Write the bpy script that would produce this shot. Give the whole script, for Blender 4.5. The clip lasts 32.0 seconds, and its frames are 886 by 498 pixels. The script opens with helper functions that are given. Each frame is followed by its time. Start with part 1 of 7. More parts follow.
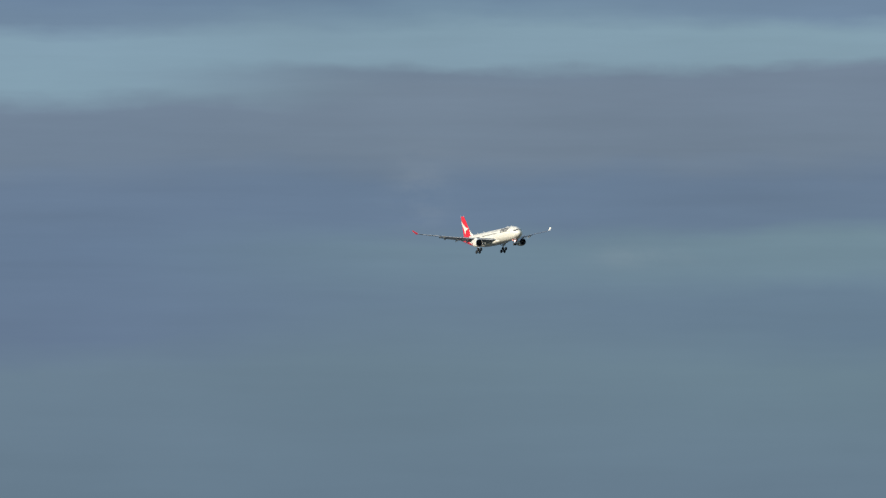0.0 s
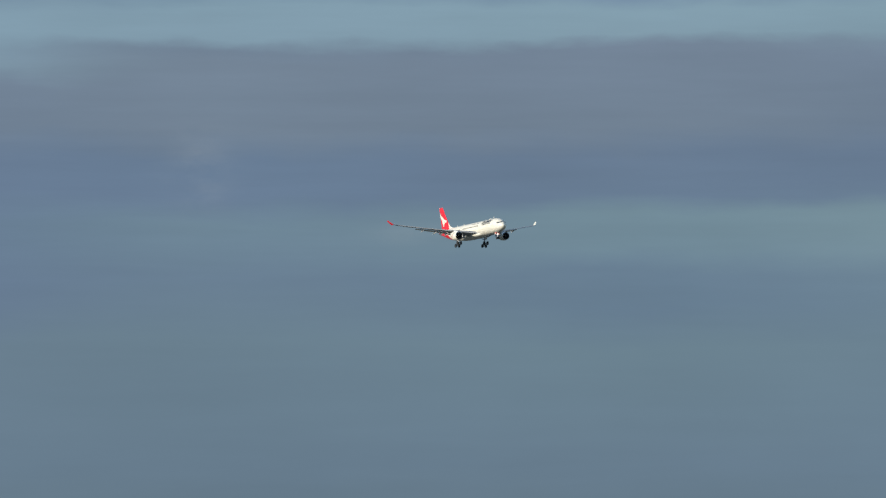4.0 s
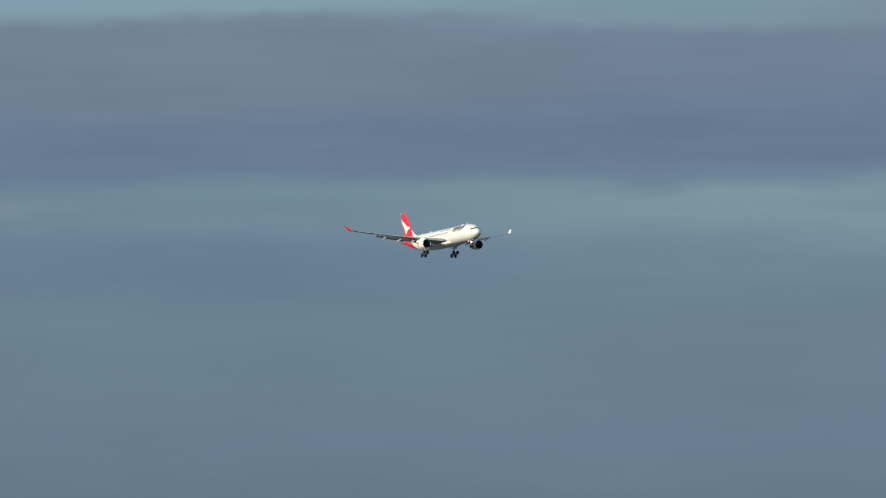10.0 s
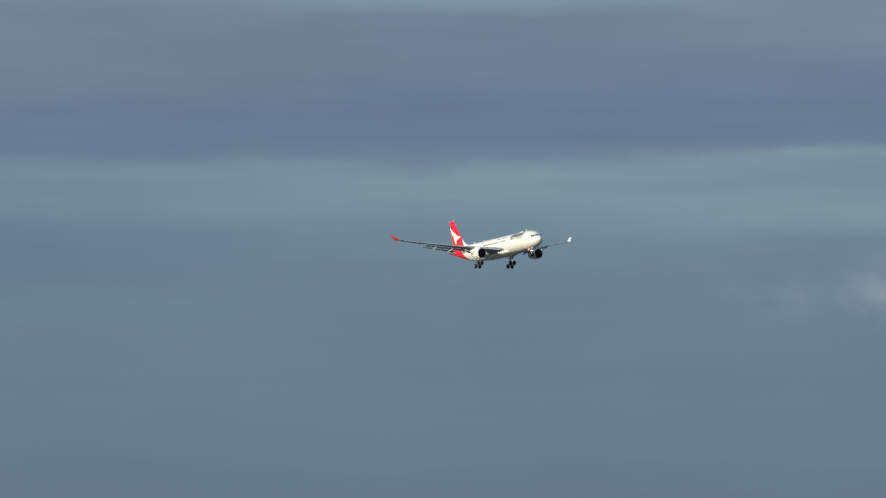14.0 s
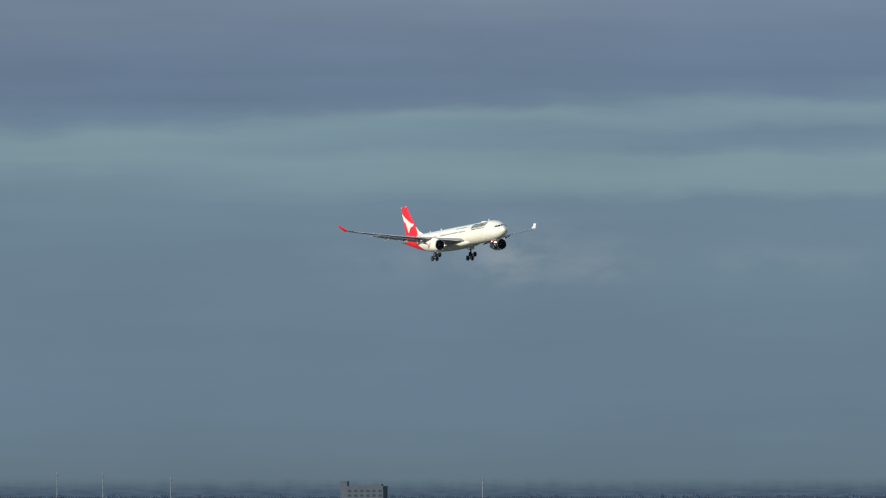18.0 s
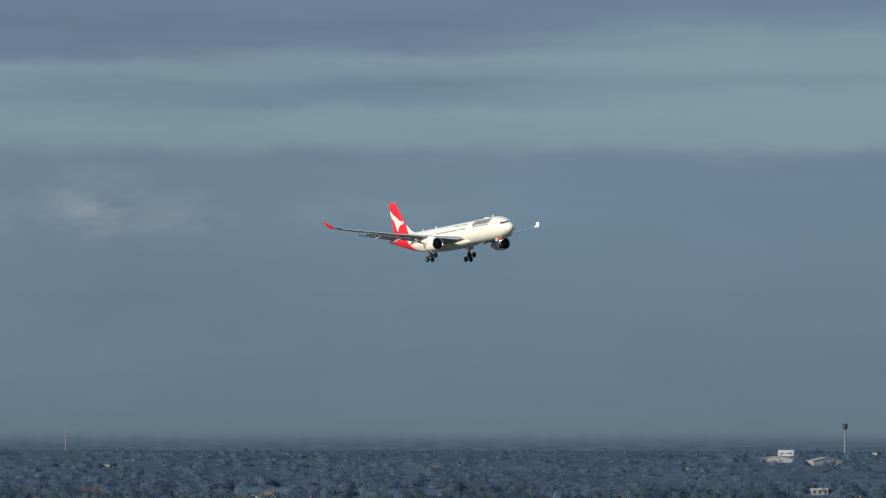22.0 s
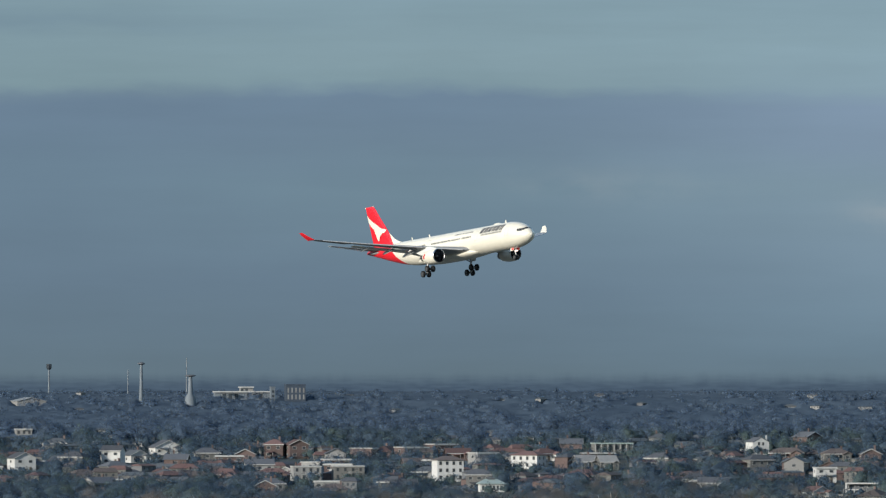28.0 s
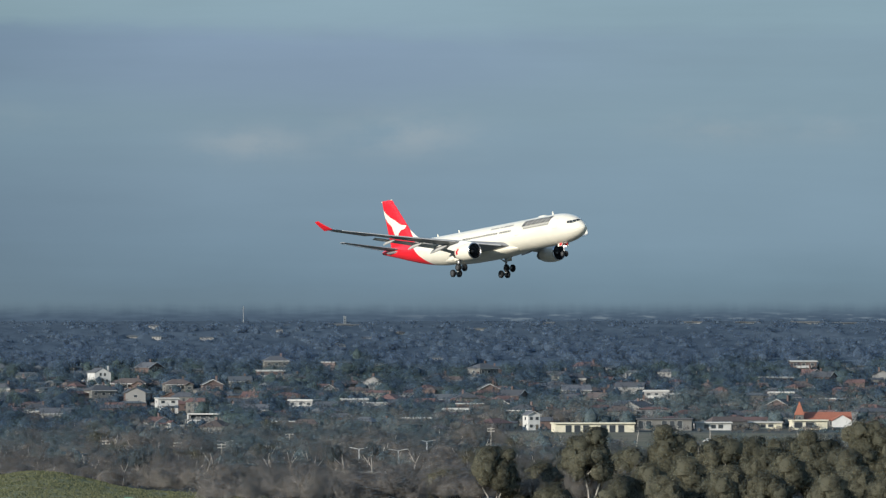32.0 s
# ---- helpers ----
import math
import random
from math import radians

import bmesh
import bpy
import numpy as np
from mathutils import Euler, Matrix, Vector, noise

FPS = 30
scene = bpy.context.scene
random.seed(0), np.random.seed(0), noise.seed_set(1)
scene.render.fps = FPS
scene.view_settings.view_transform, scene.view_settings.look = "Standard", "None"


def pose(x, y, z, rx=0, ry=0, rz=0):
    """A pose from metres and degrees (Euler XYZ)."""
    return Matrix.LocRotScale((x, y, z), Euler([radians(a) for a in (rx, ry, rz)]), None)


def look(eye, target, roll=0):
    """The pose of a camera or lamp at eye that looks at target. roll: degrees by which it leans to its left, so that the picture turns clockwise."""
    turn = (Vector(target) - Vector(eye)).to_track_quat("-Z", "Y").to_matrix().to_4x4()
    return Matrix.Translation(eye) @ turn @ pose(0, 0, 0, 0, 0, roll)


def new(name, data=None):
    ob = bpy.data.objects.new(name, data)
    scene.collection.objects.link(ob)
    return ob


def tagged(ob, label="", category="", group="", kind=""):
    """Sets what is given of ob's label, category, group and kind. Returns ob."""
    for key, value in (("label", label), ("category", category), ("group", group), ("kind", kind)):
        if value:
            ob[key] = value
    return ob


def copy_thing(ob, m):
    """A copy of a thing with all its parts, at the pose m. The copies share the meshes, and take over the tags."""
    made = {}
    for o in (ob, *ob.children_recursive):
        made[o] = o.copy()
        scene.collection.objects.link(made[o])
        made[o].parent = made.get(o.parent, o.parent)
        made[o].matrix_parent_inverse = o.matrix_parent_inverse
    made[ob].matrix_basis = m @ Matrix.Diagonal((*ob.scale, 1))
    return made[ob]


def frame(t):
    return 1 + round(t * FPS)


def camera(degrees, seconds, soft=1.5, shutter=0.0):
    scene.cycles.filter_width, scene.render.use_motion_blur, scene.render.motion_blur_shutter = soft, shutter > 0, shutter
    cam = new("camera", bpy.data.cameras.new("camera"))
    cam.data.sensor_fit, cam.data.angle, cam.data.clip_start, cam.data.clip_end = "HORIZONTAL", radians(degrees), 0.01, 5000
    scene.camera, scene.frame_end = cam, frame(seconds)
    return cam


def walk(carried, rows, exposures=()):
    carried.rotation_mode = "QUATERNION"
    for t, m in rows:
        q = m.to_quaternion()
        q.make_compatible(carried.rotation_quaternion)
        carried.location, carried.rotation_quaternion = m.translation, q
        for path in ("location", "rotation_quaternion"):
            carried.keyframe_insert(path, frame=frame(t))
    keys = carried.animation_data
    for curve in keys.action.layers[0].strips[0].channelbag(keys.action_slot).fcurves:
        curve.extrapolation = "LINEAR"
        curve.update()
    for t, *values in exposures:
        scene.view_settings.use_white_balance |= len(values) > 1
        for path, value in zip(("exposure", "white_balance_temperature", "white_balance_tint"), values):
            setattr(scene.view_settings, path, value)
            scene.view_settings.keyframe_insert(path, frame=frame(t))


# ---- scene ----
EYE = Vector((0, 0, 52))          # the camera stands on a hill over the plain


def sight(yaw, pitch, lean):
    """The camera's pose: yaw clockwise from +y and pitch, in degrees."""
    y, p = radians(yaw), radians(pitch)
    way = Vector((math.sin(y) * math.cos(p), math.cos(y) * math.cos(p), math.sin(p)))
    return look(EYE, EYE + way * 100, lean)


cam = camera(4.8312, 32.0, soft=1.3)
walk(cam, [(t, sight(a, b, c)) for t, a, b, c in (
    (0, -16.834, 1.848, -0.1), (0.5, -16.766, 1.837, 0.01), (1, -16.685, 1.818, 0.01), (1.5, -16.444, 1.79, 0.01),
    (2, -16.227, 1.784, 0.02), (2.5, -16.093, 1.78, 0.02), (3, -15.947, 1.772, 0.02), (3.5, -15.793, 1.737, 0.02),
    (5.5, -15.168, 1.715, 0.01), (6, -14.994, 1.724, 0.01), (6.5, -14.694, 1.719, 0.01), (7, -14.398, 1.656, 0.01),
    (7.5, -14.219, 1.622, 0), (8, -14.083, 1.607, 0), (8.5, -13.921, 1.599, -0), (9, -13.799, 1.601, -0.09),
    (9.5, -13.666, 1.6, 0.01), (10, -13.495, 1.584, 0.01), (10.5, -13.32, 1.564, 0.01), (11, -13.188, 1.561, 0.01),
    (11.5, -13.081, 1.554, 0.01), (12, -12.955, 1.543, 0.01), (12.5, -12.779, 1.526, 0.02), (13, -12.597, 1.518, -0),
    (13.5, -12.388, 1.501, -0.01), (14, -12.221, 1.484, -0.02), (14.5, -11.976, 1.451, -0.01), (16.5, -10.923, 1.383, -0.01),
    (17, -10.687, 1.364, 0.05), (17.5, -10.427, 1.345, -0.01), (18, -10.115, 1.279, -0.05), (18.5, -9.861, 1.24, 0.06),
    (19, -9.568, 1.234, 0.21), (19.5, -9.333, 1.223, 0.13), (20, -9.112, 1.221, 0.15), (20.5, -8.884, 1.21, 0.18),
    (21, -8.516, 1.202, 0.13), (21.5, -8.18, 1.11, 0.07), (22, -7.844, 1.027, 0.09), (22.5, -7.63, 0.99, 0.11),
    (23, -7.31, 0.979, 0.06), (23.5, -7, 0.969, -0.02), (24, -6.637, 0.95, 0.02), (24.5, -6.269, 0.946, -0.01),
    (26.5, -4.822, 0.825, 0.04), (27, -4.392, 0.758, 0.01), (27.5, -3.971, 0.726, -0.01), (28, -3.501, 0.703, -0.03),
    (28.5, -3.081, 0.658, -0.13), (29, -2.735, 0.612, 0.02), (29.5, -2.297, 0.567, -0.05), (30, -1.813, 0.541, -0.09),
    (30.5, -1.244, 0.454, -0.1), (31, -0.845, 0.395, -0.07), (31.5, -0.386, 0.355, -0.15), (32, 0.089, 0.322, -0.06),
)], [(0, 1.4), (29.5, 1.4), (31.0, 1.45), (32, 1.48)])

# ---- world and sun ----
SUN_AZ, SUN_EL = 228, 15          # behind the camera, to its left
world = bpy.data.worlds.new("sky")
scene.world = world
world.use_nodes = True
sky = world.node_tree.nodes.new("ShaderNodeTexSky")
sky.sky_type, sky.sun_disc = "NISHITA", False
sky.sun_elevation, sky.sun_rotation = radians(SUN_EL), radians(SUN_AZ)
sky.air_density, sky.dust_density, sky.ozone_density = 1.2, 0.3, 2.0
background = world.node_tree.nodes["Background"]
world.node_tree.links.new(sky.outputs[0], background.inputs[0])
background.inputs[1].default_value = 0.073
sun = new("sun", bpy.data.lights.new("sun", "SUN"))
sun.data.energy, sun.data.angle, sun.data.color = 2.12, radians(0.5), (1.0, 0.94, 0.82)
a, e = radians(SUN_AZ), radians(SUN_EL)
sun.matrix_world = look((0, 0, 400), Vector((0, 0, 400)) - Vector((math.sin(a) * math.cos(e), math.cos(a) * math.cos(e), math.sin(e))))


# ---- node helpers and materials ----
def lin(r, g, b):
    """An sRGB colour, 0 to 255, as linear values."""
    return tuple((v / 255 / 12.92) if v < 10.3 else ((v / 255 + 0.055) / 1.055) ** 2.4 for v in (r, g, b)) + (1,)


class Nodes:
    def __init__(self, name):
        self.mat = bpy.data.materials.new(name)
        self.mat.use_nodes = True
        self.tree = self.mat.node_tree
        self.bsdf = self.tree.nodes["Principled BSDF"]
        self.out = self.tree.nodes["Material Output"]

    def put(self, socket, value):
        if hasattr(value, "is_linked"):
            self.tree.links.new(value, socket)
        elif value is not None:
            socket.default_value = value

    def add(self, kind, *values, **fields):
        n = self.tree.nodes.new("ShaderNode" + kind)
        if "op" in fields:
            n.operation = fields["op"]
        if "clamp" in fields:
            n.use_clamp = fields["clamp"]
        for i, v in enumerate(values):
            self.put(n.inputs[i], v)
        return n

    def math(self, op, *values, clamp=False):
        return self.add("Math", *values, op=op, clamp=clamp).outputs[0]

    def mix(self, fac, a, b):
        n = self.tree.nodes.new("ShaderNodeMix")
        n.data_type = "RGBA"
        self.put(n.inputs[0], fac)
        self.put(n.inputs[6], a)
        self.put(n.inputs[7], b)
        return n.outputs[2]

    def noise(self, vector, scale, detail=4, rough=0.55):
        n = self.tree.nodes.new("ShaderNodeTexNoise")
        self.put(n.inputs["Vector"], vector)
        n.inputs["Scale"].default_value, n.inputs["Detail"].default_value, n.inputs["Roughness"].default_value = scale, detail, rough
        return n.outputs[0]

    def ramp(self, fac, stops):
        n = self.tree.nodes.new("ShaderNodeValToRGB")
        self.put(n.inputs[0], fac)
        while len(n.color_ramp.elements) < len(stops):
            n.color_ramp.elements.new(1)
        for el, (pos, col) in zip(n.color_ramp.elements, stops):
            el.position, el.color = pos, col
        return n.outputs[0]

    def step(self, value, a, b):
        n = self.tree.nodes.new("ShaderNodeMapRange")
        n.interpolation_type = "SMOOTHSTEP"
        self.put(n.inputs[0], value)
        n.inputs[1].default_value, n.inputs[2].default_value = a, b
        return n.outputs[0]

    def coords(self, which="Object"):
        return self.add("TexCoord").outputs[which]

    def bump(self, height, strength, distance):
        n = self.tree.nodes.new("ShaderNodeBump")
        n.inputs["Strength"].default_value, n.inputs["Distance"].default_value = strength, distance
        self.put(n.inputs["Height"], height)
        self.tree.links.new(n.outputs[0], self.bsdf.inputs["Normal"])

    def surface(self, colour, rough=0.6, metal=0.0, coat=0.0, spec=0.5):
        self.put(self.bsdf.inputs["Base Color"], colour)
        self.put(self.bsdf.inputs["Roughness"], rough)
        self.put(self.bsdf.inputs["Metallic"], metal)
        self.put(self.bsdf.inputs["Coat Weight"], coat)
        self.put(self.bsdf.inputs["Specular IOR Level"], spec)
        return self.mat


def plain(name, colour, rough=0.6, metal=0.0, grain=2.0, spread=0.16, coat=0.0, spec=0.5, each=0.0):
    """A weathered surface: two scales of variation on one base colour; each: how far one piece differs from the next."""
    n = Nodes(name)
    big = n.noise(n.coords(), grain, 3)
    fine = n.noise(n.coords(), grain * 9, 5)
    v = n.math("ADD", n.math("MULTIPLY", big, 0.6), n.math("MULTIPLY", fine, 0.4))
    if each:
        info = n.add("ObjectInfo").outputs["Random"]
        v = n.math("ADD", v, n.math("MULTIPLY", n.math("SUBTRACT", info, 0.5), each))
    lo = tuple(c * (1 - spread) for c in colour) + (1,)
    hi = tuple(min(c * (1 + spread), 0.95) for c in colour) + (1,)
    col = n.ramp(v, [(0.3, lo), (0.7, hi)])
    return n.surface(col, n.math("ADD", n.math("MULTIPLY", fine, 0.15), rough - 0.07), metal, coat, spec)


def paint_nodes(name, colour, rough=0.28, dirt=0.13):
    """Gloss aircraft paint with faint soiling and panel-sized unevenness."""
    n = Nodes(name)
    big = n.noise(n.coords(), 0.35, 4)
    streak = n.noise(n.add("Mapping", n.coords(), (0, 0, 0), (0, 0, 0), (0.25, 1.5, 2.5)).outputs[0], 1.2, 5)
    v = n.math("ADD", n.math("MULTIPLY", big, 0.5), n.math("MULTIPLY", streak, 0.5))
    col = n.ramp(v, [(0.3, tuple(c * (1 - dirt) for c in colour) + (1,)), (0.62, tuple(colour) + (1,))])
    n.surface(col, rough, 0.0, 0.1)
    return n, col


WHITE = (0.67, 0.635, 0.545)
RED = (0.62, 0.012, 0.022)
white_paint = paint_nodes("white_paint", WHITE)[0].mat
red_paint = paint_nodes("red_paint", RED)[0].mat
wing_grey = paint_nodes("wing_grey_paint", (0.23, 0.235, 0.245), 0.36, 0.2)[0].mat
slat_grey = paint_nodes("slat_paint", (0.42, 0.42, 0.42), 0.34, 0.15)[0].mat
pale_grey = paint_nodes("pale_grey_paint", (0.62, 0.62, 0.60), 0.34, 0.15)[0].mat

# the fuselage: white, with red sweeping down and forwards from the fin to the belly
n, white_col = paint_nodes("fuselage_paint", WHITE)
xyz = n.add("SeparateXYZ", n.coords())
curve = n.math("ADD", xyz.outputs[0], n.math("MULTIPLY", xyz.outputs[2], 1.25))
curve = n.math("ADD", curve, n.math("MULTIPLY", n.math("MULTIPLY", xyz.outputs[2], xyz.outputs[2]), -0.10))
red_mask = n.math("LESS_THAN", curve, -17.6)
n.put(n.bsdf.inputs["Base Color"], n.mix(red_mask, white_col, RED + (1,)))
fuselage_paint = n.mat

title_dark = plain("dark_title_paint", (0.022, 0.022, 0.028), 0.4)
slogan_grey = plain("grey_title_paint", (0.20, 0.20, 0.20), 0.4)
glass_dark = plain("cockpit_glass", (0.012, 0.014, 0.018), 0.12, spec=0.8)
cabin_glass = plain("cabin_window_glass", (0.018, 0.018, 0.02), 0.35)
bare_metal = plain("bare_metal", (0.62, 0.62, 0.64), 0.25, 1.0, 3.0)
hot_metal = plain("exhaust_metal", (0.20, 0.185, 0.17), 0.42, 1.0, 3.0)
strut_metal = plain("gear_strut_metal", (0.40, 0.40, 0.41), 0.45, 0.3, 5.0)
rubber = plain("tyre_rubber", (0.017, 0.018, 0.020), 0.9, 0.0, 6.0, spec=0.15)
rim_paint = plain("wheel_rim_paint", (0.06, 0.062, 0.066), 0.5, 0.2, 6.0)
fan_dark = plain("fan_blades", (0.035, 0.035, 0.04), 0.5, 0.5, 4.0)

lamp_glow = Nodes("lamp_glow")
lamp_glow.surface((0.9, 0.85, 0.8, 1), 0.3)
lamp_glow.bsdf.inputs["Emission Color"].default_value = (1.0, 0.75, 0.66, 1)
lamp_glow.bsdf.inputs["Emission Strength"].default_value = 1.2
lamp_glow = lamp_glow.mat


# ---- mesh helpers ----
def part(name, bm, material, parent=None, label="", smooth=True):
    """Links a bmesh as one mesh object under a thing or a part."""
    mesh = bpy.data.meshes.new(name)
    bmesh.ops.recalc_face_normals(bm, faces=bm.faces)
    bm.to_mesh(mesh)
    bm.free()
    if smooth:
        mesh.polygons.foreach_set("use_smooth", [True] * len(mesh.polygons))
        mesh.set_sharp_from_angle(angle=radians(38))
    for m in material if isinstance(material, (list, tuple)) else [material]:
        mesh.materials.append(m)
    ob = new(name, mesh)
    ob.parent = parent
    return tagged(ob, label)


def shared(name, mesh, parent, m, label=""):
    """One more piece on a mesh that is already there, at the pose m in its parent's space."""
    ob = new(name, mesh)
    ob.parent, ob.matrix_basis = parent, m
    return tagged(ob, label)


def loft(bm, rings, caps=True, closed=True):
    """Skins rings of equally many points."""
    rows = [[bm.verts.new(p) for p in ring] for ring in rings]
    k = len(rows[0])
    for r0, r1 in zip(rows, rows[1:]):
        for i in range(k if closed else k - 1):
            j = (i + 1) % k
            bm.faces.new((r0[i], r0[j], r1[j], r1[i]))
    if caps and closed:
        bm.faces.new(rows[0][::-1])
        bm.faces.new(rows[-1])
    return rows


def lathe_x(bm, profile, centre=(0, 0, 0), k=32, caps=True):
    """Turns (x, r) pairs round the x axis."""
    cx, cy, cz = centre
    loft(bm, [[(cx + x, cy + r * math.cos(2 * math.pi * i / k), cz + r * math.sin(2 * math.pi * i / k)) for i in range(k)] for x, r in profile], caps)


def rod(bm, p, q, r0, r1=None, k=10):
    """A round bar from p to q."""
    p, q = Vector(p), Vector(q)
    r1 = r0 if r1 is None else r1
    turn = (q - p).to_track_quat("Z", "Y").to_matrix()
    ring = [Vector((math.cos(2 * math.pi * i / k), math.sin(2 * math.pi * i / k), 0)) for i in range(k)]
    loft(bm, [[p + turn @ (v * r0) for v in ring], [q + turn @ (v * r1) for v in ring]])


def block(bm, x0, x1, y0, y1, z0, z1, bevel=0.0):
    """A box with softened edges."""
    vs = [bm.verts.new(p) for p in ((x0, y0, z0), (x1, y0, z0), (x1, y1, z0), (x0, y1, z0), (x0, y0, z1), (x1, y0, z1), (x1, y1, z1), (x0, y1, z1))]
    fs = [bm.faces.new([vs[i] for i in f]) for f in ((3, 2, 1, 0), (4, 5, 6, 7), (0, 1, 5, 4), (1, 2, 6, 5), (2, 3, 7, 6), (3, 0, 4, 7))]
    if bevel:
        es = list({ed for f in fs for ed in f.edges})
        bmesh.ops.bevel(bm, geom=es, offset=bevel, segments=1, affect="EDGES")


def slab(bm, outline, thick):
    """A plate from an outline of points, thickened by the vector thick."""
    a = [bm.verts.new(Vector(p) - Vector(thick) / 2) for p in outline]
    b = [bm.verts.new(Vector(p) + Vector(thick) / 2) for p in outline]
    k = len(a)
    bm.faces.new(a[::-1])
    bm.faces.new(b)
    for i in range(k):
        bm.faces.new((a[i], a[(i + 1) % k], b[(i + 1) % k], b[i]))


AIRFOIL = [(1.0, 0.0), (0.85, 0.042), (0.65, 0.085), (0.45, 0.112), (0.28, 0.116), (0.14, 0.095), (0.05, 0.06), (0.012, 0.028), (0.0, 0.0),
           (0.012, -0.02), (0.05, -0.032), (0.14, -0.045), (0.28, -0.052), (0.45, -0.046), (0.65, -0.028), (0.85, -0.010)]


def section(le, chord, thick, twist=0.0, y=0.0, z=0.0):
    """An aerofoil ring: le is the x of its nose, the chord runs aft (towards -x); twist turns the tail down, in degrees."""
    c, s = math.cos(radians(twist)), math.sin(radians(twist))
    ring = []
    for u, w in AIRFOIL:
        px, pz = -u * chord, w * chord * thick / 0.168
        ring.append((le + px * c - pz * s * 0, y, z + pz * c + px * s))
    return ring


# ---- the airliner; x forwards from the main gear, y to its left, z up from the fuselage's axis ----
NOSE = 32.08
FUSE = [(0, 0.06, -0.42), (0.12, 0.36, -0.42), (0.4, 0.72, -0.41), (0.9, 1.12, -0.38), (1.6, 1.52, -0.32), (2.6, 1.95, -0.23), (3.8, 2.32, -0.14), (5.2, 2.60, -0.06),
        (7.0, 2.77, -0.01), (9.0, 2.82, 0.0), (16, 2.82, 0.0), (24.4, 2.82, 0.0), (32.4, 2.82, 0.0), (40.4, 2.82, 0.0), (43.4, 2.78, 0.05), (46.4, 2.62, 0.22), (49.4, 2.38, 0.46),
        (52.4, 2.06, 0.76), (55.4, 1.68, 1.07), (58.4, 1.24, 1.38), (60.9, 0.86, 1.59), (62.9, 0.50, 1.69), (63.5, 0.36, 1.70), (63.7, 0.30, 1.70)]


def hull(s, theta, lift=0.0):
    """A point of the fuselage's skin: s metres behind the nose, theta degrees from the top towards the right side."""
    k = [f[0] for f in FUSE]
    r = float(np.interp(s, k, [f[1] for f in FUSE])) + lift
    z = float(np.interp(s, k, [f[2] for f in FUSE]))
    a = radians(theta)
    return Vector((NOSE - s, -r * math.sin(a), z + r * math.cos(a)))


def hull_patch(bm, corners, lift=0.012, steps=4):
    """A thin piece that lies on the skin between four (s, theta) corners."""
    (a, b, c, d) = [Vector(q) for q in corners]
    grid = []
    for i in range(steps + 1):
        u = i / steps
        row = []
        for j in range(steps + 1):
            v = j / steps
            q = (a * (1 - u) + b * u) * (1 - v) + (d * (1 - u) + c * u) * v
            row.append(bm.verts.new(hull(q.x, q.y, lift)))
        grid.append(row)
    for i in range(steps):
        for j in range(steps):
            bm.faces.new((grid[i][j], grid[i + 1][j], grid[i + 1][j + 1], grid[i][j + 1]))


def wing_le(y):
    return 11.1 - (y - 2.8) * 0.678


def wing_te(y):
    return -0.3 - (y - 2.8) * 0.05 if y < 9.7 else -0.65 - (y - 9.7) * 0.482


def wing_z(y):
    return -1.5 + 0.150 * (y - 2.8) + 0.0008 * (y - 2.8) ** 2


def wheel(parent, name, centre, radius, width, label=""):
    """A wheel on a y axle: tyre with a rounded shoulder, rim set into it."""
    bm = bmesh.new()
    k = 24
    prof = [(-0.5, 0.62), (-0.5, 0.86), (-0.38, 0.97), (-0.15, 1.0), (0.15, 1.0), (0.38, 0.97), (0.5, 0.86), (0.5, 0.62)]
    loft(bm, [[(radius * r * math.cos(2 * math.pi * i / k), width * w, radius * r * math.sin(2 * math.pi * i / k)) for i in range(k)] for w, r in prof], caps=True)
    ob = part(name, bm, rubber, parent, label)
    ob.location = centre
    bm = bmesh.new()
    prof = [(-0.52, 0.58), (-0.56, 0.5), (-0.42, 0.42), (-0.42, 0.2), (-0.58, 0.14), (0.58, 0.14), (0.42, 0.2), (0.42, 0.42), (0.56, 0.5), (0.52, 0.58)]
    loft(bm, [[(radius * r * math.cos(2 * math.pi * i / k), width * w, radius * r * math.sin(2 * math.pi * i / k)) for i in range(k)] for w, r in prof], caps=True)
    part("rim", bm, rim_paint, ob, "grey wheel rim")
    return ob


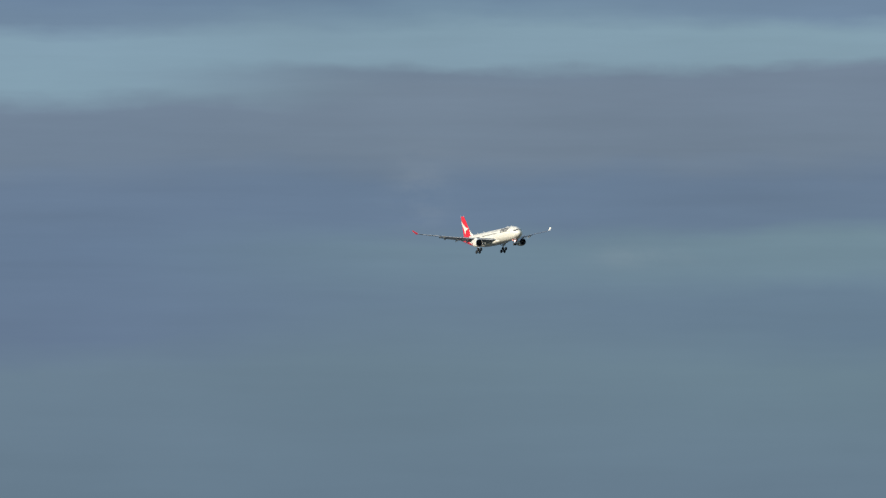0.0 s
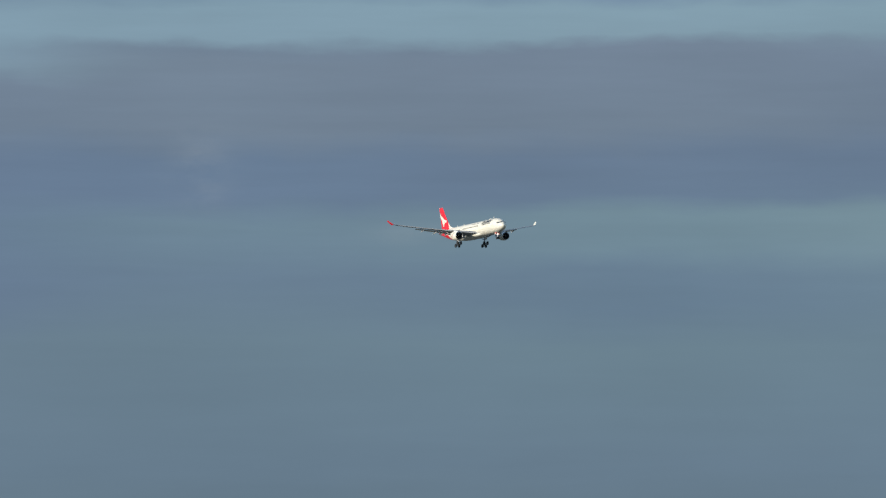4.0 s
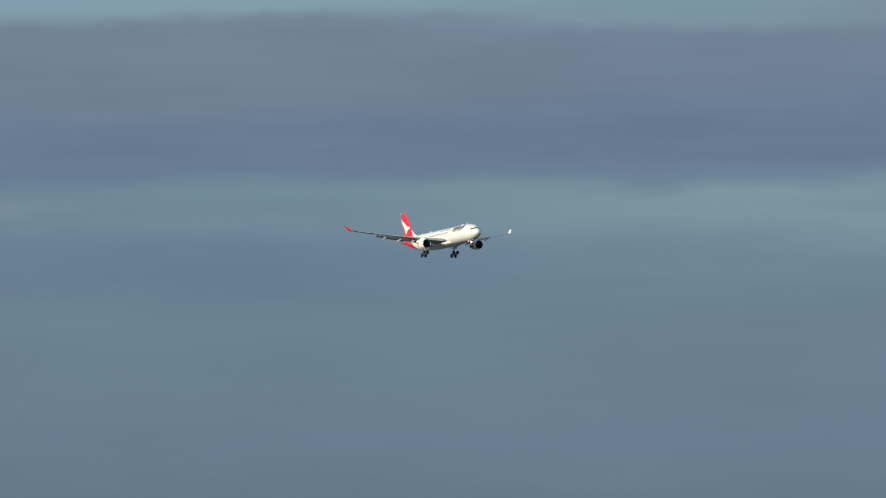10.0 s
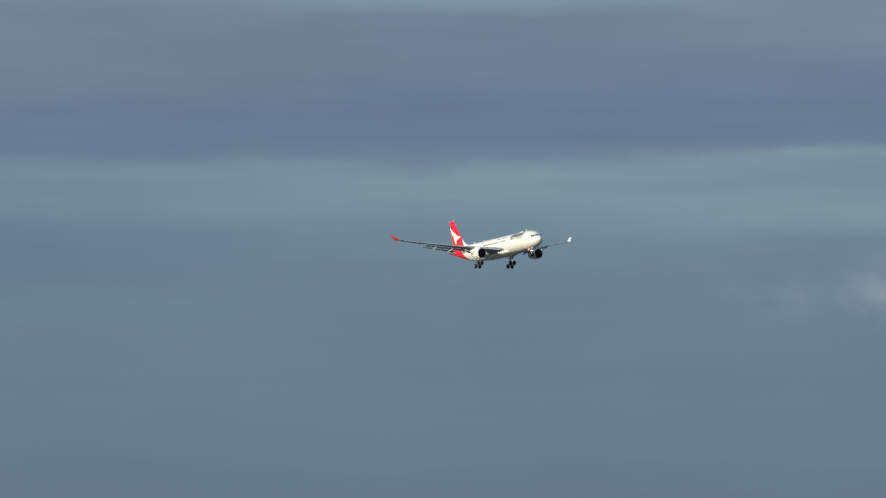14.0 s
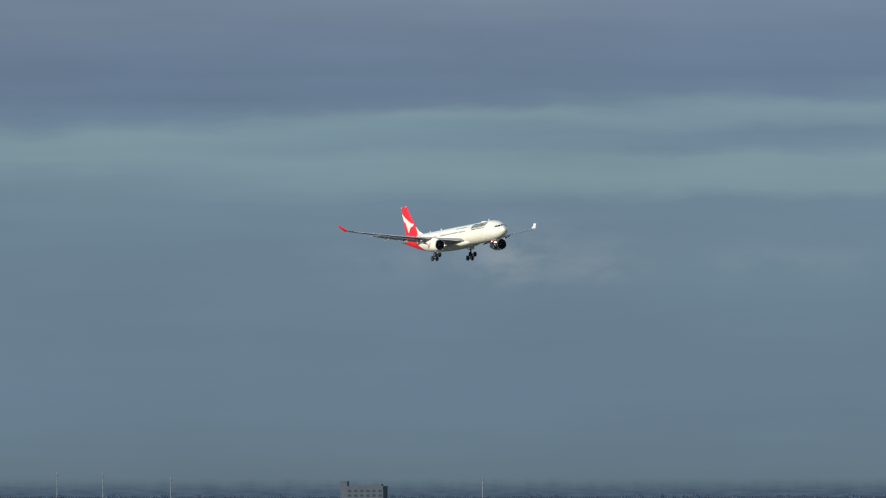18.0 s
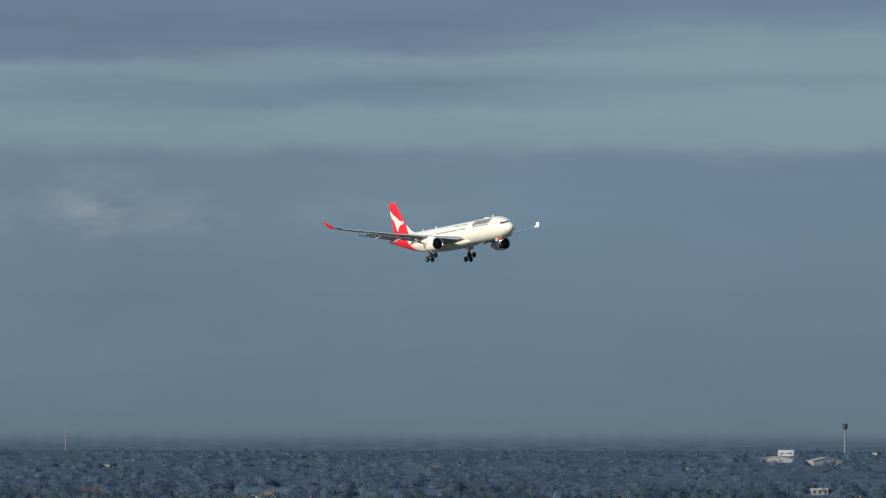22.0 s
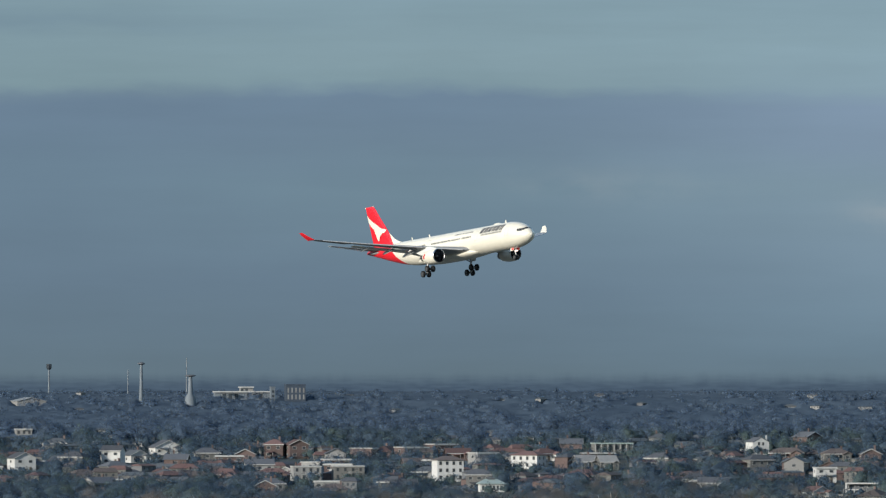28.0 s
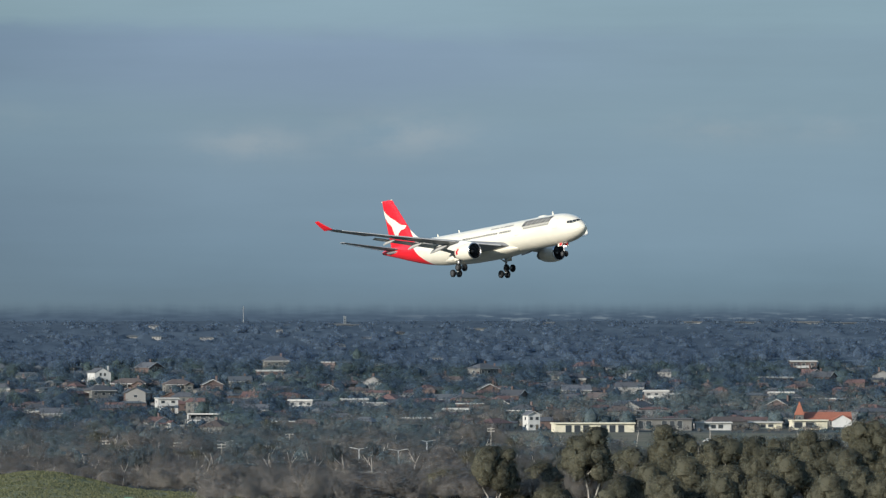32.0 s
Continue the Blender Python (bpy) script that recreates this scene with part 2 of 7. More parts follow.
def build_wing(plane, side):
    ys = [1.6, 2.8, 4.5, 6.5, 8.2, 9.7, 12, 14.5, 17, 19.4, 20.6, 21.2, 23.5, 26, 27.6, 28.5]
    rings = []
    for y in ys:
        le, te = wing_le(y), wing_te(y)
        chord = le - te
        keep = 0.80 if y < 20.7 else 1.0
        rings.append(section(le, chord * keep, float(np.interp(y, (2.8, 9.7, 18, 28), (0.15, 0.105, 0.062, 0.046))), 3.0 - 8.0 * (y - 2.8) / 25.7, side * y, wing_z(y)))
    bm = bmesh.new()
    loft(bm, rings)
    wing = part("wing", bm, wing_grey, plane, "pale grey swept wing with red-tipped winglet")
    # flaps
    for y0, y1 in ((3.2, 9.3), (10.1, 20.4)):
        bm = bmesh.new()
        rings = []
        for i in range(5):
            y = y0 + (y1 - y0) * i / 4
            chord = wing_le(y) - wing_te(y)
            rings.append(section(wing_le(y) - chord * 0.805, chord * 0.22, 0.13, 24 if y < 9.7 else 21 - 0.5 * (y - 9.7), side * y, wing_z(y) - 0.012 * chord))
        loft(bm, rings)
        part("flap", bm, pale_grey, wing, "lowered flap")
    # aileron, drooped a little
    bm = bmesh.new()
    loft(bm, [section(wing_te(y) + 0.55, 1.0, 0.10, 2.5 - 8.0 * (y - 2.8) / 25.7, side * y, wing_z(y) + 0.05 + 0.0055 * (y - 2.8)) for y in (21.4, 24, 27.0)])
    part("aileron", bm, pale_grey, wing)
    # slats
    for y0, y1 in ((3.6, 8.4), (10.4, 15.4), (15.5, 21.0), (21.1, 27.2)):
        bm = bmesh.new()
        rings = []
        for y in (y0, (y0 + y1) / 2, y1):
            c = 0.22 + 0.085 * (wing_le(y) - wing_te(y))
            x, z = wing_le(y) + 0.28 * c, wing_z(y) - 0.17 * c
            rings.append([(x + u * c, side * y, z + v * c) for u, v in ((0, 0), (-0.08, 0.11), (-0.5, 0.28), (-1.0, 0.34), (-0.9, 0.27), (-0.45, 0.13), (-0.13, -0.06))])
        loft(bm, rings)
        part("slat", bm, slat_grey, wing, "lowered slat")
    # winglet
    bm = bmesh.new()
    rings = []
    for f in (0.0, 0.15, 0.4, 0.7, 1.0):
        y = 28.5 + 1.45 * min(1, f * 1.1) ** 0.9
        z = wing_z(28.5) + 1.72 * f
        le = wing_le(28.5) - 0.15 - 2.45 * f
        chord = 2.75 - 1.55 * f
        rings.append([(p[0], side * (y + (p[2] - z) * 0.8), z + (p[2] - z) * 0.35) for p in section(le, chord, 0.09, 0, 0, z)])
    loft(bm, rings)
    bmesh.ops.recalc_face_normals(bm, faces=bm.faces)
    for f in bm.faces:
        f.material_index = 0 if f.normal.y * side > 0 else 1
    part("winglet", bm, [red_paint, white_paint], wing, "winglet, red outside and white inside")
    # the flap fairings under the trailing edge
    for y, size in ((6.6, 1.05), (10.2, 1.05), (14.0, 0.9), (18.2, 0.75)):
        bm = bmesh.new()
        te = wing_te(y) + 0.2 * (wing_le(y) - wing_te(y))
        k = 12
        rings = []
        for u, r, drop in ((2.6, 0.04, 0.42), (2.0, 0.22, 0.48), (0.9, 0.36, 0.60), (-0.4, 0.38, 0.78), (-1.6, 0.30, 0.98), (-2.3, 0.16, 1.18), (-2.6, 0.04, 1.28)):
            rings.append([(te + u * size, side * y + 0.75 * r * size * math.cos(2 * math.pi * i / k), wing_z(y) - drop * size + r * size * math.sin(2 * math.pi * i / k)) for i in range(k)])
        loft(bm, rings)
        part("flap_fairing", bm, slat_grey, wing, "pale flap track fairing")
    # navigation lamp
    bm = bmesh.new()
    bmesh.ops.create_icosphere(bm, subdivisions=1, radius=0.14, matrix=Matrix.Translation((wing_le(28.3) - 0.25, side * 28.5, wing_z(28.4) + 0.1)))
    part("tip_lamp_cover", bm, bare_metal, wing)
    return wing


def build_engine(plane, side):
    cx, cy, cz = 10.75, side * 9.41, -2.56
    bm = bmesh.new()
    lathe_x(bm, [(-0.22, 1.30), (-0.20, 1.455), (-0.6, 1.53), (-1.4, 1.58), (-2.4, 1.57), (-3.4, 1.47), (-4.2, 1.33), (-4.7, 1.22), (-4.7, 1.17), (-4.2, 1.19), (-3.8, 1.18)], (cx, cy, cz), 40, caps=False)
    engine = part("engine", bm, white_paint, plane, "white turbofan engine cowl")
    bm = bmesh.new()
    for x0, x1, a0, a1 in ((-4.15, -3.45, -14, 14), (-3.75, -3.15, 8, 26)):
        loft(bm, [[(cx + x, cy + side * r * math.cos(radians(a)), cz + r * math.sin(radians(a))) for a in (a0, (a0 * 2 + a1) / 3, (a0 + a1 * 2) / 3, a1)]
                  for x, r in ((x0, float(np.interp(-x0, (2.4, 3.4, 4.2), (1.57, 1.47, 1.33))) + 0.02), (x1, float(np.interp(-x1, (2.4, 3.4, 4.2), (1.57, 1.47, 1.33))) + 0.02))], False, False)
    part("cowl_mark", bm, red_paint, engine, "plain red mark on the cowl")
    bm = bmesh.new()
    lathe_x(bm, [(-0.9, 1.20), (-0.45, 1.23), (-0.14, 1.29), (-0.02, 1.36), (-0.03, 1.40), (-0.12, 1.45), (-0.21, 1.46)], (cx, cy, cz), 40, caps=False)
    part("intake_lip", bm, bare_metal, engine, "polished metal intake lip")
    bm = bmesh.new()
    lathe_x(bm, [(-0.88, 1.22), (-1.15, 1.20), (-1.20, 0.30), (-1.25, 0.05)], (cx, cy, cz), 40, caps=False)
    part("fan_casing", bm, fan_dark, engine, "dark inner wall of the intake")
    bm = bmesh.new()
    slab(bm, [(-0.95, 0.32, -0.05), (-0.95, 1.17, -0.12), (-1.13, 1.17, 0.16), (-1.13, 0.32, 0.05)], (-0.02, 0, 0))
    first = part("fan_blade", bm, fan_dark, engine, smooth=False)
    hub = Matrix.Translation((cx, cy, cz))
    first.matrix_basis = hub
    for i in range(1, 22):
        shared("fan_blade", first.data, engine, hub @ Matrix.Rotation(2 * math.pi * i / 22, 4, "X"))
    bm = bmesh.new()
    lathe_x(bm, [(-0.55, 0.02), (-0.62, 0.13), (-0.85, 0.27), (-1.12, 0.34), (-1.2, 0.34)], (cx, cy, cz), 20)
    part("spinner", bm, hot_metal, engine)
    bm = bmesh.new()
    lathe_x(bm, [(-3.9, 1.0), (-5.1, 0.98), (-6.1, 0.72), (-6.12, 0.66), (-5.6, 0.55)], (cx, cy, cz), 28)
    part("core_nozzle", bm, hot_metal, engine, "dark metal exhaust nozzle")
    bm = bmesh.new()
    lathe_x(bm, [(-5.5, 0.45), (-6.3, 0.36), (-6.9, 0.16), (-7.2, 0.02)], (cx, cy, cz), 20)
    part("exhaust_plug", bm, hot_metal, engine)
    bm = bmesh.new()
    top = wing_z(9.41)
    rings = []
    for x, z0, z1, w in ((cx - 0.9, cz + 1.5, cz + 1.62, 0.06), (cx - 2.2, cz + 1.3, cz + 1.95, 0.24), (cx - 3.6, cz + 1.1, top + 0.10, 0.30), (cx - 6.4, cz + 0.62, top - 0.05, 0.28), (cx - 8.8, top - 0.75, top - 0.2, 0.22), (cx - 10.8, top - 0.55, top - 0.4, 0.05)):
        rings.append([(x, cy - w, z0), (x, cy + w, z0), (x, cy + w, z1), (x, cy - w, z1)])
    loft(bm, rings)
    part("pylon", bm, pale_grey, engine, "engine pylon")
    return engine


def build_gear(plane, side):
    gear = Vector((-0.32, side * 5.39, -4.92))
    bm = bmesh.new()
    rod(bm, (-0.2, side * 5.0, -1.2), (-0.28, side * 5.3, -3.4), 0.27, 0.25, 14)
    rod(bm, (-0.28, side * 5.3, -3.3), gear, 0.17, 0.17, 12)
    leg = part("main_gear", bm, strut_metal, plane, "lowered four-wheel main landing gear")
    bm = bmesh.new()
    rod(bm, (0.1, side * 3.0, -2.3), (-0.25, side * 5.25, -3.3), 0.12)
    part("side_stay", bm, strut_metal, leg)
    bm = bmesh.new()
    rod(bm, (-0.4, side * 5.3, -3.2), (-0.9, side * 5.36, -3.9), 0.07)
    rod(bm, (-0.9, side * 5.36, -3.9), (-0.42, side * 5.38, -4.85), 0.07)
    part("torque_link", bm, strut_metal, leg)
    lean = radians(28)
    along = Vector((math.cos(lean), 0, math.sin(lean)))
    bm = bmesh.new()
    rod(bm, gear - along * 1.15, gear + along * 1.15, 0.19, 0.19, 12)
    part("bogie_beam", bm, strut_metal, leg)
    for f in (-0.99, 0.99):
        bm = bmesh.new()
        c = gear + along * f
        rod(bm, c - Vector((0, 0.75, 0)), c + Vector((0, 0.75, 0)), 0.11)
        part("axle", bm, strut_metal, leg)
        for s in (-0.70, 0.70):
            wheel(leg, "wheel", c + Vector((0, s, 0)), 0.70, 0.50, "black tyre")
    bm = bmesh.new()
    slab(bm, [(1.0, side * 5.75, -1.15), (-1.0, side * 5.75, -1.15), (-0.8, side * 5.85, -3.1), (0.7, side * 5.85, -3.1)], (0, 0.06, 0))
    door = part("gear_door", bm, white_paint, leg, "white landing gear door with a red mark", smooth=False)
    bm = bmesh.new()
    slab(bm, [(0.5, side * 5.80, -1.5), (-0.5, side * 5.80, -1.5), (-0.45, side * 5.84, -2.3), (0.35, side * 5.84, -2.3)], (0, 0.09, 0))
    part("door_mark", bm, red_paint, door, smooth=False)


def build_airliner():
    plane = tagged(new("airliner"), "white twin-engine airliner with red tail, gear lowered", "airliner")
    k = 48
    bm = bmesh.new()
    smooth_s = sorted(set([f[0] for f in FUSE] + [12 + 2 * i for i in range(15)]))
    rings = []
    for s in smooth_s:
        rings.append([hull(s, 360 * i / k) for i in range(k)])
    loft(bm, rings)
    body = part("fuselage", bm, fuselage_paint, plane, "white fuselage with red rear end")
    # belly fairing
    bm = bmesh.new()
    rings = []
    for x, w, h in ((14.8, 0.5, 0.1), (13.4, 1.8, 0.55), (11, 2.6, 0.95), (7, 3.05, 1.16), (2, 3.1, 1.2), (-3, 3.0, 1.15), (-7, 2.5, 0.95), (-10, 1.6, 0.5), (-12, 0.6, 0.1)):
        rings.append([(x, w * math.cos(2 * math.pi * i / 28), -2.12 + h * math.sin(2 * math.pi * i / 28)) for i in range(28)])
    loft(bm, rings)
    part("belly_fairing", bm, white_paint, plane, "white wing root fairing")
    # fin
    def fin_ring(z):
        f = (z - 1.9) / (11.33 - 1.9)
        le = -19.9 - 8.3 * f
        te = -29.0 - 2.4 * f
        c = le - te
        return [(le - u * c, w * c * 0.45, z) for u, w in AIRFOIL[:9]] + [(le - u * c, -w * c * 0.45, z) for u, w in AIRFOIL[7:0:-1]]
    bm = bmesh.new()
    loft(bm, [fin_ring(z) for z in (1.9, 4, 6, 8, 10, 11.0)] + [[(p[0] * 1.0 - 0.12, p[1] * 0.6, 11.25) for p in fin_ring(11.2)], [(p[0] - 0.25, p[1] * 0.2, 11.33) for p in fin_ring(11.33)]])
    fin = part("fin", bm, red_paint, plane, "red tail fin with a white emblem")
    # rounded fillet ahead of the fin
    bm = bmesh.new()
    loft(bm, [[(x, 0.30 * w, z0), (x, -0.30 * w, z0), (x - 0.15, -0.04 * w, z1), (x - 0.15, 0.04 * w, z1)] for x, w, z0, z1 in ((-17.4, 0.1, 2.45, 2.72), (-18.9, 0.6, 2.35, 3.05), (-20.6, 1.0, 2.2, 3.7), (-22.6, 1.3, 2.0, 5.15))])
    part("fin_fillet", bm, white_paint, fin, "white fillet along the foot of the fin")
    # the emblem: a plain white sweep on both sides
    sweep = [(-31.2, 9.95), (-29.9, 9.15), (-28.6, 8.35), (-26.9, 7.55), (-25.6, 6.75), (-24.7, 6.45), (-23.3, 6.25), (-24.2, 5.55), (-25.0, 5.55), (-25.9, 4.9), (-26.4, 3.9), (-27.0, 4.3), (-27.3, 5.6), (-28.4, 6.7), (-29.6, 7.45), (-30.5, 8.5)]
    for s in (-1, 1):
        bm = bmesh.new()
        outline = []
        for x, z in sweep:
            z = z * 0.965
            f = (z - 1.9) / 9.43
            le, te = -19.9 - 8.3 * f, -29.0 - 2.4 * f
            u = min(max((le - x) / (le - te), 0.02), 0.99)
            h = float(np.interp(u, [q[0] for q in AIRFOIL[:9]][::-1], [q[1] for q in AIRFOIL[:9]][::-1])) * (le - te) * 0.45
            outline.append((min(max(x, te + 0.05), le - 0.05), s * (h + 0.09), z))
        vs = [bm.verts.new(p) for p in outline]
        bmesh.ops.triangulate(bm, faces=[bm.faces.new(vs)])
        part("emblem", bm, white_paint, fin, "plain white sweep", smooth=False)
    bm = bmesh.new()
    bmesh.ops.create_icosphere(bm, subdivisions=1, radius=0.17, matrix=Matrix.Translation((-31.4, 0, 11.18)))
    part("fin_lamp_cover", bm, white_paint, fin)
    bm = bmesh.new()
    bmesh.ops.create_icosphere(bm, subdivisions=1, radius=0.15, matrix=Matrix.Translation((-28.4, 0, 11.30)))
    part("fin_probe", bm, white_paint, fin)
    # tailplane
    for side in (-1, 1):
        bm = bmesh.new()
        loft(bm, [section(-24.6 - 0.62 * (y - 0.8), 5.6 - 0.36 * y, 0.060, -4.0, side * y, 1.62 + 0.20 * (y - 0.8)) for y in (0.6, 2.5, 5, 7.5, 9.3, 9.7)])
        tail = part("tailplane", bm, wing_grey, plane, "grey tailplane")
        bm = bmesh.new()
        loft(bm, [section(-24.9 - 0.62 * (y - 0.8) - (5.6 - 0.36 * y) * 0.98, 0.32 * (5.6 - 0.36 * y) * 0.35, 0.11, -2, side * y, 1.61 + 0.068 * (5.6 - 0.36 * y) + 0.20 * (y - 0.8)) for y in (1.4, 5, 9.0)])
        part("elevator", bm, pale_grey, tail)
        bm = bmesh.new()
        block(bm, -28.8, -24.9, side * 0.9 - 0.5, side * 0.9 + 0.5, 1.1, 1.6, 0.2)
        part("root_seal", bm, wing_grey, tail, "grey sliding root plate")
        build_wing(plane, side)
        build_engine(plane, side)
        build_gear(plane, side)
    bm = bmesh.new()
    lathe_x(bm, [(-31.5, 0.33), (-31.75, 0.27), (-31.75, 0.2), (-31.5, 0.2)], (0, 0, 1.67), 16)
    part("tail_exhaust", bm, hot_metal, plane)
    # cockpit windows
    for side in (-1, 1):
        sill = ((1.02, 3), (1.22, 37), (1.65, 60), (2.3, 68), (2.92, 70))
        head = ((1.52, 3), (1.7, 30), (2.1, 45), (2.6, 53), (3.0, 58))
        for i in range(4):
            bm = bmesh.new()
            quad_ = []
            for row, f in ((sill, 0.05), (sill, 0.95), (head, 0.95), (head, 0.05)):
                a_, b_ = Vector(row[i]), Vector(row[i + 1])
                q = a_ + (b_ - a_) * f
                quad_.append((q.x, side * q.y))
            hull_patch(bm, quad_, 0.02)
            part("cockpit_window", bm, glass_dark, body, "dark cockpit window")
        # cabin windows, one small pane at a time
        bm = bmesh.new()
        bmesh.ops.create_circle(bm, cap_ends=True, segments=10, radius=0.5)
        bmesh.ops.scale(bm, vec=(0.35, 0.50, 1), verts=bm.verts)
        first = None
        run = [7.8 + 0.533 * i for i in range(15)] + [19.5 + 0.533 * i for i in range(7)] + [23.8 + 0.533 * i for i in range(21)] + [37.2 + 0.533 * i for i in range(18)]
        for s in run:
            q, up = hull(s, side * 71), Vector((0, -side * math.sin(radians(71)), math.cos(radians(71))))
            turn = Matrix.LocRotScale(q + up * 0.008, up.to_track_quat("Z", "X"), None) @ pose(0, 0, 0, 0, 0, 0)
            fwd = Matrix((Vector((1, 0, 0)), Vector((1, 0, 0)).cross(up) * -1, up)).transposed().to_4x4()
            fwd.translation = q + up * 0.008
            if first is None:
                first = part("cabin_window", bm, cabin_glass, body)
                first.matrix_basis = fwd
            else:
                shared("cabin_window", first.data, body, fwd)
        # doors, outlined by a thin seam
        for s0 in (5.3, 16.8, 35.3, 48.0):
            bm = bmesh.new()
            w, a0, a1 = 1.05, 50, 92
            for c in ([(s0, a0), (s0 + 0.035, a0), (s0 + 0.035, a1), (s0, a1)], [(s0 + w, a0), (s0 + w + 0.035, a0), (s0 + w + 0.035, a1), (s0 + w, a1)],
                      [(s0, a0), (s0 + w, a0), (s0 + w, a0 + 0.7), (s0, a0 + 0.7)], [(s0, a1), (s0 + w, a1), (s0 + w, a1 + 0.7), (s0, a1 + 0.7)]):
                hull_patch(bm, [(q[0], side * q[1]) for q in c], 0.01)
            part("cabin_door", bm, slogan_grey, body, "outlined cabin door")
        # the title: six slanted dark marks, and a line of grey bars behind it
        for i in range(6):
            bm = bmesh.new()
            s = 16.15 - 1.47 * i
            for a0, a1, b0, b1 in ((0.0, 0.52, 0.35, 0.87), (0.68, 1.20, 0.98, 1.48)):
                hull_patch(bm, [(s - a0, side * 64), (s - a1, side * 64), (s - b1 - 0.15, side * 34), (s - b0 - 0.15, side * 34)], 0.014)
            lo = 34 if i % 2 else 56
            hull_patch(bm, [(s - 0.30, side * (lo + 7)), (s - 1.10, side * (lo + 7)), (s - 1.25, side * lo), (s - 0.40, side * lo)], 0.017)
            part("title_mark", bm, title_dark, body, "slanted dark title mark")
        for i in range(15):
            s = 26.3 - 0.44 * i - (0.3 if i > 5 else 0) - (0.3 if i > 7 else 0)
            bm = bmesh.new()
            hull_patch(bm, [(s, side * 51), (s - 0.34, side * 51), (s - 0.42, side * 43), (s - 0.10, side * 43)], 0.012, 2)
            part("slogan_bar", bm, slogan_grey, body, "small grey bar")
    # aerials and the aerial dome on the crown
    for s, h, c in ((9.6, 0.6, 0.5), (39.2, 0.5, 0.5), (46.0, 0.5, 0.45)):
        bm = bmesh.new()
        q = hull(s, 0)
        loft(bm, [[(q.x + c * 0.5, 0.04, q.z - 0.05), (q.x - c * 0.5, 0.04, q.z - 0.05), (q.x - c * 0.5, -0.04, q.z - 0.05), (q.x + c * 0.5, -0.04, q.z - 0.05)],
                  [(q.x - 0.05, 0.02, q.z + h), (q.x - c * 0.6, 0.02, q.z + h), (q.x - c * 0.6, -0.02, q.z + h), (q.x - 0.05, -0.02, q.z + h)]])
        part("aerial", bm, white_paint, body, smooth=False)
    bm = bmesh.new()
    loft(bm, [[(19.2 + x, w * math.cos(math.pi * i / 10), 2.72 + h * math.sin(math.pi * i / 10)) for i in range(11)] for x, w, h in ((1.6, 0.1, 0.05), (1.2, 0.45, 0.25), (0.4, 0.6, 0.38), (-0.6, 0.55, 0.34), (-1.8, 0.1, 0.05))], caps=False)
    part("aerial_dome", bm, white_paint, body, "white aerial dome")
    # nose gear
    bm = bmesh.new()
    rod(bm, (25.14, 0, -2.0), (25.29, 0, -3.6), 0.16, 0.15)
    rod(bm, (25.29, 0, -3.5), (25.34, 0, -4.6), 0.10, 0.10)
    leg = part("nose_gear", bm, strut_metal, plane, "lowered nose gear")
    bm = bmesh.new()
    rod(bm, (25.34, -0.45, -4.6), (25.34, 0.45, -4.6), 0.08)
    part("axle", bm, strut_metal, leg)
    bm = bmesh.new()
    rod(bm, (23.54, 0, -2.3), (25.24, 0, -3.4), 0.08)
    part("drag_brace", bm, strut_metal, leg)
    for s in (-0.36, 0.36):
        wheel(leg, "wheel", (25.34, s, -4.6), 0.53, 0.38, "black tyre")
        bm = bmesh.new()
        slab(bm, [(25.94, s * 1.7, -2.5), (24.34, s * 1.7, -2.65), (24.44, s * 2.0, -3.25), (25.74, s * 2.0, -3.15)], (0, 0.05, 0))
        door = part("gear_door", bm, white_paint, leg, "white nose gear door with a red mark", smooth=False)
        bm = bmesh.new()
        slab(bm, [(25.79, s * 1.78, -2.68), (24.84, s * 1.78, -2.75), (24.89, s * 1.95, -3.12), (25.64, s * 1.95, -3.08)], (0, 0.09, 0))
        part("door_mark", bm, red_paint, door, smooth=False)
        bm = bmesh.new()
        bmesh.ops.create_icosphere(bm, subdivisions=2, radius=0.17, matrix=Matrix.Translation((25.56, s * 0.55, -3.25)))
        part("taxi_lamp", bm, lamp_glow, leg, "small lit lamp on the strut")
    return plane


# ---- sky backdrop: cloud bands far behind everything ----
RIM = 4945


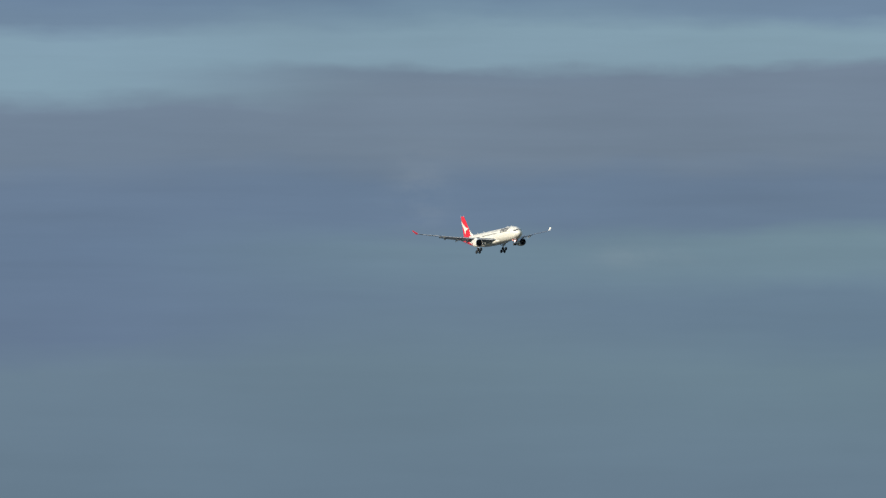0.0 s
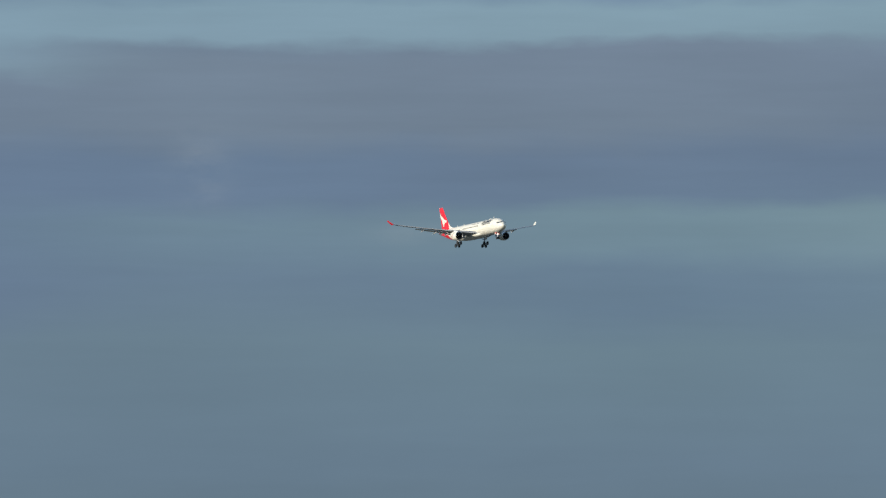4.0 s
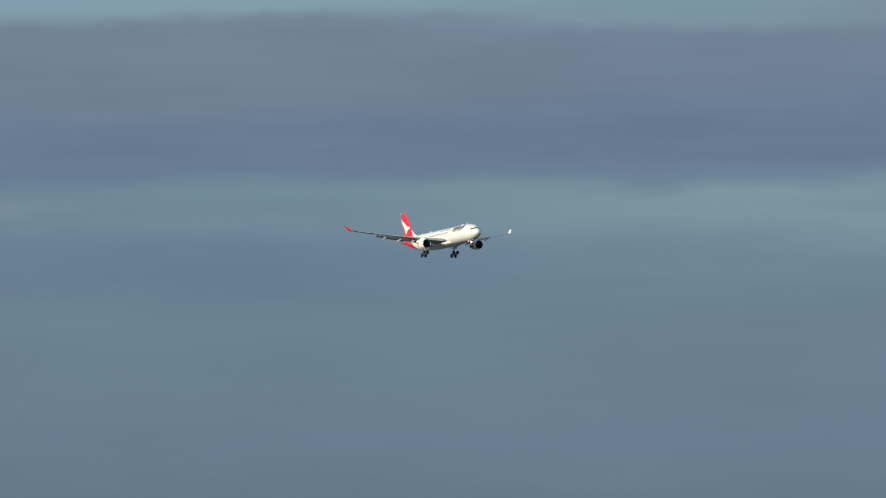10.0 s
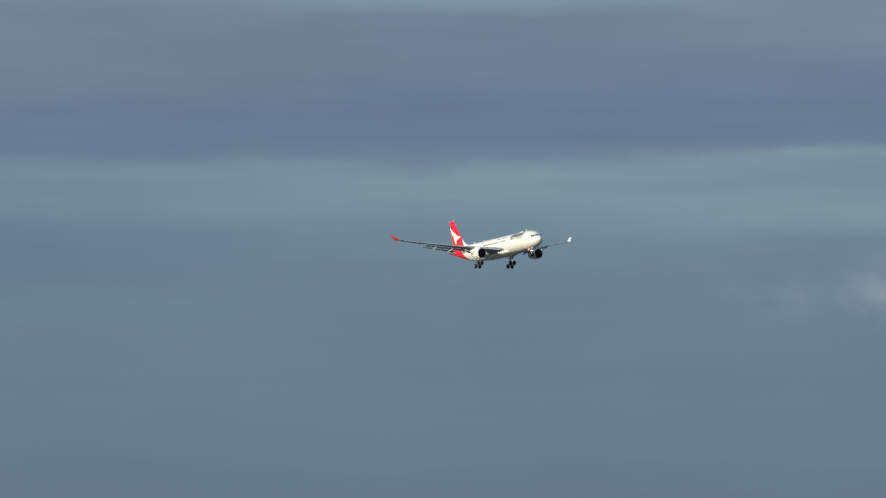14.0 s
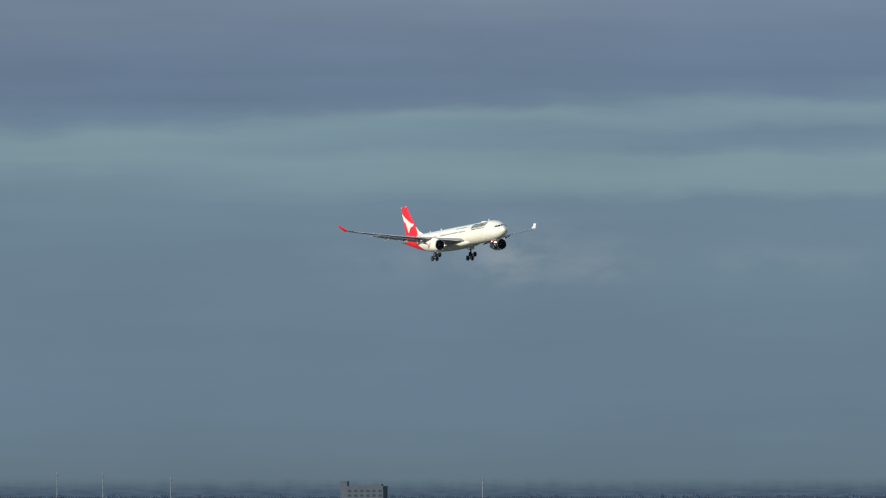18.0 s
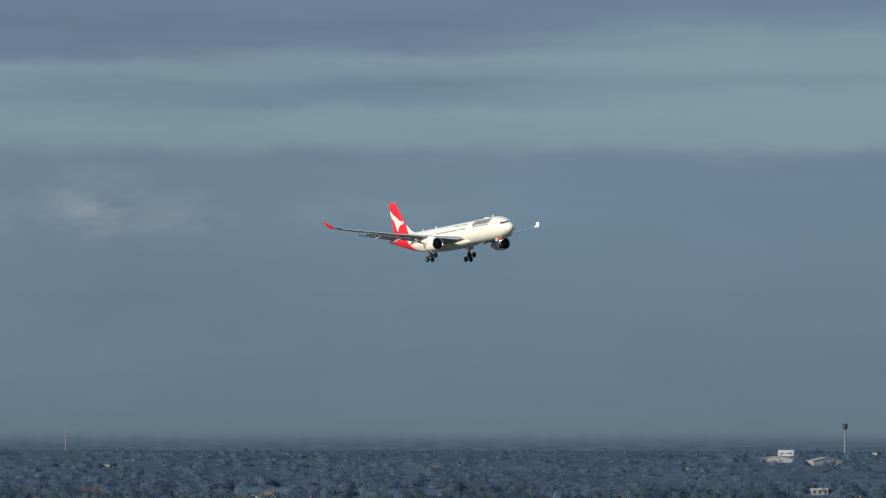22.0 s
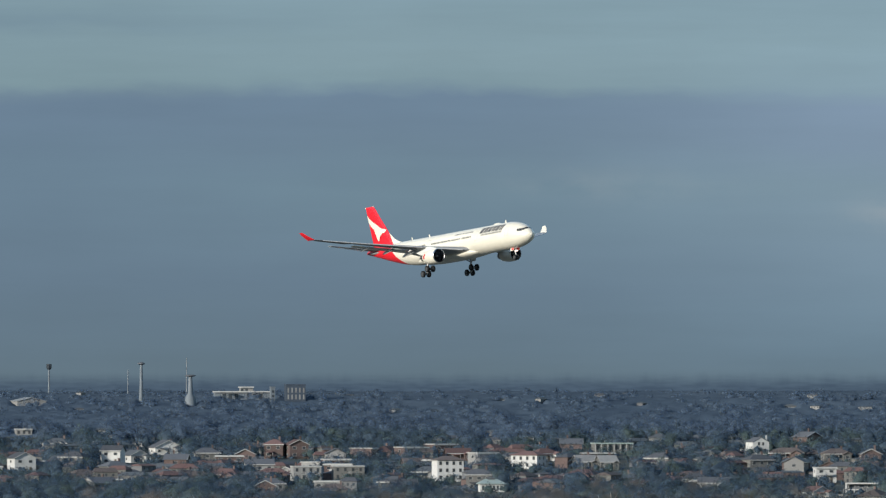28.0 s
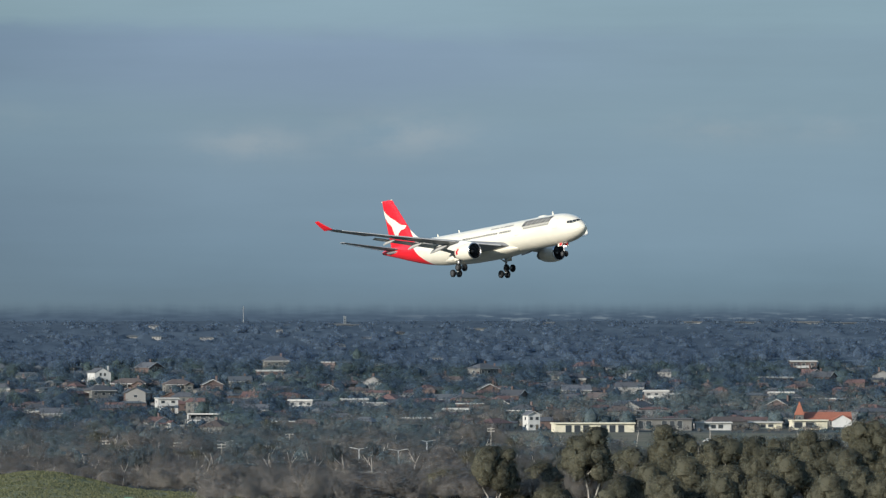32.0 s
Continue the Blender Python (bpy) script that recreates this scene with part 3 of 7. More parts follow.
def sky_material():
    n = Nodes("cloudy_sky")
    uv = n.add("SeparateXYZ", n.coords("UV"))
    az, el = uv.outputs[0], uv.outputs[1]
    warp = n.noise(n.add("CombineXYZ", n.math("MULTIPLY", az, 0.42), n.math("MULTIPLY", el, 1.3), 3.0).outputs[0], 1.0, 5, 0.5)
    warp2 = n.noise(n.add("CombineXYZ", n.math("MULTIPLY", az, 1.6), n.math("MULTIPLY", el, 4.5), 8.0).outputs[0], 1.0, 5, 0.55)
    bend = n.math("ADD", n.math("MULTIPLY", n.math("SUBTRACT", warp, 0.5), 0.22), n.math("MULTIPLY", n.math("SUBTRACT", warp2, 0.5), 0.16))
    h = n.math("DIVIDE", n.math("ADD", el, bend), 3.6, clamp=True)
    low = ((0.0, 96, 114, 128), (0.15, 98, 117, 133), (0.5, 101, 121, 140))

    def bands(*rows):
        return n.ramp(h, [(e / 3.6, lin(c[0] * 0.995, c[1] * 1.0, c[2] * 0.985)) for e, *c in rows])
    # the bands of cloud, column by column of the compass
    columns = ((-18.9, bands(*low, (1.20, 104, 124, 143), (1.38, 99, 117, 143), (1.85, 98, 117, 143), (2.15, 100, 118, 143), (2.35, 106, 122, 143), (2.60, 108, 124, 145), (2.72, 124, 149, 167), (2.98, 124, 149, 168), (3.08, 107, 128, 152), (3.3, 100, 121, 149))),
               (-16.9, bands(*low, (1.20, 104, 125, 142), (1.55, 101, 121, 142), (1.85, 104, 126, 144), (2.00, 99, 118, 143), (2.20, 99, 118, 143), (2.36, 107, 122, 141), (2.74, 109, 124, 143), (2.81, 109, 125, 145), (2.88, 123, 147, 165), (3.04, 124, 149, 167), (3.16, 111, 135, 157), (3.3, 99, 121, 148))),
               (-14.5, bands(*low, (1.20, 105, 127, 143), (1.42, 100, 121, 142), (1.58, 101, 122, 143), (1.72, 108, 131, 147), (1.90, 109, 132, 147), (2.02, 100, 119, 143), (2.24, 100, 118, 142), (2.38, 107, 122, 141), (2.80, 109, 124, 144), (2.87, 122, 146, 163), (3.03, 124, 149, 166), (3.14, 106, 127, 152))),
               (-12.0, bands(*low, (1.20, 104, 125, 143), (1.55, 106, 128, 145), (1.66, 111, 133, 149), (1.80, 118, 141, 153), (1.92, 117, 140, 152), (2.01, 103, 123, 144), (2.12, 98, 116, 140), (2.30, 98, 116, 140), (2.45, 105, 121, 142), (2.73, 108, 124, 145), (2.82, 118, 141, 158), (3.0, 120, 144, 160))),
               (-9.9, bands(*low, (1.20, 104, 125, 144), (1.52, 106, 127, 146), (1.60, 115, 138, 151), (1.68, 120, 143, 154), (1.76, 116, 139, 152), (1.82, 109, 131, 148), (1.90, 111, 134, 150), (1.99, 117, 140, 152), (2.05, 102, 121, 143), (2.12, 98, 117, 140), (2.42, 102, 119, 143), (2.64, 112, 127, 147))),
               (-8.3, bands(*low, (1.20, 105, 127, 145), (1.54, 106, 127, 146), (1.61, 118, 141, 153), (1.76, 119, 142, 154), (1.82, 107, 129, 148), (1.91, 104, 126, 146), (1.97, 114, 137, 152), (2.07, 116, 139, 153), (2.14, 102, 121, 144), (2.24, 98, 117, 141), (2.5, 102, 120, 144), (2.8, 112, 128, 148))),
               (-6.1, bands(*low, (1.20, 105, 127, 147), (1.49, 104, 125, 147), (1.55, 108, 129, 148), (1.62, 122, 145, 156), (1.86, 122, 145, 157), (1.94, 116, 139, 154), (2.05, 120, 143, 156), (2.19, 118, 141, 155), (2.26, 107, 128, 149), (2.36, 101, 121, 145), (3.0, 108, 127, 149))),
               (-3.5, bands(*low, (1.05, 110, 133, 150), (1.30, 107, 128, 148), (1.52, 106, 127, 149), (1.60, 122, 145, 157), (1.72, 127, 150, 162), (2.1, 124, 148, 162), (2.8, 114, 137, 154))),
               (-0.6, bands((0.0, 102, 122, 138), (0.12, 106, 128, 146), (0.35, 114, 137, 156), (0.7, 121, 143, 162), (1.05, 124, 146, 163), (1.28, 123, 143, 165), (1.45, 124, 144, 167), (1.56, 130, 153, 169), (1.8, 130, 154, 168), (2.6, 122, 146, 162))),
               (2.0, bands((0.0, 103, 124, 140), (0.12, 108, 131, 148), (0.35, 117, 140, 158), (0.7, 122, 145, 163), (1.05, 125, 148, 164), (1.45, 127, 150, 167), (1.56, 130, 154, 169), (2.6, 122, 146, 162))))
    col = columns[0][1]
    for (a0, _), (a1, nxt) in zip(columns, columns[1:]):
        col = n.mix(n.step(az, a0, a1), col, nxt)
    # thin streaks
    streak = n.noise(n.add("CombineXYZ", n.math("MULTIPLY", az, 0.55), n.math("MULTIPLY", el, 7.0), 1.0).outputs[0], 1.0, 6, 0.6)
    soft = n.noise(n.add("CombineXYZ", n.math("MULTIPLY", az, 0.5), n.math("MULTIPLY", el, 1.1), 21.0).outputs[0], 1.0, 4, 0.5)
    gain = n.math("ADD", 0.84, n.math("ADD", n.math("MULTIPLY", streak, n.math("ADD", 0.10, n.math("MULTIPLY", n.step(el, 1.1, 2.0), 0.12))), n.math("MULTIPLY", soft, 0.22)))
    # small lit clouds: azimuth, elevation, half width, half height, strength
    fluff = n.noise(n.add("CombineXYZ", n.math("MULTIPLY", az, 2.6), n.math("MULTIPLY", el, 5.0), 5.0).outputs[0], 1.0, 5, 0.6)
    lit = None
    for ca, ce, wa, we, power in ((-9.73, 1.26, 0.22, 0.15, 0.7), (-9.9, 1.22, 0.75, 0.14, 0.32), (-0.96, 0.90, 0.30, 0.09, 0.85), (-0.1, 0.95, 0.35, 0.12, 0.85), (1.55, 0.98, 0.35, 0.1, 0.5), (2.2, 1.0, 0.25, 0.1, 0.4), (-9.25, 1.2, 0.2, 0.12, 0.35), (-15.75, 1.8, 0.25, 0.06, 0.3),
                                  (-16.97, 2.15, 0.16, 0.2, 0.35), (-8.2, 1.2, 0.5, 0.1, 0.3), (-2.6, 1.05, 0.6, 0.1, 0.3)):
        u = n.math("POWER", n.math("DIVIDE", n.math("SUBTRACT", az, ca), wa), 2.0)
        v = n.math("POWER", n.math("DIVIDE", n.math("SUBTRACT", el, ce), we), 2.0)
        puff = n.math("MULTIPLY", n.math("EXPONENT", n.math("MULTIPLY", n.math("ADD", u, v), -1.0)), power)
        lit = puff if lit is None else n.math("ADD", lit, puff)
    lit = n.math("MULTIPLY", lit, n.step(fluff, 0.30, 0.68), clamp=True)
    col = n.mix(n.math("MULTIPLY", lit, 0.5), col, lin(158, 166, 170))
    # the far plain, its haze painted into the glowing colour, below an uneven line of trees
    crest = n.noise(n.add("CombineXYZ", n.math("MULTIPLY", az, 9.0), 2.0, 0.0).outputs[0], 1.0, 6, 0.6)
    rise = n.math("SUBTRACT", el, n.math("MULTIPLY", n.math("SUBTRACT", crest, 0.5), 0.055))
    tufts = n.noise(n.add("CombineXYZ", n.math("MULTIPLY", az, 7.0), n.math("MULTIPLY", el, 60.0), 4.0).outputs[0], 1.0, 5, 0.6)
    hazed_plain_col = n.mix(n.step(tufts, 0.35, 0.65), lin(66, 82, 99), lin(76, 93, 110))
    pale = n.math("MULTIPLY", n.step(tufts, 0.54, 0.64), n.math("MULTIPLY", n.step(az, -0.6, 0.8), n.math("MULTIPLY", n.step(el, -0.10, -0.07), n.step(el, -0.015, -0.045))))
    hazed_plain_col = n.mix(n.math("MULTIPLY", pale, 0.7), hazed_plain_col, lin(116, 129, 139))
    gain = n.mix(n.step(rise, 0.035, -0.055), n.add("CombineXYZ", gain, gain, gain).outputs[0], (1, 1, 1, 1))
    col = n.mix(n.step(rise, 0.04, -0.06), col, hazed_plain_col)
    shade = n.tree.nodes.new("ShaderNodeMix")
    shade.data_type, shade.blend_type = "RGBA", "MULTIPLY"
    shade.inputs[0].default_value = 1.0
    n.put(shade.inputs[6], col)
    n.put(shade.inputs[7], gain)
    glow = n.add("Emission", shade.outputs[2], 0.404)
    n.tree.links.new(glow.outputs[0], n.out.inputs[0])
    return n.mat


def build_backdrop():
    """A ring of sky at the edge of the plain, all round."""
    azs = [-180 + 2 * i for i in range(181)]
    els = [-0.6, -0.2, -0.1, 0, 0.1, 0.3, 0.7, 1.2, 1.8, 2.5, 3.6, 5, 7]
    verts, uvs, faces = [], [], []
    for a_ in azs:
        for e_ in els:
            r = RIM
            verts.append((r * math.sin(radians(a_)), r * math.cos(radians(a_)), EYE.z + r * math.tan(radians(e_))))
            uvs.append((a_, e_))
    k = len(els)
    for i in range(len(azs) - 1):
        for j in range(k - 1):
            faces.append((i * k + j, (i + 1) * k + j, (i + 1) * k + j + 1, i * k + j + 1))
    mesh = bpy.data.meshes.new("backdrop")
    mesh.from_pydata(verts, [], faces)
    layer = mesh.uv_layers.new(name="bearing")
    loops = np.empty(len(mesh.loops), dtype=np.int32)
    mesh.loops.foreach_get("vertex_index", loops)
    layer.data.foreach_set("uv", np.array(uvs, dtype=np.float32)[loops].ravel())
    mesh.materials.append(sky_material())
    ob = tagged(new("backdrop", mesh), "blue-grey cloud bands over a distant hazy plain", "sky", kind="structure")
    ob.visible_shadow = False


# ---- ground: a hill under the camera, a shallow valley, and land that rises to the skyline ----
REACH = (0, 100, 300, 800, 1900, 2300, 2800, 3200, 3600, 4000, 4400, 4700, 4760, 4850, 4930, 4960)
HEIGHT = (50.2, 44, 32, 19, 13, 7.8, 3.1, 1.7, 3.0, 8.7, 19.7, 35.4, 39.8, 43.2, 44.6, 42.0)


def land(x, y):
    d = math.hypot(x, y)
    z = float(np.interp(d, REACH, HEIGHT))
    b = math.degrees(math.atan2(x, y))
    # the grassy knoll
    ux, uy = (b + 2.12) / 360 * 2 * math.pi * 2700, d - 2720
    z += 6.3 * math.exp(-(ux / 21) ** 2 - (uy / 75) ** 2) * (1 + 0.08 * noise.noise((x / 9, y / 9, 2)))
    if d > 1500:
        z += 1.1 * noise.noise((x / 140, y / 140, 0.5)) * min(1, (4960 - d) / 200)
    return z


def at(bearing, d):
    """The ground's point at a bearing (degrees clockwise from +y) and a distance from the camera."""
    x, y = d * math.sin(radians(bearing)), d * math.cos(radians(bearing))
    return Vector((x, y, land(x, y)))


def ground_material():
    n = Nodes("plain_ground")
    p = n.coords()
    big = n.noise(p, 0.012, 4)
    mid = n.noise(p, 0.07, 5)
    fine = n.noise(p, 0.9, 6)
    scrub = n.mix(n.step(big, 0.42, 0.6), (0.060, 0.078, 0.084, 1), (0.082, 0.094, 0.092, 1))
    dry = n.mix(n.step(mid, 0.45, 0.65), scrub, (0.095, 0.09, 0.070, 1))
    # the knoll's grass lies about one spot
    xyz_ = n.add("SeparateXYZ", p)
    ux = n.math("DIVIDE", n.math("ADD", xyz_.outputs[0], 99.0), 62.0)
    uy = n.math("DIVIDE", n.math("SUBTRACT", xyz_.outputs[1], 2690.0), 130.0)
    near = n.math("ADD", n.math("MULTIPLY", ux, ux), n.math("MULTIPLY", uy, uy))
    near = n.math("ADD", near, n.math("MULTIPLY", n.math("SUBTRACT", mid, 0.5), 1.2))
    grass = n.mix(n.step(fine, 0.35, 0.65), (0.118, 0.128, 0.066, 1), (0.165, 0.166, 0.092, 1))
    grass = n.mix(n.step(mid, 0.52, 0.66), grass, (0.165, 0.146, 0.082, 1))
    col = n.mix(n.step(near, 1.3, 0.8), dry, grass)
    # mown slope below the long buildings
    lawn = n.math("MULTIPLY", n.math("MULTIPLY", n.step(xyz_.outputs[0], 10.0, 40.0), n.step(xyz_.outputs[0], 190.0, 165.0)), n.math("MULTIPLY", n.step(xyz_.outputs[1], 3400.0, 3470.0), n.step(xyz_.outputs[1], 3830.0, 3800.0)))
    col = n.mix(lawn, col, n.mix(n.step(mid, 0.4, 0.6), (0.105, 0.112, 0.080, 1), (0.16, 0.145, 0.115, 1)))
    # pale fields under the eastern skyline
    field = n.math("MULTIPLY", n.step(xyz_.outputs[0], -10.0, 60.0), n.step(xyz_.outputs[1], 4790.0, 4815.0))
    col = n.mix(n.math("MULTIPLY", field, n.step(mid, 0.42, 0.6)), col, (0.15, 0.16, 0.15, 1))
    col = n.mix(n.math("MULTIPLY", n.step(fine, 0.5, 0.75), 0.5), col, (0.04, 0.043, 0.028, 1))
    n.surface(col, 0.95, spec=0.2)
    n.bump(n.math("ADD", n.math("MULTIPLY", fine, 0.5), mid), 0.6, 1.0)
    return n.mat


def build_ground():
    ds = [0, 30, 70, 120, 200, 300, 420, 600, 800, 1100, 1500, 1900, 2150, 2350] + [2450 + 25 * i for i in range(101)]
    azs = [-180 + 4 * i for i in range(40)] + [-20 + 0.2 * i for i in range(140)] + [8 + 4 * i for i in range(43)]
    verts, faces = [at(0, 0)[:]], []
    for a_ in azs:
        for d in ds[1:]:
            verts.append(at(a_, d)[:])
    k = len(ds) - 1
    m = len(azs)
    for i in range(m):
        j = (i + 1) % m
        faces.append((0, 1 + j * k, 1 + i * k))
        for r in range(k - 1):
            faces.append((1 + i * k + r, 1 + j * k + r, 1 + j * k + r + 1, 1 + i * k + r + 1))
    mesh = bpy.data.meshes.new("ground")
    mesh.from_pydata(verts, [], faces)
    mesh.polygons.foreach_set("use_smooth", [True] * len(faces))
    mesh.materials.append(ground_material())
    mesh.validate()
    tagged(new("ground", mesh), "scrubby plain rising to a hazy skyline, with a grassy knoll", "ground", kind="structure")


build_backdrop()
build_ground()

# ---- the suburb's materials ----
# pale, cream, brick and most roof colours are darkened and greyed to imitate haze
wall_white = plain("white_render", (0.43, 0.43, 0.425), 0.85, grain=0.6, each=0.3)
wall_pale = plain("haze_dulled_pale_render", (0.20, 0.20, 0.20), 0.85, grain=0.6, each=0.5)
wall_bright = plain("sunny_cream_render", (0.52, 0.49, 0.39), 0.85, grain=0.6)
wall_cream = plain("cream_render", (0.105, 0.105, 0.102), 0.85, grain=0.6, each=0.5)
wall_brick = plain("red_brown_brick", (0.096, 0.068, 0.064), 0.9, grain=1.4, spread=0.3, each=0.6)
wall_grey = plain("grey_render", (0.11, 0.115, 0.125), 0.85, grain=0.6, each=0.5)
roof_terracotta = plain("terracotta_tiles", (0.120, 0.070, 0.065), 0.8, grain=1.0, spread=0.3, each=0.6)
roof_orange = plain("orange_tiles", (0.27, 0.098, 0.062), 0.8, grain=1.0, spread=0.2)
roof_grey = plain("grey_tiles", (0.072, 0.078, 0.090), 0.75, grain=1.0, spread=0.3, each=0.6)
roof_brown = plain("brown_tiles", (0.086, 0.070, 0.066), 0.8, grain=1.0, spread=0.3, each=0.6)
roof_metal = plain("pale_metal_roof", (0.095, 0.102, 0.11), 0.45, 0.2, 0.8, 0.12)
roof_pale = plain("haze_dulled_white_metal_roof", (0.25, 0.26, 0.27), 0.5, 0.0, 0.8, 0.15)
roof_green = plain("grey_green_metal_roof", (0.30, 0.36, 0.34), 0.5, 0.2, 0.8, 0.12)
window_glass = plain("house_window_glass", (0.035, 0.042, 0.05), 0.12, spec=0.8)
trim_white = plain("white_trim", (0.36, 0.36, 0.355), 0.6)
timber_dark = plain("brown_timber", (0.088, 0.074, 0.058), 0.8, grain=3.0)
concrete = plain("concrete", (0.26, 0.255, 0.245), 0.9, grain=0.4, spread=0.25)
# skyline towers and poles: the blue-grey of haze is put into these two colours
hazed_tower = plain("hazed_tower_paint", (0.12, 0.142, 0.165), 0.7, grain=0.2, spread=0.2)
hazed_pole = plain("hazed_galvanised_pole", (0.11, 0.125, 0.145), 0.5, 0.4)
lamp_pale = plain("pale_galvanised_lamp_post", (0.52, 0.53, 0.53), 0.5, 0.2)
pole_timber = plain("weathered_timber_pole", (0.42, 0.39, 0.35), 0.9)
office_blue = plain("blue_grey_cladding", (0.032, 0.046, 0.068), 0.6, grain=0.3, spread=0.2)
asphalt = plain("asphalt", (0.055, 0.055, 0.057), 0.9, grain=0.3)


def box_part(name, dims, material, parent, label="", bevel=0.0):
    bm = bmesh.new()
    block(bm, *dims, bevel)
    return part(name, bm, material, parent, label, smooth=False)


def windows(parent, face, spots, wide, high, material=None, panes=True):
    """Windows on the front (y = face[1], looking to -y) or on a side: a frame proud of the wall and a pane set in it. face: axis, place, outward sign."""
    axis, place, sign = face
    for u, z in spots:
        bm, gl = bmesh.new(), bmesh.new()
        t = 0.08

        def put(b, u0, u1, z0, z1, d0, d1):
            lo, hi = sorted((place + sign * d0, place + sign * d1))
            if axis == "y":
                block(b, u0, u1, lo, hi, z0, z1)
            else:
                block(b, lo, hi, u0, u1, z0, z1)
        put(bm, u - wide / 2, u + wide / 2, z, z + t, -0.02, 0.07)
        put(bm, u - wide / 2, u + wide / 2, z + high - t, z + high, -0.02, 0.07)
        put(bm, u - wide / 2, u - wide / 2 + t, z + t, z + high - t, -0.02, 0.07)
        put(bm, u + wide / 2 - t, u + wide / 2, z + t, z + high - t, -0.02, 0.07)
        put(gl, u - wide / 2 + t, u + wide / 2 - t, z + t, z + high - t, -0.01, 0.02)
        if panes:
            fr = part("window", bm, material or trim_white, parent, "", smooth=False)
            part("pane", gl, window_glass, fr, "", smooth=False)
            continue
        gl.free()
        edge = len(bm.faces)
        put(bm, u - wide / 2 + t, u + wide / 2 - t, z + t, z + high - t, -0.01, 0.02)
        for f in list(bm.faces)[edge:]:
            f.material_index = 1
        part("window", bm, [material or trim_white, window_glass], parent, "", smooth=False)


def gable_roof(bm, w, d, z, rise, over=0.5, along="x"):
    """A gabled roof with thickness and eaves; the ridge runs along x or y."""
    if along == "x":
        a0, a1, b = -w / 2 - over, w / 2 + over, d / 2 + over
        pt = lambda u, v, h: (u, v, h)
    else:
        a0, a1, b = -d / 2 - over, d / 2 + over, w / 2 + over
        pt = lambda u, v, h: (v, u, h)
    drop = rise * over / (b - over)
    for s in (-1, 1):
        ring = []
        for u in (a0, a1):
            ring.append([pt(u, 0, z + rise), pt(u, s * b, z - drop), pt(u, s * b, z - drop + 0.18), pt(u, 0, z + rise + 0.2)])
        loft(bm, ring)


def hip_roof(bm, w, d, z, rise, over=0.6, top=0.42):
    x, y = w / 2 + over, d / 2 + over
    ridge = max(w / 2 - d * top, 0.3)
    ridge_y = 0.02
    base = [(-x, -y, z), (x, -y, z), (x, y, z), (-x, y, z)]
    upper = [(-x, -y, z + 0.16), (x, -y, z + 0.16), (x, y, z + 0.16), (-x, y, z + 0.16)]
    peak = [(-ridge, -ridge_y, z + rise), (ridge, -ridge_y, z + rise), (ridge, ridge_y, z + rise), (-ridge, ridge_y, z + rise)]
    loft(bm, [base, upper, peak])


def gable_wall(bm, w, d, h, rise, along="x"):
    """House walls with the two gable ends carried up to the ridge."""
    if along == "x":
        prof = [(-d / 2, -3), (d / 2, -3), (d / 2, h), (0, h + rise), (-d / 2, h)]
        loft(bm, [[(u, v, z) for v, z in prof] for u in (-w / 2, w / 2)])
    else:
        prof = [(-w / 2, -3), (w / 2, -3), (w / 2, h), (0, h + rise), (-w / 2, h)]
        loft(bm, [[(v, u, z) for v, z in prof] for u in (-d / 2, d / 2)])


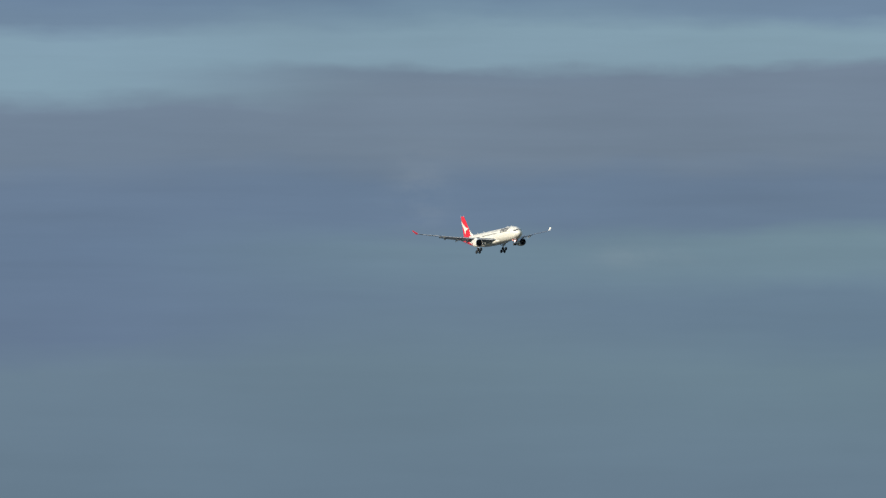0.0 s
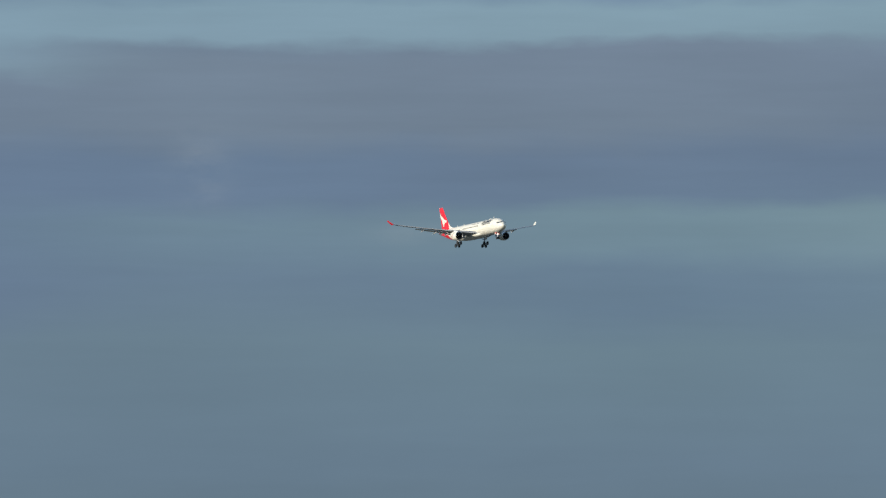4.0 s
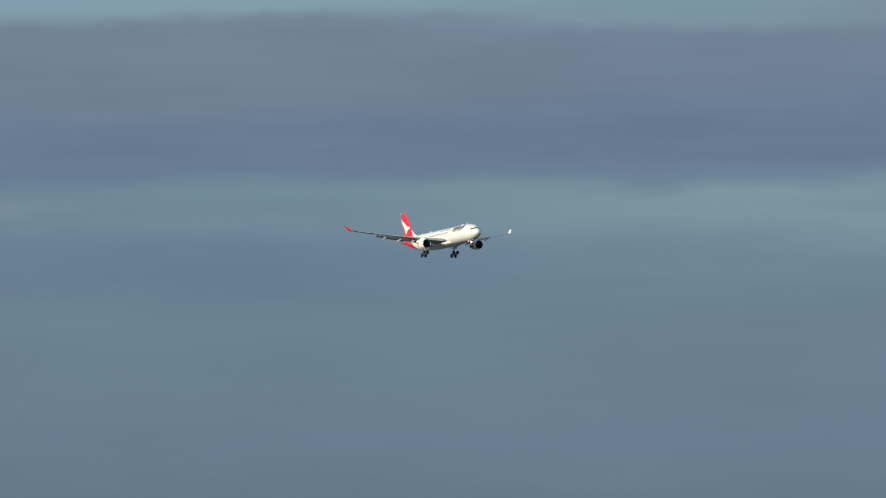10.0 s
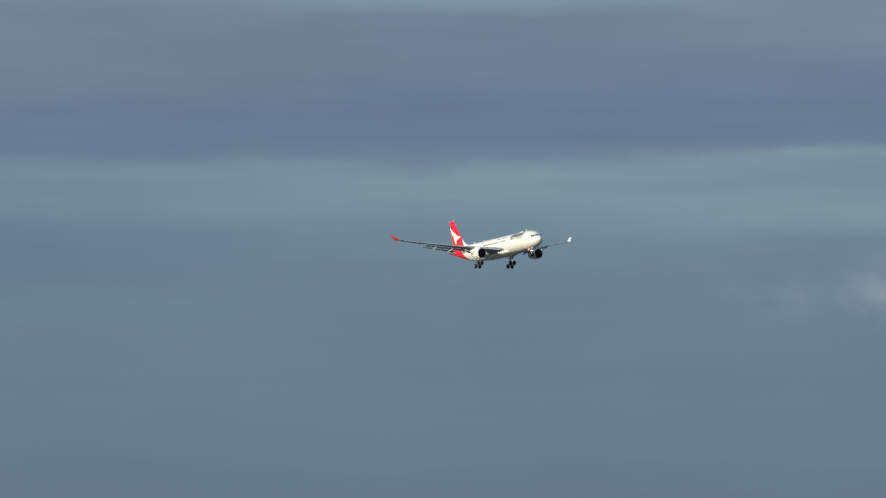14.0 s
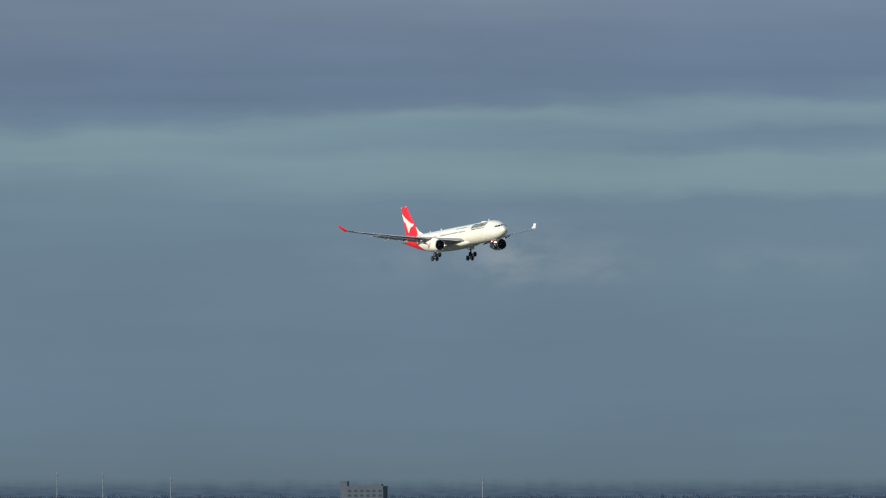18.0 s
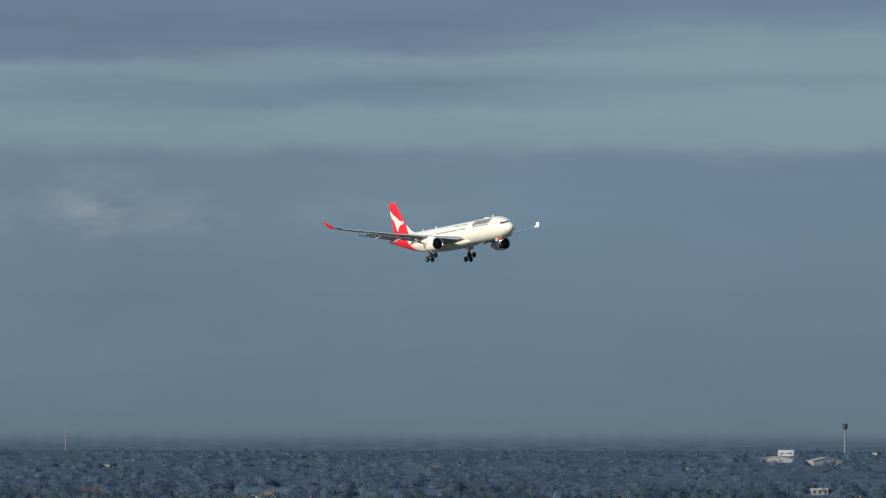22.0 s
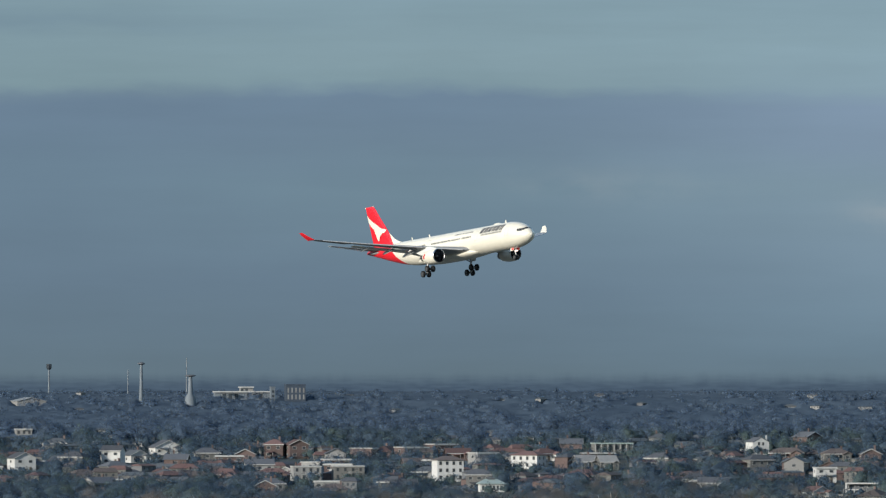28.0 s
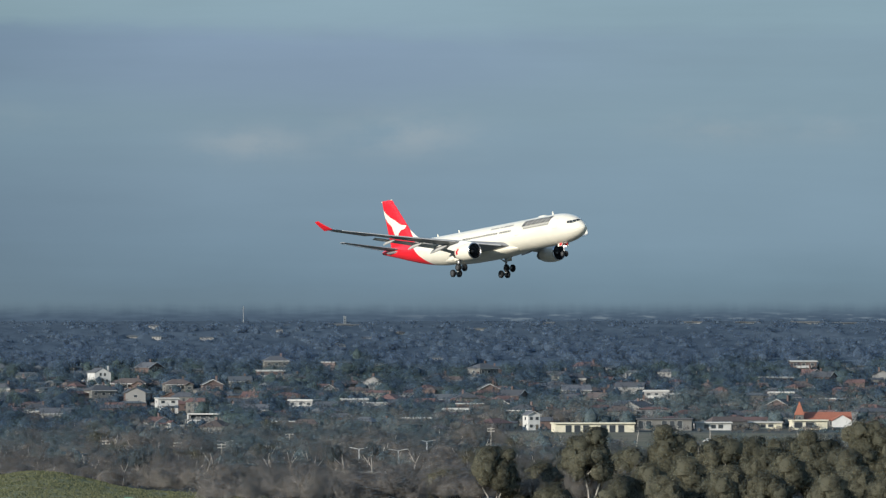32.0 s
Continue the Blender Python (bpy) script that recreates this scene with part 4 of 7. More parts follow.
def house(kind, w, d, storeys, wall, roof, label):
    """A house at the origin, its front to -y; its footing goes 3 m into the slope."""
    ob = tagged(new("house"), label, "house", group="suburban houses")
    h = 2.7 * storeys + 0.3
    bm = bmesh.new()
    rb = bmesh.new()
    if kind == "hip":
        block(bm, -w / 2, w / 2, -d / 2, d / 2, -3, h)
        hip_roof(rb, w, d, h - 0.02, d * 0.27)
    elif kind == "gable_x":
        gable_wall(bm, w, d, h, d * 0.24)
        gable_roof(rb, w, d, h + 0.02, d * 0.24)
    elif kind == "gable_y":
        gable_wall(bm, w, d, h, w * 0.24, "y")
        gable_roof(rb, w, d, h + 0.02, w * 0.24, along="y")
    else:
        block(bm, -w / 2, w / 2, -d / 2, d / 2, -3, h)
        block(rb, -w / 2 - 0.3, w / 2 + 0.3, -d / 2 - 0.5, d / 2 + 0.3, h + 0.003, h + 0.35, 0.05)
    body = part("wall", bm, wall, ob, smooth=False)
    part("roof", rb, roof, ob, smooth=False)
    bm = bmesh.new()
    if kind == "gable_y":
        for q in (-1, 1):
            loft(bm, [[(q * (w / 2 + 0.5), y, h - 0.32), (q * (w / 2 + 0.5), y, h - 0.04), (0, y, h + w * 0.24 + 0.24), (0, y, h + w * 0.24 - 0.04)] for y in (-d / 2 - 0.60, -d / 2 - 0.505)])
    else:
        block(bm, -w / 2 - 0.55, w / 2 + 0.55, -d / 2 - 0.70, -d / 2 - 0.605, h - 0.30, h + 0.02)
    part("fascia_board", bm, trim_white, ob, "white board along the roof edge", smooth=False)
    count = max(2, int(w / 3.2))
    for lvl in range(storeys):
        z = 0.9 + 2.8 * lvl
        spots = [(-w / 2 + w * (i + 0.5) / count, z) for i in range(count) if not (lvl == 0 and i == count // 2)]
        windows(body, ("y", -d / 2, -1), spots, min(1.6, w / count * 0.6), 1.25, panes=False)
        windows(body, ("x", -w / 2, -1), [(0, z)], 1.6, 1.2, panes=False)
    u = -w / 2 + w * (count // 2 + 0.5) / count
    box_part("door", (u - 0.5, u + 0.5, -d / 2 - 0.06, -d / 2 + 0.02, 0, 2.1), timber_dark, body)
    if kind != "flat":
        cx = w * 0.24
        bm = bmesh.new()
        block(bm, cx - 0.35, cx + 0.35, d * 0.12, d * 0.12 + 0.7, h, h + d * 0.27 + 0.9)
        block(bm, cx - 0.43, cx + 0.43, d * 0.12 - 0.08, d * 0.12 + 0.78, h + d * 0.27 + 0.903, h + d * 0.27 + 1.05)
        part("chimney", bm, wall_brick, ob, smooth=False)
    else:
        box_part("balcony", (-w * 0.3, w * 0.3, -d / 2 - 1.6, -d / 2 - 0.003, h - 2.9, h - 2.7), trim_white, ob)
        box_part("balcony_front", (-w * 0.3, w * 0.3, -d / 2 - 1.6, -d / 2 - 1.5, h - 2.697, h - 1.8), trim_white, ob)
    if storeys == 1 or kind == "hip":
        bm = bmesh.new()
        loft(bm, [[(-w * 0.36, -d / 2 - 2.0, 2.25), (w * 0.02, -d / 2 - 2.0, 2.25), (w * 0.02, -d / 2 - 0.01, 2.65), (-w * 0.36, -d / 2 - 0.01, 2.65)],
                  [(-w * 0.36, -d / 2 - 2.0, 2.37), (w * 0.02, -d / 2 - 2.0, 2.37), (w * 0.02, -d / 2 - 0.01, 2.77), (-w * 0.36, -d / 2 - 0.01, 2.77)]])
        porch = part("porch_roof", bm, roof, ob, smooth=False)
        for px in (-w * 0.34, 0):
            box_part("post", (px - 0.08, px + 0.08, -d / 2 - 1.9, -d / 2 - 1.74, -2, 2.30), trim_white, porch)
    if storeys == 1 and kind != "flat":
        ww, hh = w * 0.30, h - 0.25
        bm = bmesh.new()
        gable_wall(bm, ww, 3.0, hh, ww * 0.26, "y")
        wing = part("front_wing", bm, wall, ob, smooth=False)
        wing.location = (w * 0.32, -d / 2 - 1.2, 0)
        bm = bmesh.new()
        gable_roof(bm, ww, 3.4, hh + 0.02, ww * 0.26, 0.35, "y")
        cap = part("wing_roof", bm, roof, ob, smooth=False)
        cap.location = (w * 0.32, -d / 2 - 1.2, 0)
        windows(wing, ("y", -1.5, -1), [(0, 0.9)], ww * 0.5, 1.25, panes=False)
    return ob


def stand(ob, bearing, d, turn=0.0, lift=0.0):
    """Puts a thing on the ground; turn 0 faces it to the camera."""
    p = at(bearing, d)
    ob.matrix_basis = pose(p.x, p.y, p.z + lift, 0, 0, -bearing + turn)
    return ob


HOUSE_KINDS = []
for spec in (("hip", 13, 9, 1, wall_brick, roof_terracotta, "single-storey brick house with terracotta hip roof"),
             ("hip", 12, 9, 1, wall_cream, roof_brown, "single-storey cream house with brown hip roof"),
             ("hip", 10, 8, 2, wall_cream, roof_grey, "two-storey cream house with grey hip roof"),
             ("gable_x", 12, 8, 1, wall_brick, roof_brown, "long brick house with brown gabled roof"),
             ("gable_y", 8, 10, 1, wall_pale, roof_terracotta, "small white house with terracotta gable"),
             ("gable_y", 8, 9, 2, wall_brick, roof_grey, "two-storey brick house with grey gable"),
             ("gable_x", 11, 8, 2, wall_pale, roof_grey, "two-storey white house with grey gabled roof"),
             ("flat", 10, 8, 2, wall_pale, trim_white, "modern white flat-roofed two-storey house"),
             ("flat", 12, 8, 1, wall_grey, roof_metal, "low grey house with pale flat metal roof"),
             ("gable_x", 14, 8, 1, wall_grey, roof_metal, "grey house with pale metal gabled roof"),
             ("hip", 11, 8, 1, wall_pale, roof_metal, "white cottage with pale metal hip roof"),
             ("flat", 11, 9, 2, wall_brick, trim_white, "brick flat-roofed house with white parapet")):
    HOUSE_KINDS.append(house(*spec))

# the models take places in the town themselves; the rest are copies of them
rng = random.Random(11)
TAKEN = []
YARDS = []     # open ground before a house: bearing, distance, half width, depth


LANDMARKS = []


def open_view(bearing, d):
    """True off the lanes before the buildings that stand clear, and on land that a hollow does not hide from the hill."""
    if d < np.interp(bearing, (-13, -12, -11, -10, -9, -7.6, -6.8, -5.9, -5.1, -4.2), (4830, 4720, 4680, 4440, 4350, 4160, 3980, 3850, 3620, 3420)):
        return False
    return not any(abs(bearing - hb) < half and -4 < hd - d < 130 for hb, hd, half in LANDMARKS)


def free(bearing, d, gap):
    p = at(bearing, d)
    return all((p.x - x) ** 2 + (p.y - y) ** 2 > (gap + g) ** 2 for x, y, g in TAKEN)


def take(bearing, d, gap):
    p = at(bearing, d)
    TAKEN.append((p.x, p.y, gap))


# ---- buildings of their own ----
def white_gable_house():
    ob = tagged(new("house"), "tall white gabled house with small dark windows", "house")
    bm = bmesh.new()
    gable_wall(bm, 7.0, 10, 5.0, 1.9, "y")
    body = part("wall", bm, wall_white, ob, smooth=False)
    bm = bmesh.new()
    gable_roof(bm, 7.0, 10, 5.02, 1.9, 0.15, "y")
    part("roof", bm, roof_grey, ob, smooth=False)
    windows(body, ("y", -5, -1), [(-1.8, 1.0), (0.0, 1.0), (1.8, 1.0), (-1.0, 3.7), (0.9, 3.7)], 0.85, 1.3, timber_dark)
    windows(body, ("x", 3.5, 1), [(-3, 1.0), (0, 1.0), (3, 1.0)], 1.0, 1.2)
    box_part("chimney", (2.3, 2.9, -4.4, -3.8, 5.3, 7.9), wall_white, ob)
    box_part("side_wing", (-6.6, -3.503, -3.5, 3.5, -3, 2.1), wall_white, ob)
    return ob


def long_block(w, h, wall, roof, bays, label, category="building", depth=9.0, fascia=0.5, open_front=False):
    """A long low building with a fascia and a row of bays."""
    ob = tagged(new("low_building"), label, category)
    body = box_part("wall", (-w / 2, w / 2, -depth / 2, depth / 2, -3, h - fascia), wall, ob)
    box_part("fascia", (-w / 2 - 0.4, w / 2 + 0.4, -depth / 2 - 0.9, depth / 2 + 0.3, h - fascia + 0.003, h), roof, ob)
    windows(body, ("y", -depth / 2, -1), [(-w / 2 + w * (i + 0.5) / bays, 0.5) for i in range(bays) if (i * 7 + bays) % 4 != 1], w / bays * 0.72, h - fascia - 0.9)
    for i in range(bays + 1 if open_front else 0):
        u = -w / 2 + w * i / bays
        box_part("post", (u - 0.12, u + 0.12, -depth / 2 - 0.85, -depth / 2 - 0.6, -2, h - fascia), trim_white, ob)
    return ob


def apartment(w, storeys, wall, roof, label, hip=True):
    ob = tagged(new("apartment_house"), label, "house")
    h = 2.75 * storeys
    body = box_part("wall", (-w / 2, w / 2, -4.5, 4.5, -3, h), wall, ob)
    bm = bmesh.new()
    if hip:
        hip_roof(bm, w, 9, h + 0.003, 1.7)
    else:
        block(bm, -w / 2 - 0.2, w / 2 + 0.2, -4.7, 4.7, h + 0.003, h + 0.4)
    part("roof", bm, roof, ob, smooth=False)
    cols = max(3, int(w / 2.6))
    for lvl in range(storeys):
        windows(body, ("y", -4.5, -1), [(-w / 2 + w * (i + 0.5) / cols, 0.9 + 2.75 * lvl) for i in range(cols)], 1.05, 1.4, timber_dark)
        windows(body, ("x", w / 2, 1), [(-2, 0.9 + 2.75 * lvl), (2, 0.9 + 2.75 * lvl)], 1.1, 1.4)
    bm = bmesh.new()
    block(bm, -0.9, 0.9, -5.7, -4.503, 2.6, 2.75)
    for i in range(7):
        block(bm, -0.86 + 0.28 * i, -0.80 + 0.28 * i, -5.66, -5.60, 2.753, 3.6)
    part("balcony", bm, trim_white, ob, smooth=False)
    return ob


def pavilion():
    ob = tagged(new("pavilion"), "pale pavilion with grey-green hipped roof and lantern", "house")
    body = box_part("wall", (-4.6, 4.6, -4, 4, -3, 3.0), wall_white, ob)
    bm = bmesh.new()
    hip_roof(bm, 9.2, 8, 3.003, 1.9, 0.7, 0.3)
    part("roof", bm, roof_green, ob, smooth=False)
    bm = bmesh.new()
    block(bm, -1.3, 1.3, -0.8, 0.8, 4.4, 5.2)
    hip_roof(bm, 2.6, 1.6, 5.203, 0.4, 0.2)
    part("lantern", bm, roof_metal, ob, smooth=False)
    windows(body, ("y", -4, -1), [(-3.5 + 1.4 * i, 0.5) for i in range(6)], 1.0, 2.0)
    return ob


def cube_house():
    ob = tagged(new("house"), "modern house with a white open frame front", "house")
    body = box_part("wall", (-5.5, 5.5, -3, 4, -3, 4.3), wall_grey, ob)
    bm = bmesh.new()
    block(bm, -5.8, 6.6, -5.0, 4.2, 4.303, 4.8)
    part("roof", bm, trim_white, ob, smooth=False)
    box_part("frame_post", (-5.8, -5.2, -5.0, -4.5, -3, 4.3), trim_white, ob)
    box_part("frame_post", (-2.6, -2.2, -5.0, -4.6, -3, 2.0), trim_white, ob)
    box_part("frame_beam", (-5.196, -0.5, -5.0, -4.5, 2.003, 2.4), trim_white, ob)
    windows(body, ("y", -3, -1), [(-3.6, 0.4), (-0.5, 0.4), (2.8, 0.4), (-3.6, 2.9), (0.2, 2.9), (3.4, 2.9)], 2.2, 1.2)
    return ob


def church():
    ob = tagged(new("church"), "church with bright orange tiled roofs and a steep spire", "church")
    bm = bmesh.new()
    gable_wall(bm, 20, 9, 2.6, 2.6)
    body = part("wall", bm, wall_cream, ob, smooth=False)
    bm = bmesh.new()
    gable_roof(bm, 20, 9, 2.62, 2.6, 0.5)
    part("roof", bm, roof_orange, ob, smooth=False)
    bm = bmesh.new()
    block(bm, -10.6, -7.6, -6.2, -3.2, -3, 4.4)
    tower = part("tower", bm, wall_cream, ob, smooth=False)
    bm = bmesh.new()
    loft(bm, [[(-10.9, -6.5, 4.403), (-7.3, -6.5, 4.403), (-7.3, -2.9, 4.403), (-10.9, -2.9, 4.403)], [(-9.15, -4.75, 9.4), (-9.05, -4.75, 9.4), (-9.05, -4.65, 9.4), (-9.15, -4.65, 9.4)]])
    part("spire", bm, roof_orange, tower, smooth=False)
    windows(tower, ("y", -6.2, -1), [(-9.1, 2.4)], 1.1, 1.5)
    windows(body, ("y", -4.5, -1), [(-5 + 2.6 * i, 0.4) for i in range(6)], 1.2, 1.7)
    bm = bmesh.new()
    gable_wall(bm, 7, 12, 2.4, 2.0, "y")
    wing = part("transept", bm, wall_white, ob, smooth=False)
    wing.location = (6.5, -3.0, 0)
    bm = bmesh.new()
    gable_roof(bm, 7, 12, 2.42, 2.0, 0.4, "y")
    ob2 = part("transept_roof", bm, roof_orange, ob, smooth=False)
    ob2.location = (6.5, -3.0, 0)
    return ob


def shed(w, h, arch, label):
    """A wide hall with a low arched or ridged metal roof."""
    ob = tagged(new("hall"), label, "hall")
    bm = bmesh.new()
    crest = [(-w / 2 + w * i / 10, h * 0.55 + h * 0.45 * (math.sin(math.pi * i / 10) if arch else 1 - abs(i - 5) / 5)) for i in range(11)]
    loft(bm, [[(-w / 2, y, -3), (w / 2, y, -3)] + [(x, y, z) for x, z in crest[::-1]] for y in (-6, 6)])
    part("wall", bm, wall_pale, ob, smooth=False)
    bm = bmesh.new()
    rings = []
    for y in (-6.4, 6.4):
        top = [(-w / 2 - 0.3 + (w + 0.6) * i / 10, y, h * 0.553 + h * 0.45 * (math.sin(math.pi * i / 10) if arch else 1 - abs(i - 5) / 5)) for i in range(11)]
        rings.append(top + [(x, yy, z + 0.2) for x, yy, z in top[::-1]])
    loft(bm, rings)
    part("roof", bm, roof_pale, ob, smooth=False)
    return ob


def water_tower(h, r, base):
    """A slender tower with a dark saucer top."""
    ob = tagged(new("water_tower"), "slender pale tower with a dark disc on top" if base < 2 else "pale tower on a broad flared foot", "tower")
    bm = bmesh.new()
    k = 16
    prof = [(-4, base), (h * 0.12, base * 0.95), (h * 0.30, base * 0.8), (h * 0.42, r), (h * 0.93, r * 0.7)]
    loft(bm, [[(q * math.cos(2 * math.pi * i / k), q * math.sin(2 * math.pi * i / k), z) for i in range(k)] for z, q in prof])
    part("shaft", bm, hazed_tower, ob)
    bm = bmesh.new()
    loft(bm, [[(q * math.cos(2 * math.pi * i / k), q * math.sin(2 * math.pi * i / k), z) for i in range(k)] for z, q in ((h * 0.93, r * 0.8), (h * 0.955, r * 2.1), (h * 0.975, r * 2.1), (h, r * 0.7))])
    part("disc", bm, roof_grey, ob, "dark disc-shaped top")
    return ob


def office(w, h, d, wall, cols, rows, label, lift_tower=False):
    ob = tagged(new("office_block"), label, "building")
    body = box_part("wall", (-w / 2, w / 2, -d / 2, d / 2, -4, h), wall, ob)
    box_part("parapet", (-w / 2 - 0.1, w / 2 + 0.1, -d / 2 - 0.1, d / 2 + 0.1, h + 0.003, h + 0.4), wall, ob)
    if not lift_tower and cols > 4:
        for i in range(cols):
            for r in range(rows):
                u, z = -w / 2 + w * (i + 0.5) / cols, 1.2 + (h - 1.6) * r / rows
                box_part("window_strip", (u - w / cols * 0.17, u + w / cols * 0.17, -d / 2 - 0.05, -d / 2 + 0.02, z, z + (h - 1.6) / rows * 0.72), wall_pale, body, "pale tall window strip")
        return ob
    windows(body, ("y", -d / 2, -1), [(-w / 2 + w * (i + 0.5) / cols, 0.8 + (h - 1.2) * r / rows) for i in range(cols) for r in range(rows)], w / cols * 0.6, (h - 1.2) / rows * 0.6, wall if lift_tower else hazed_tower)
    if lift_tower:
        box_part("lift_tower", (-w / 2 - 3.6, -w / 2 - 0.403, -2.2, 2.2, -4, h + 2.6), office_blue, ob)
        box_part("roof_house", (w * 0.12, w * 0.42, -2, 2, h + 0.403, h + 1.3), wall, ob)
    return ob


def billboard():
    ob = tagged(new("billboard"), "white billboard on two posts with two dark bars", "sign")
    for x in (-2.4, 2.4):
        box_part("post", (x - 0.15, x + 0.15, 0.05, 0.3, -3, 6.0), hazed_pole, ob)
    panel = box_part("panel", (-3.6, 3.6, -0.1, 0.04, 3.4, 6.2), wall_white, ob)
    box_part("bar", (-2.8, -0.5, -0.13, -0.103, 4.5, 4.9), roof_grey, panel)
    box_part("bar", (0.5, 2.8, -0.13, -0.103, 4.4, 5.0), roof_grey, panel)
    return ob


def control_tower():
    ob = tagged(new("control_tower"), "dark airport control tower with a wider cabin", "tower")
    bm = bmesh.new()
    loft(bm, [[(q * math.cos(math.pi * i / 4), q * math.sin(math.pi * i / 4), z) for i in range(8)] for z, q in ((-4, 0.5), (11.6, 0.4))])
    part("shaft", bm, hazed_tower, ob, smooth=False)
    bm = bmesh.new()
    loft(bm, [[(q * math.cos(math.pi * i / 4), q * math.sin(math.pi * i / 4), z) for i in range(8)] for z, q in ((11.603, 0.9), (12.3, 1.2), (14.0, 1.3), (14.2, 0.9))])
    part("cabin", bm, window_glass, ob, smooth=False)
    return ob


def mast(h, r, label, name="mast"):
    ob = tagged(new(name), label, "mast")
    bm = bmesh.new()
    rod(bm, (0, 0, -3), (0, 0, h), r, r * 0.5, 8)
    part("pole", bm, hazed_pole, ob)
    bm = bmesh.new()
    rod(bm, (-r * 3, 0, h * 0.86), (r * 3, 0, h * 0.86), r * 0.4, None, 6)
    part("arm", bm, hazed_pole, ob)
    return ob


def street_lamp():
    ob = tagged(new("street_lamp"), "grey street lamp with two arms", "street lamp", group="street lamps")
    bm = bmesh.new()
    rod(bm, (0, 0, -1), (0, 0, 7.4), 0.17, 0.12, 8)
    part("pole", bm, lamp_pale, ob)
    for s in (-1, 1):
        bm = bmesh.new()
        rod(bm, (0, 0, 7.3), (s * 2.3, 0, 7.75), 0.09, 0.07, 6)
        arm = part("arm", bm, lamp_pale, ob)
        box_part("lamp_head", (s * 2.6 - 0.35, s * 2.6 + 0.35, -0.14, 0.14, 7.68, 7.84), trim_white, arm)
    return ob


def power_pole():
    ob = tagged(new("power_pole"), "weathered timber power pole with cross-arms", "power pole", group="power poles")
    bm = bmesh.new()
    rod(bm, (0, 0, -1), (0, 0, 8.6), 0.17, 0.12, 8)
    part("pole", bm, pole_timber, ob)
    for z in (8.2, 7.3):
        arm = box_part("cross_arm", (-1.3, 1.3, -0.07, 0.07, z - 0.08, z + 0.08), pole_timber, ob)
        for x in (-1.15, -0.5, 0.5, 1.15):
            box_part("insulator", (x - 0.05, x + 0.05, -0.05, 0.05, z + 0.083, z + 0.3), trim_white, arm)
    return ob


CAR_PAINTS = [plain("white_car_paint", (0.7, 0.7, 0.7), 0.3, spec=0.6), plain("silver_car_paint", (0.4, 0.41, 0.42), 0.3, 0.4), plain("dark_car_paint", (0.04, 0.045, 0.06), 0.3)]


def car(paint, label):
    ob = tagged(new("car"), label, "car", group="parked cars")
    bm = bmesh.new()
    prof = [(-2.2, 0.35), (2.2, 0.35), (2.25, 0.75), (1.3, 0.95), (0.6, 1.45), (-1.2, 1.48), (-1.9, 1.0), (-2.25, 0.9)]
    loft(bm, [[(x * (0.97 if s in (-0.88, 0.88) else 1), s, z) for x, z in prof] for s in (-0.88, -0.8, 0.8, 0.88)])
    part("body", bm, paint, ob, smooth=False)
    for s in (-0.885, 0.885):
        bm = bmesh.new()
        slab(bm, [(1.1, s, 0.98), (0.55, s, 1.38), (-1.15, s, 1.40), (-1.7, s, 1.0)], (0, 0.02, 0))
        part("side_window", bm, window_glass, ob, smooth=False)
        for x in (-1.4, 1.4):
            bm = bmesh.new()
            rod(bm, (x, s * 0.8, 0.32), (x, s * 1.03, 0.32), 0.32, None, 12)
            part("wheel", bm, rubber, ob)
    return ob


def yard(bearing, d, half, depth):
    YARDS.append((bearing, d, math.degrees(half / d), depth))


def place(ob, bearing, d, turn=0.0, gap=8.0, lift=0.0):
    take(bearing, d, gap)
    LANDMARKS.append((bearing, d, math.degrees((gap * 0.8 + 5) / d)))
    yard(bearing, d, gap * 0.85 + (3.5 if d < 4600 else 0), 300 if d < 4600 else 70)
    return stand(ob, bearing, d, turn, lift)


place(white_gable_house(), -1.787, 4393, 18, 7)
place(long_block(16, 3.6, wall_cream, roof_green, 6, "long school block with a grey-green roof edge", open_front=True), -2.58, 4421, 10, 10)
place(long_block(13, 3.2, wall_brick, trim_white, 5, "brick wing with a white roof edge"), -2.66, 4330, 8, 8)
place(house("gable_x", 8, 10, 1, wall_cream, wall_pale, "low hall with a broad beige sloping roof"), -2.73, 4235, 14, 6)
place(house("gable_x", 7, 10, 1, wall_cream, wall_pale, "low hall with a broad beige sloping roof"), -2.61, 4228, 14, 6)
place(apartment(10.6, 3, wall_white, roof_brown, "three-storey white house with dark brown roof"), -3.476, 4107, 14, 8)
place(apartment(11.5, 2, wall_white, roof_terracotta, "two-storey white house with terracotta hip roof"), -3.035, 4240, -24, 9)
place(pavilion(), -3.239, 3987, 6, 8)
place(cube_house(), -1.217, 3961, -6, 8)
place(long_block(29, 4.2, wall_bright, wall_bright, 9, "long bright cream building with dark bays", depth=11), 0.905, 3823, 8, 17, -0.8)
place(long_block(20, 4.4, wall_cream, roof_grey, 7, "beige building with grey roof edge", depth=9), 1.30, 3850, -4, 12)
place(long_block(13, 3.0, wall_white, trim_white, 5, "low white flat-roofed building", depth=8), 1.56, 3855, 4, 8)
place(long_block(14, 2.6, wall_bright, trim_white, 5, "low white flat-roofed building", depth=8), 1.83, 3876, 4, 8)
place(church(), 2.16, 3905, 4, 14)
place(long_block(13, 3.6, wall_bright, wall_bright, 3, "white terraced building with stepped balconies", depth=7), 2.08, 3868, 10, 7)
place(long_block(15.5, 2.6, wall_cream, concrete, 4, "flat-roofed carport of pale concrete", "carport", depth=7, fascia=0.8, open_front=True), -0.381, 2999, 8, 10)
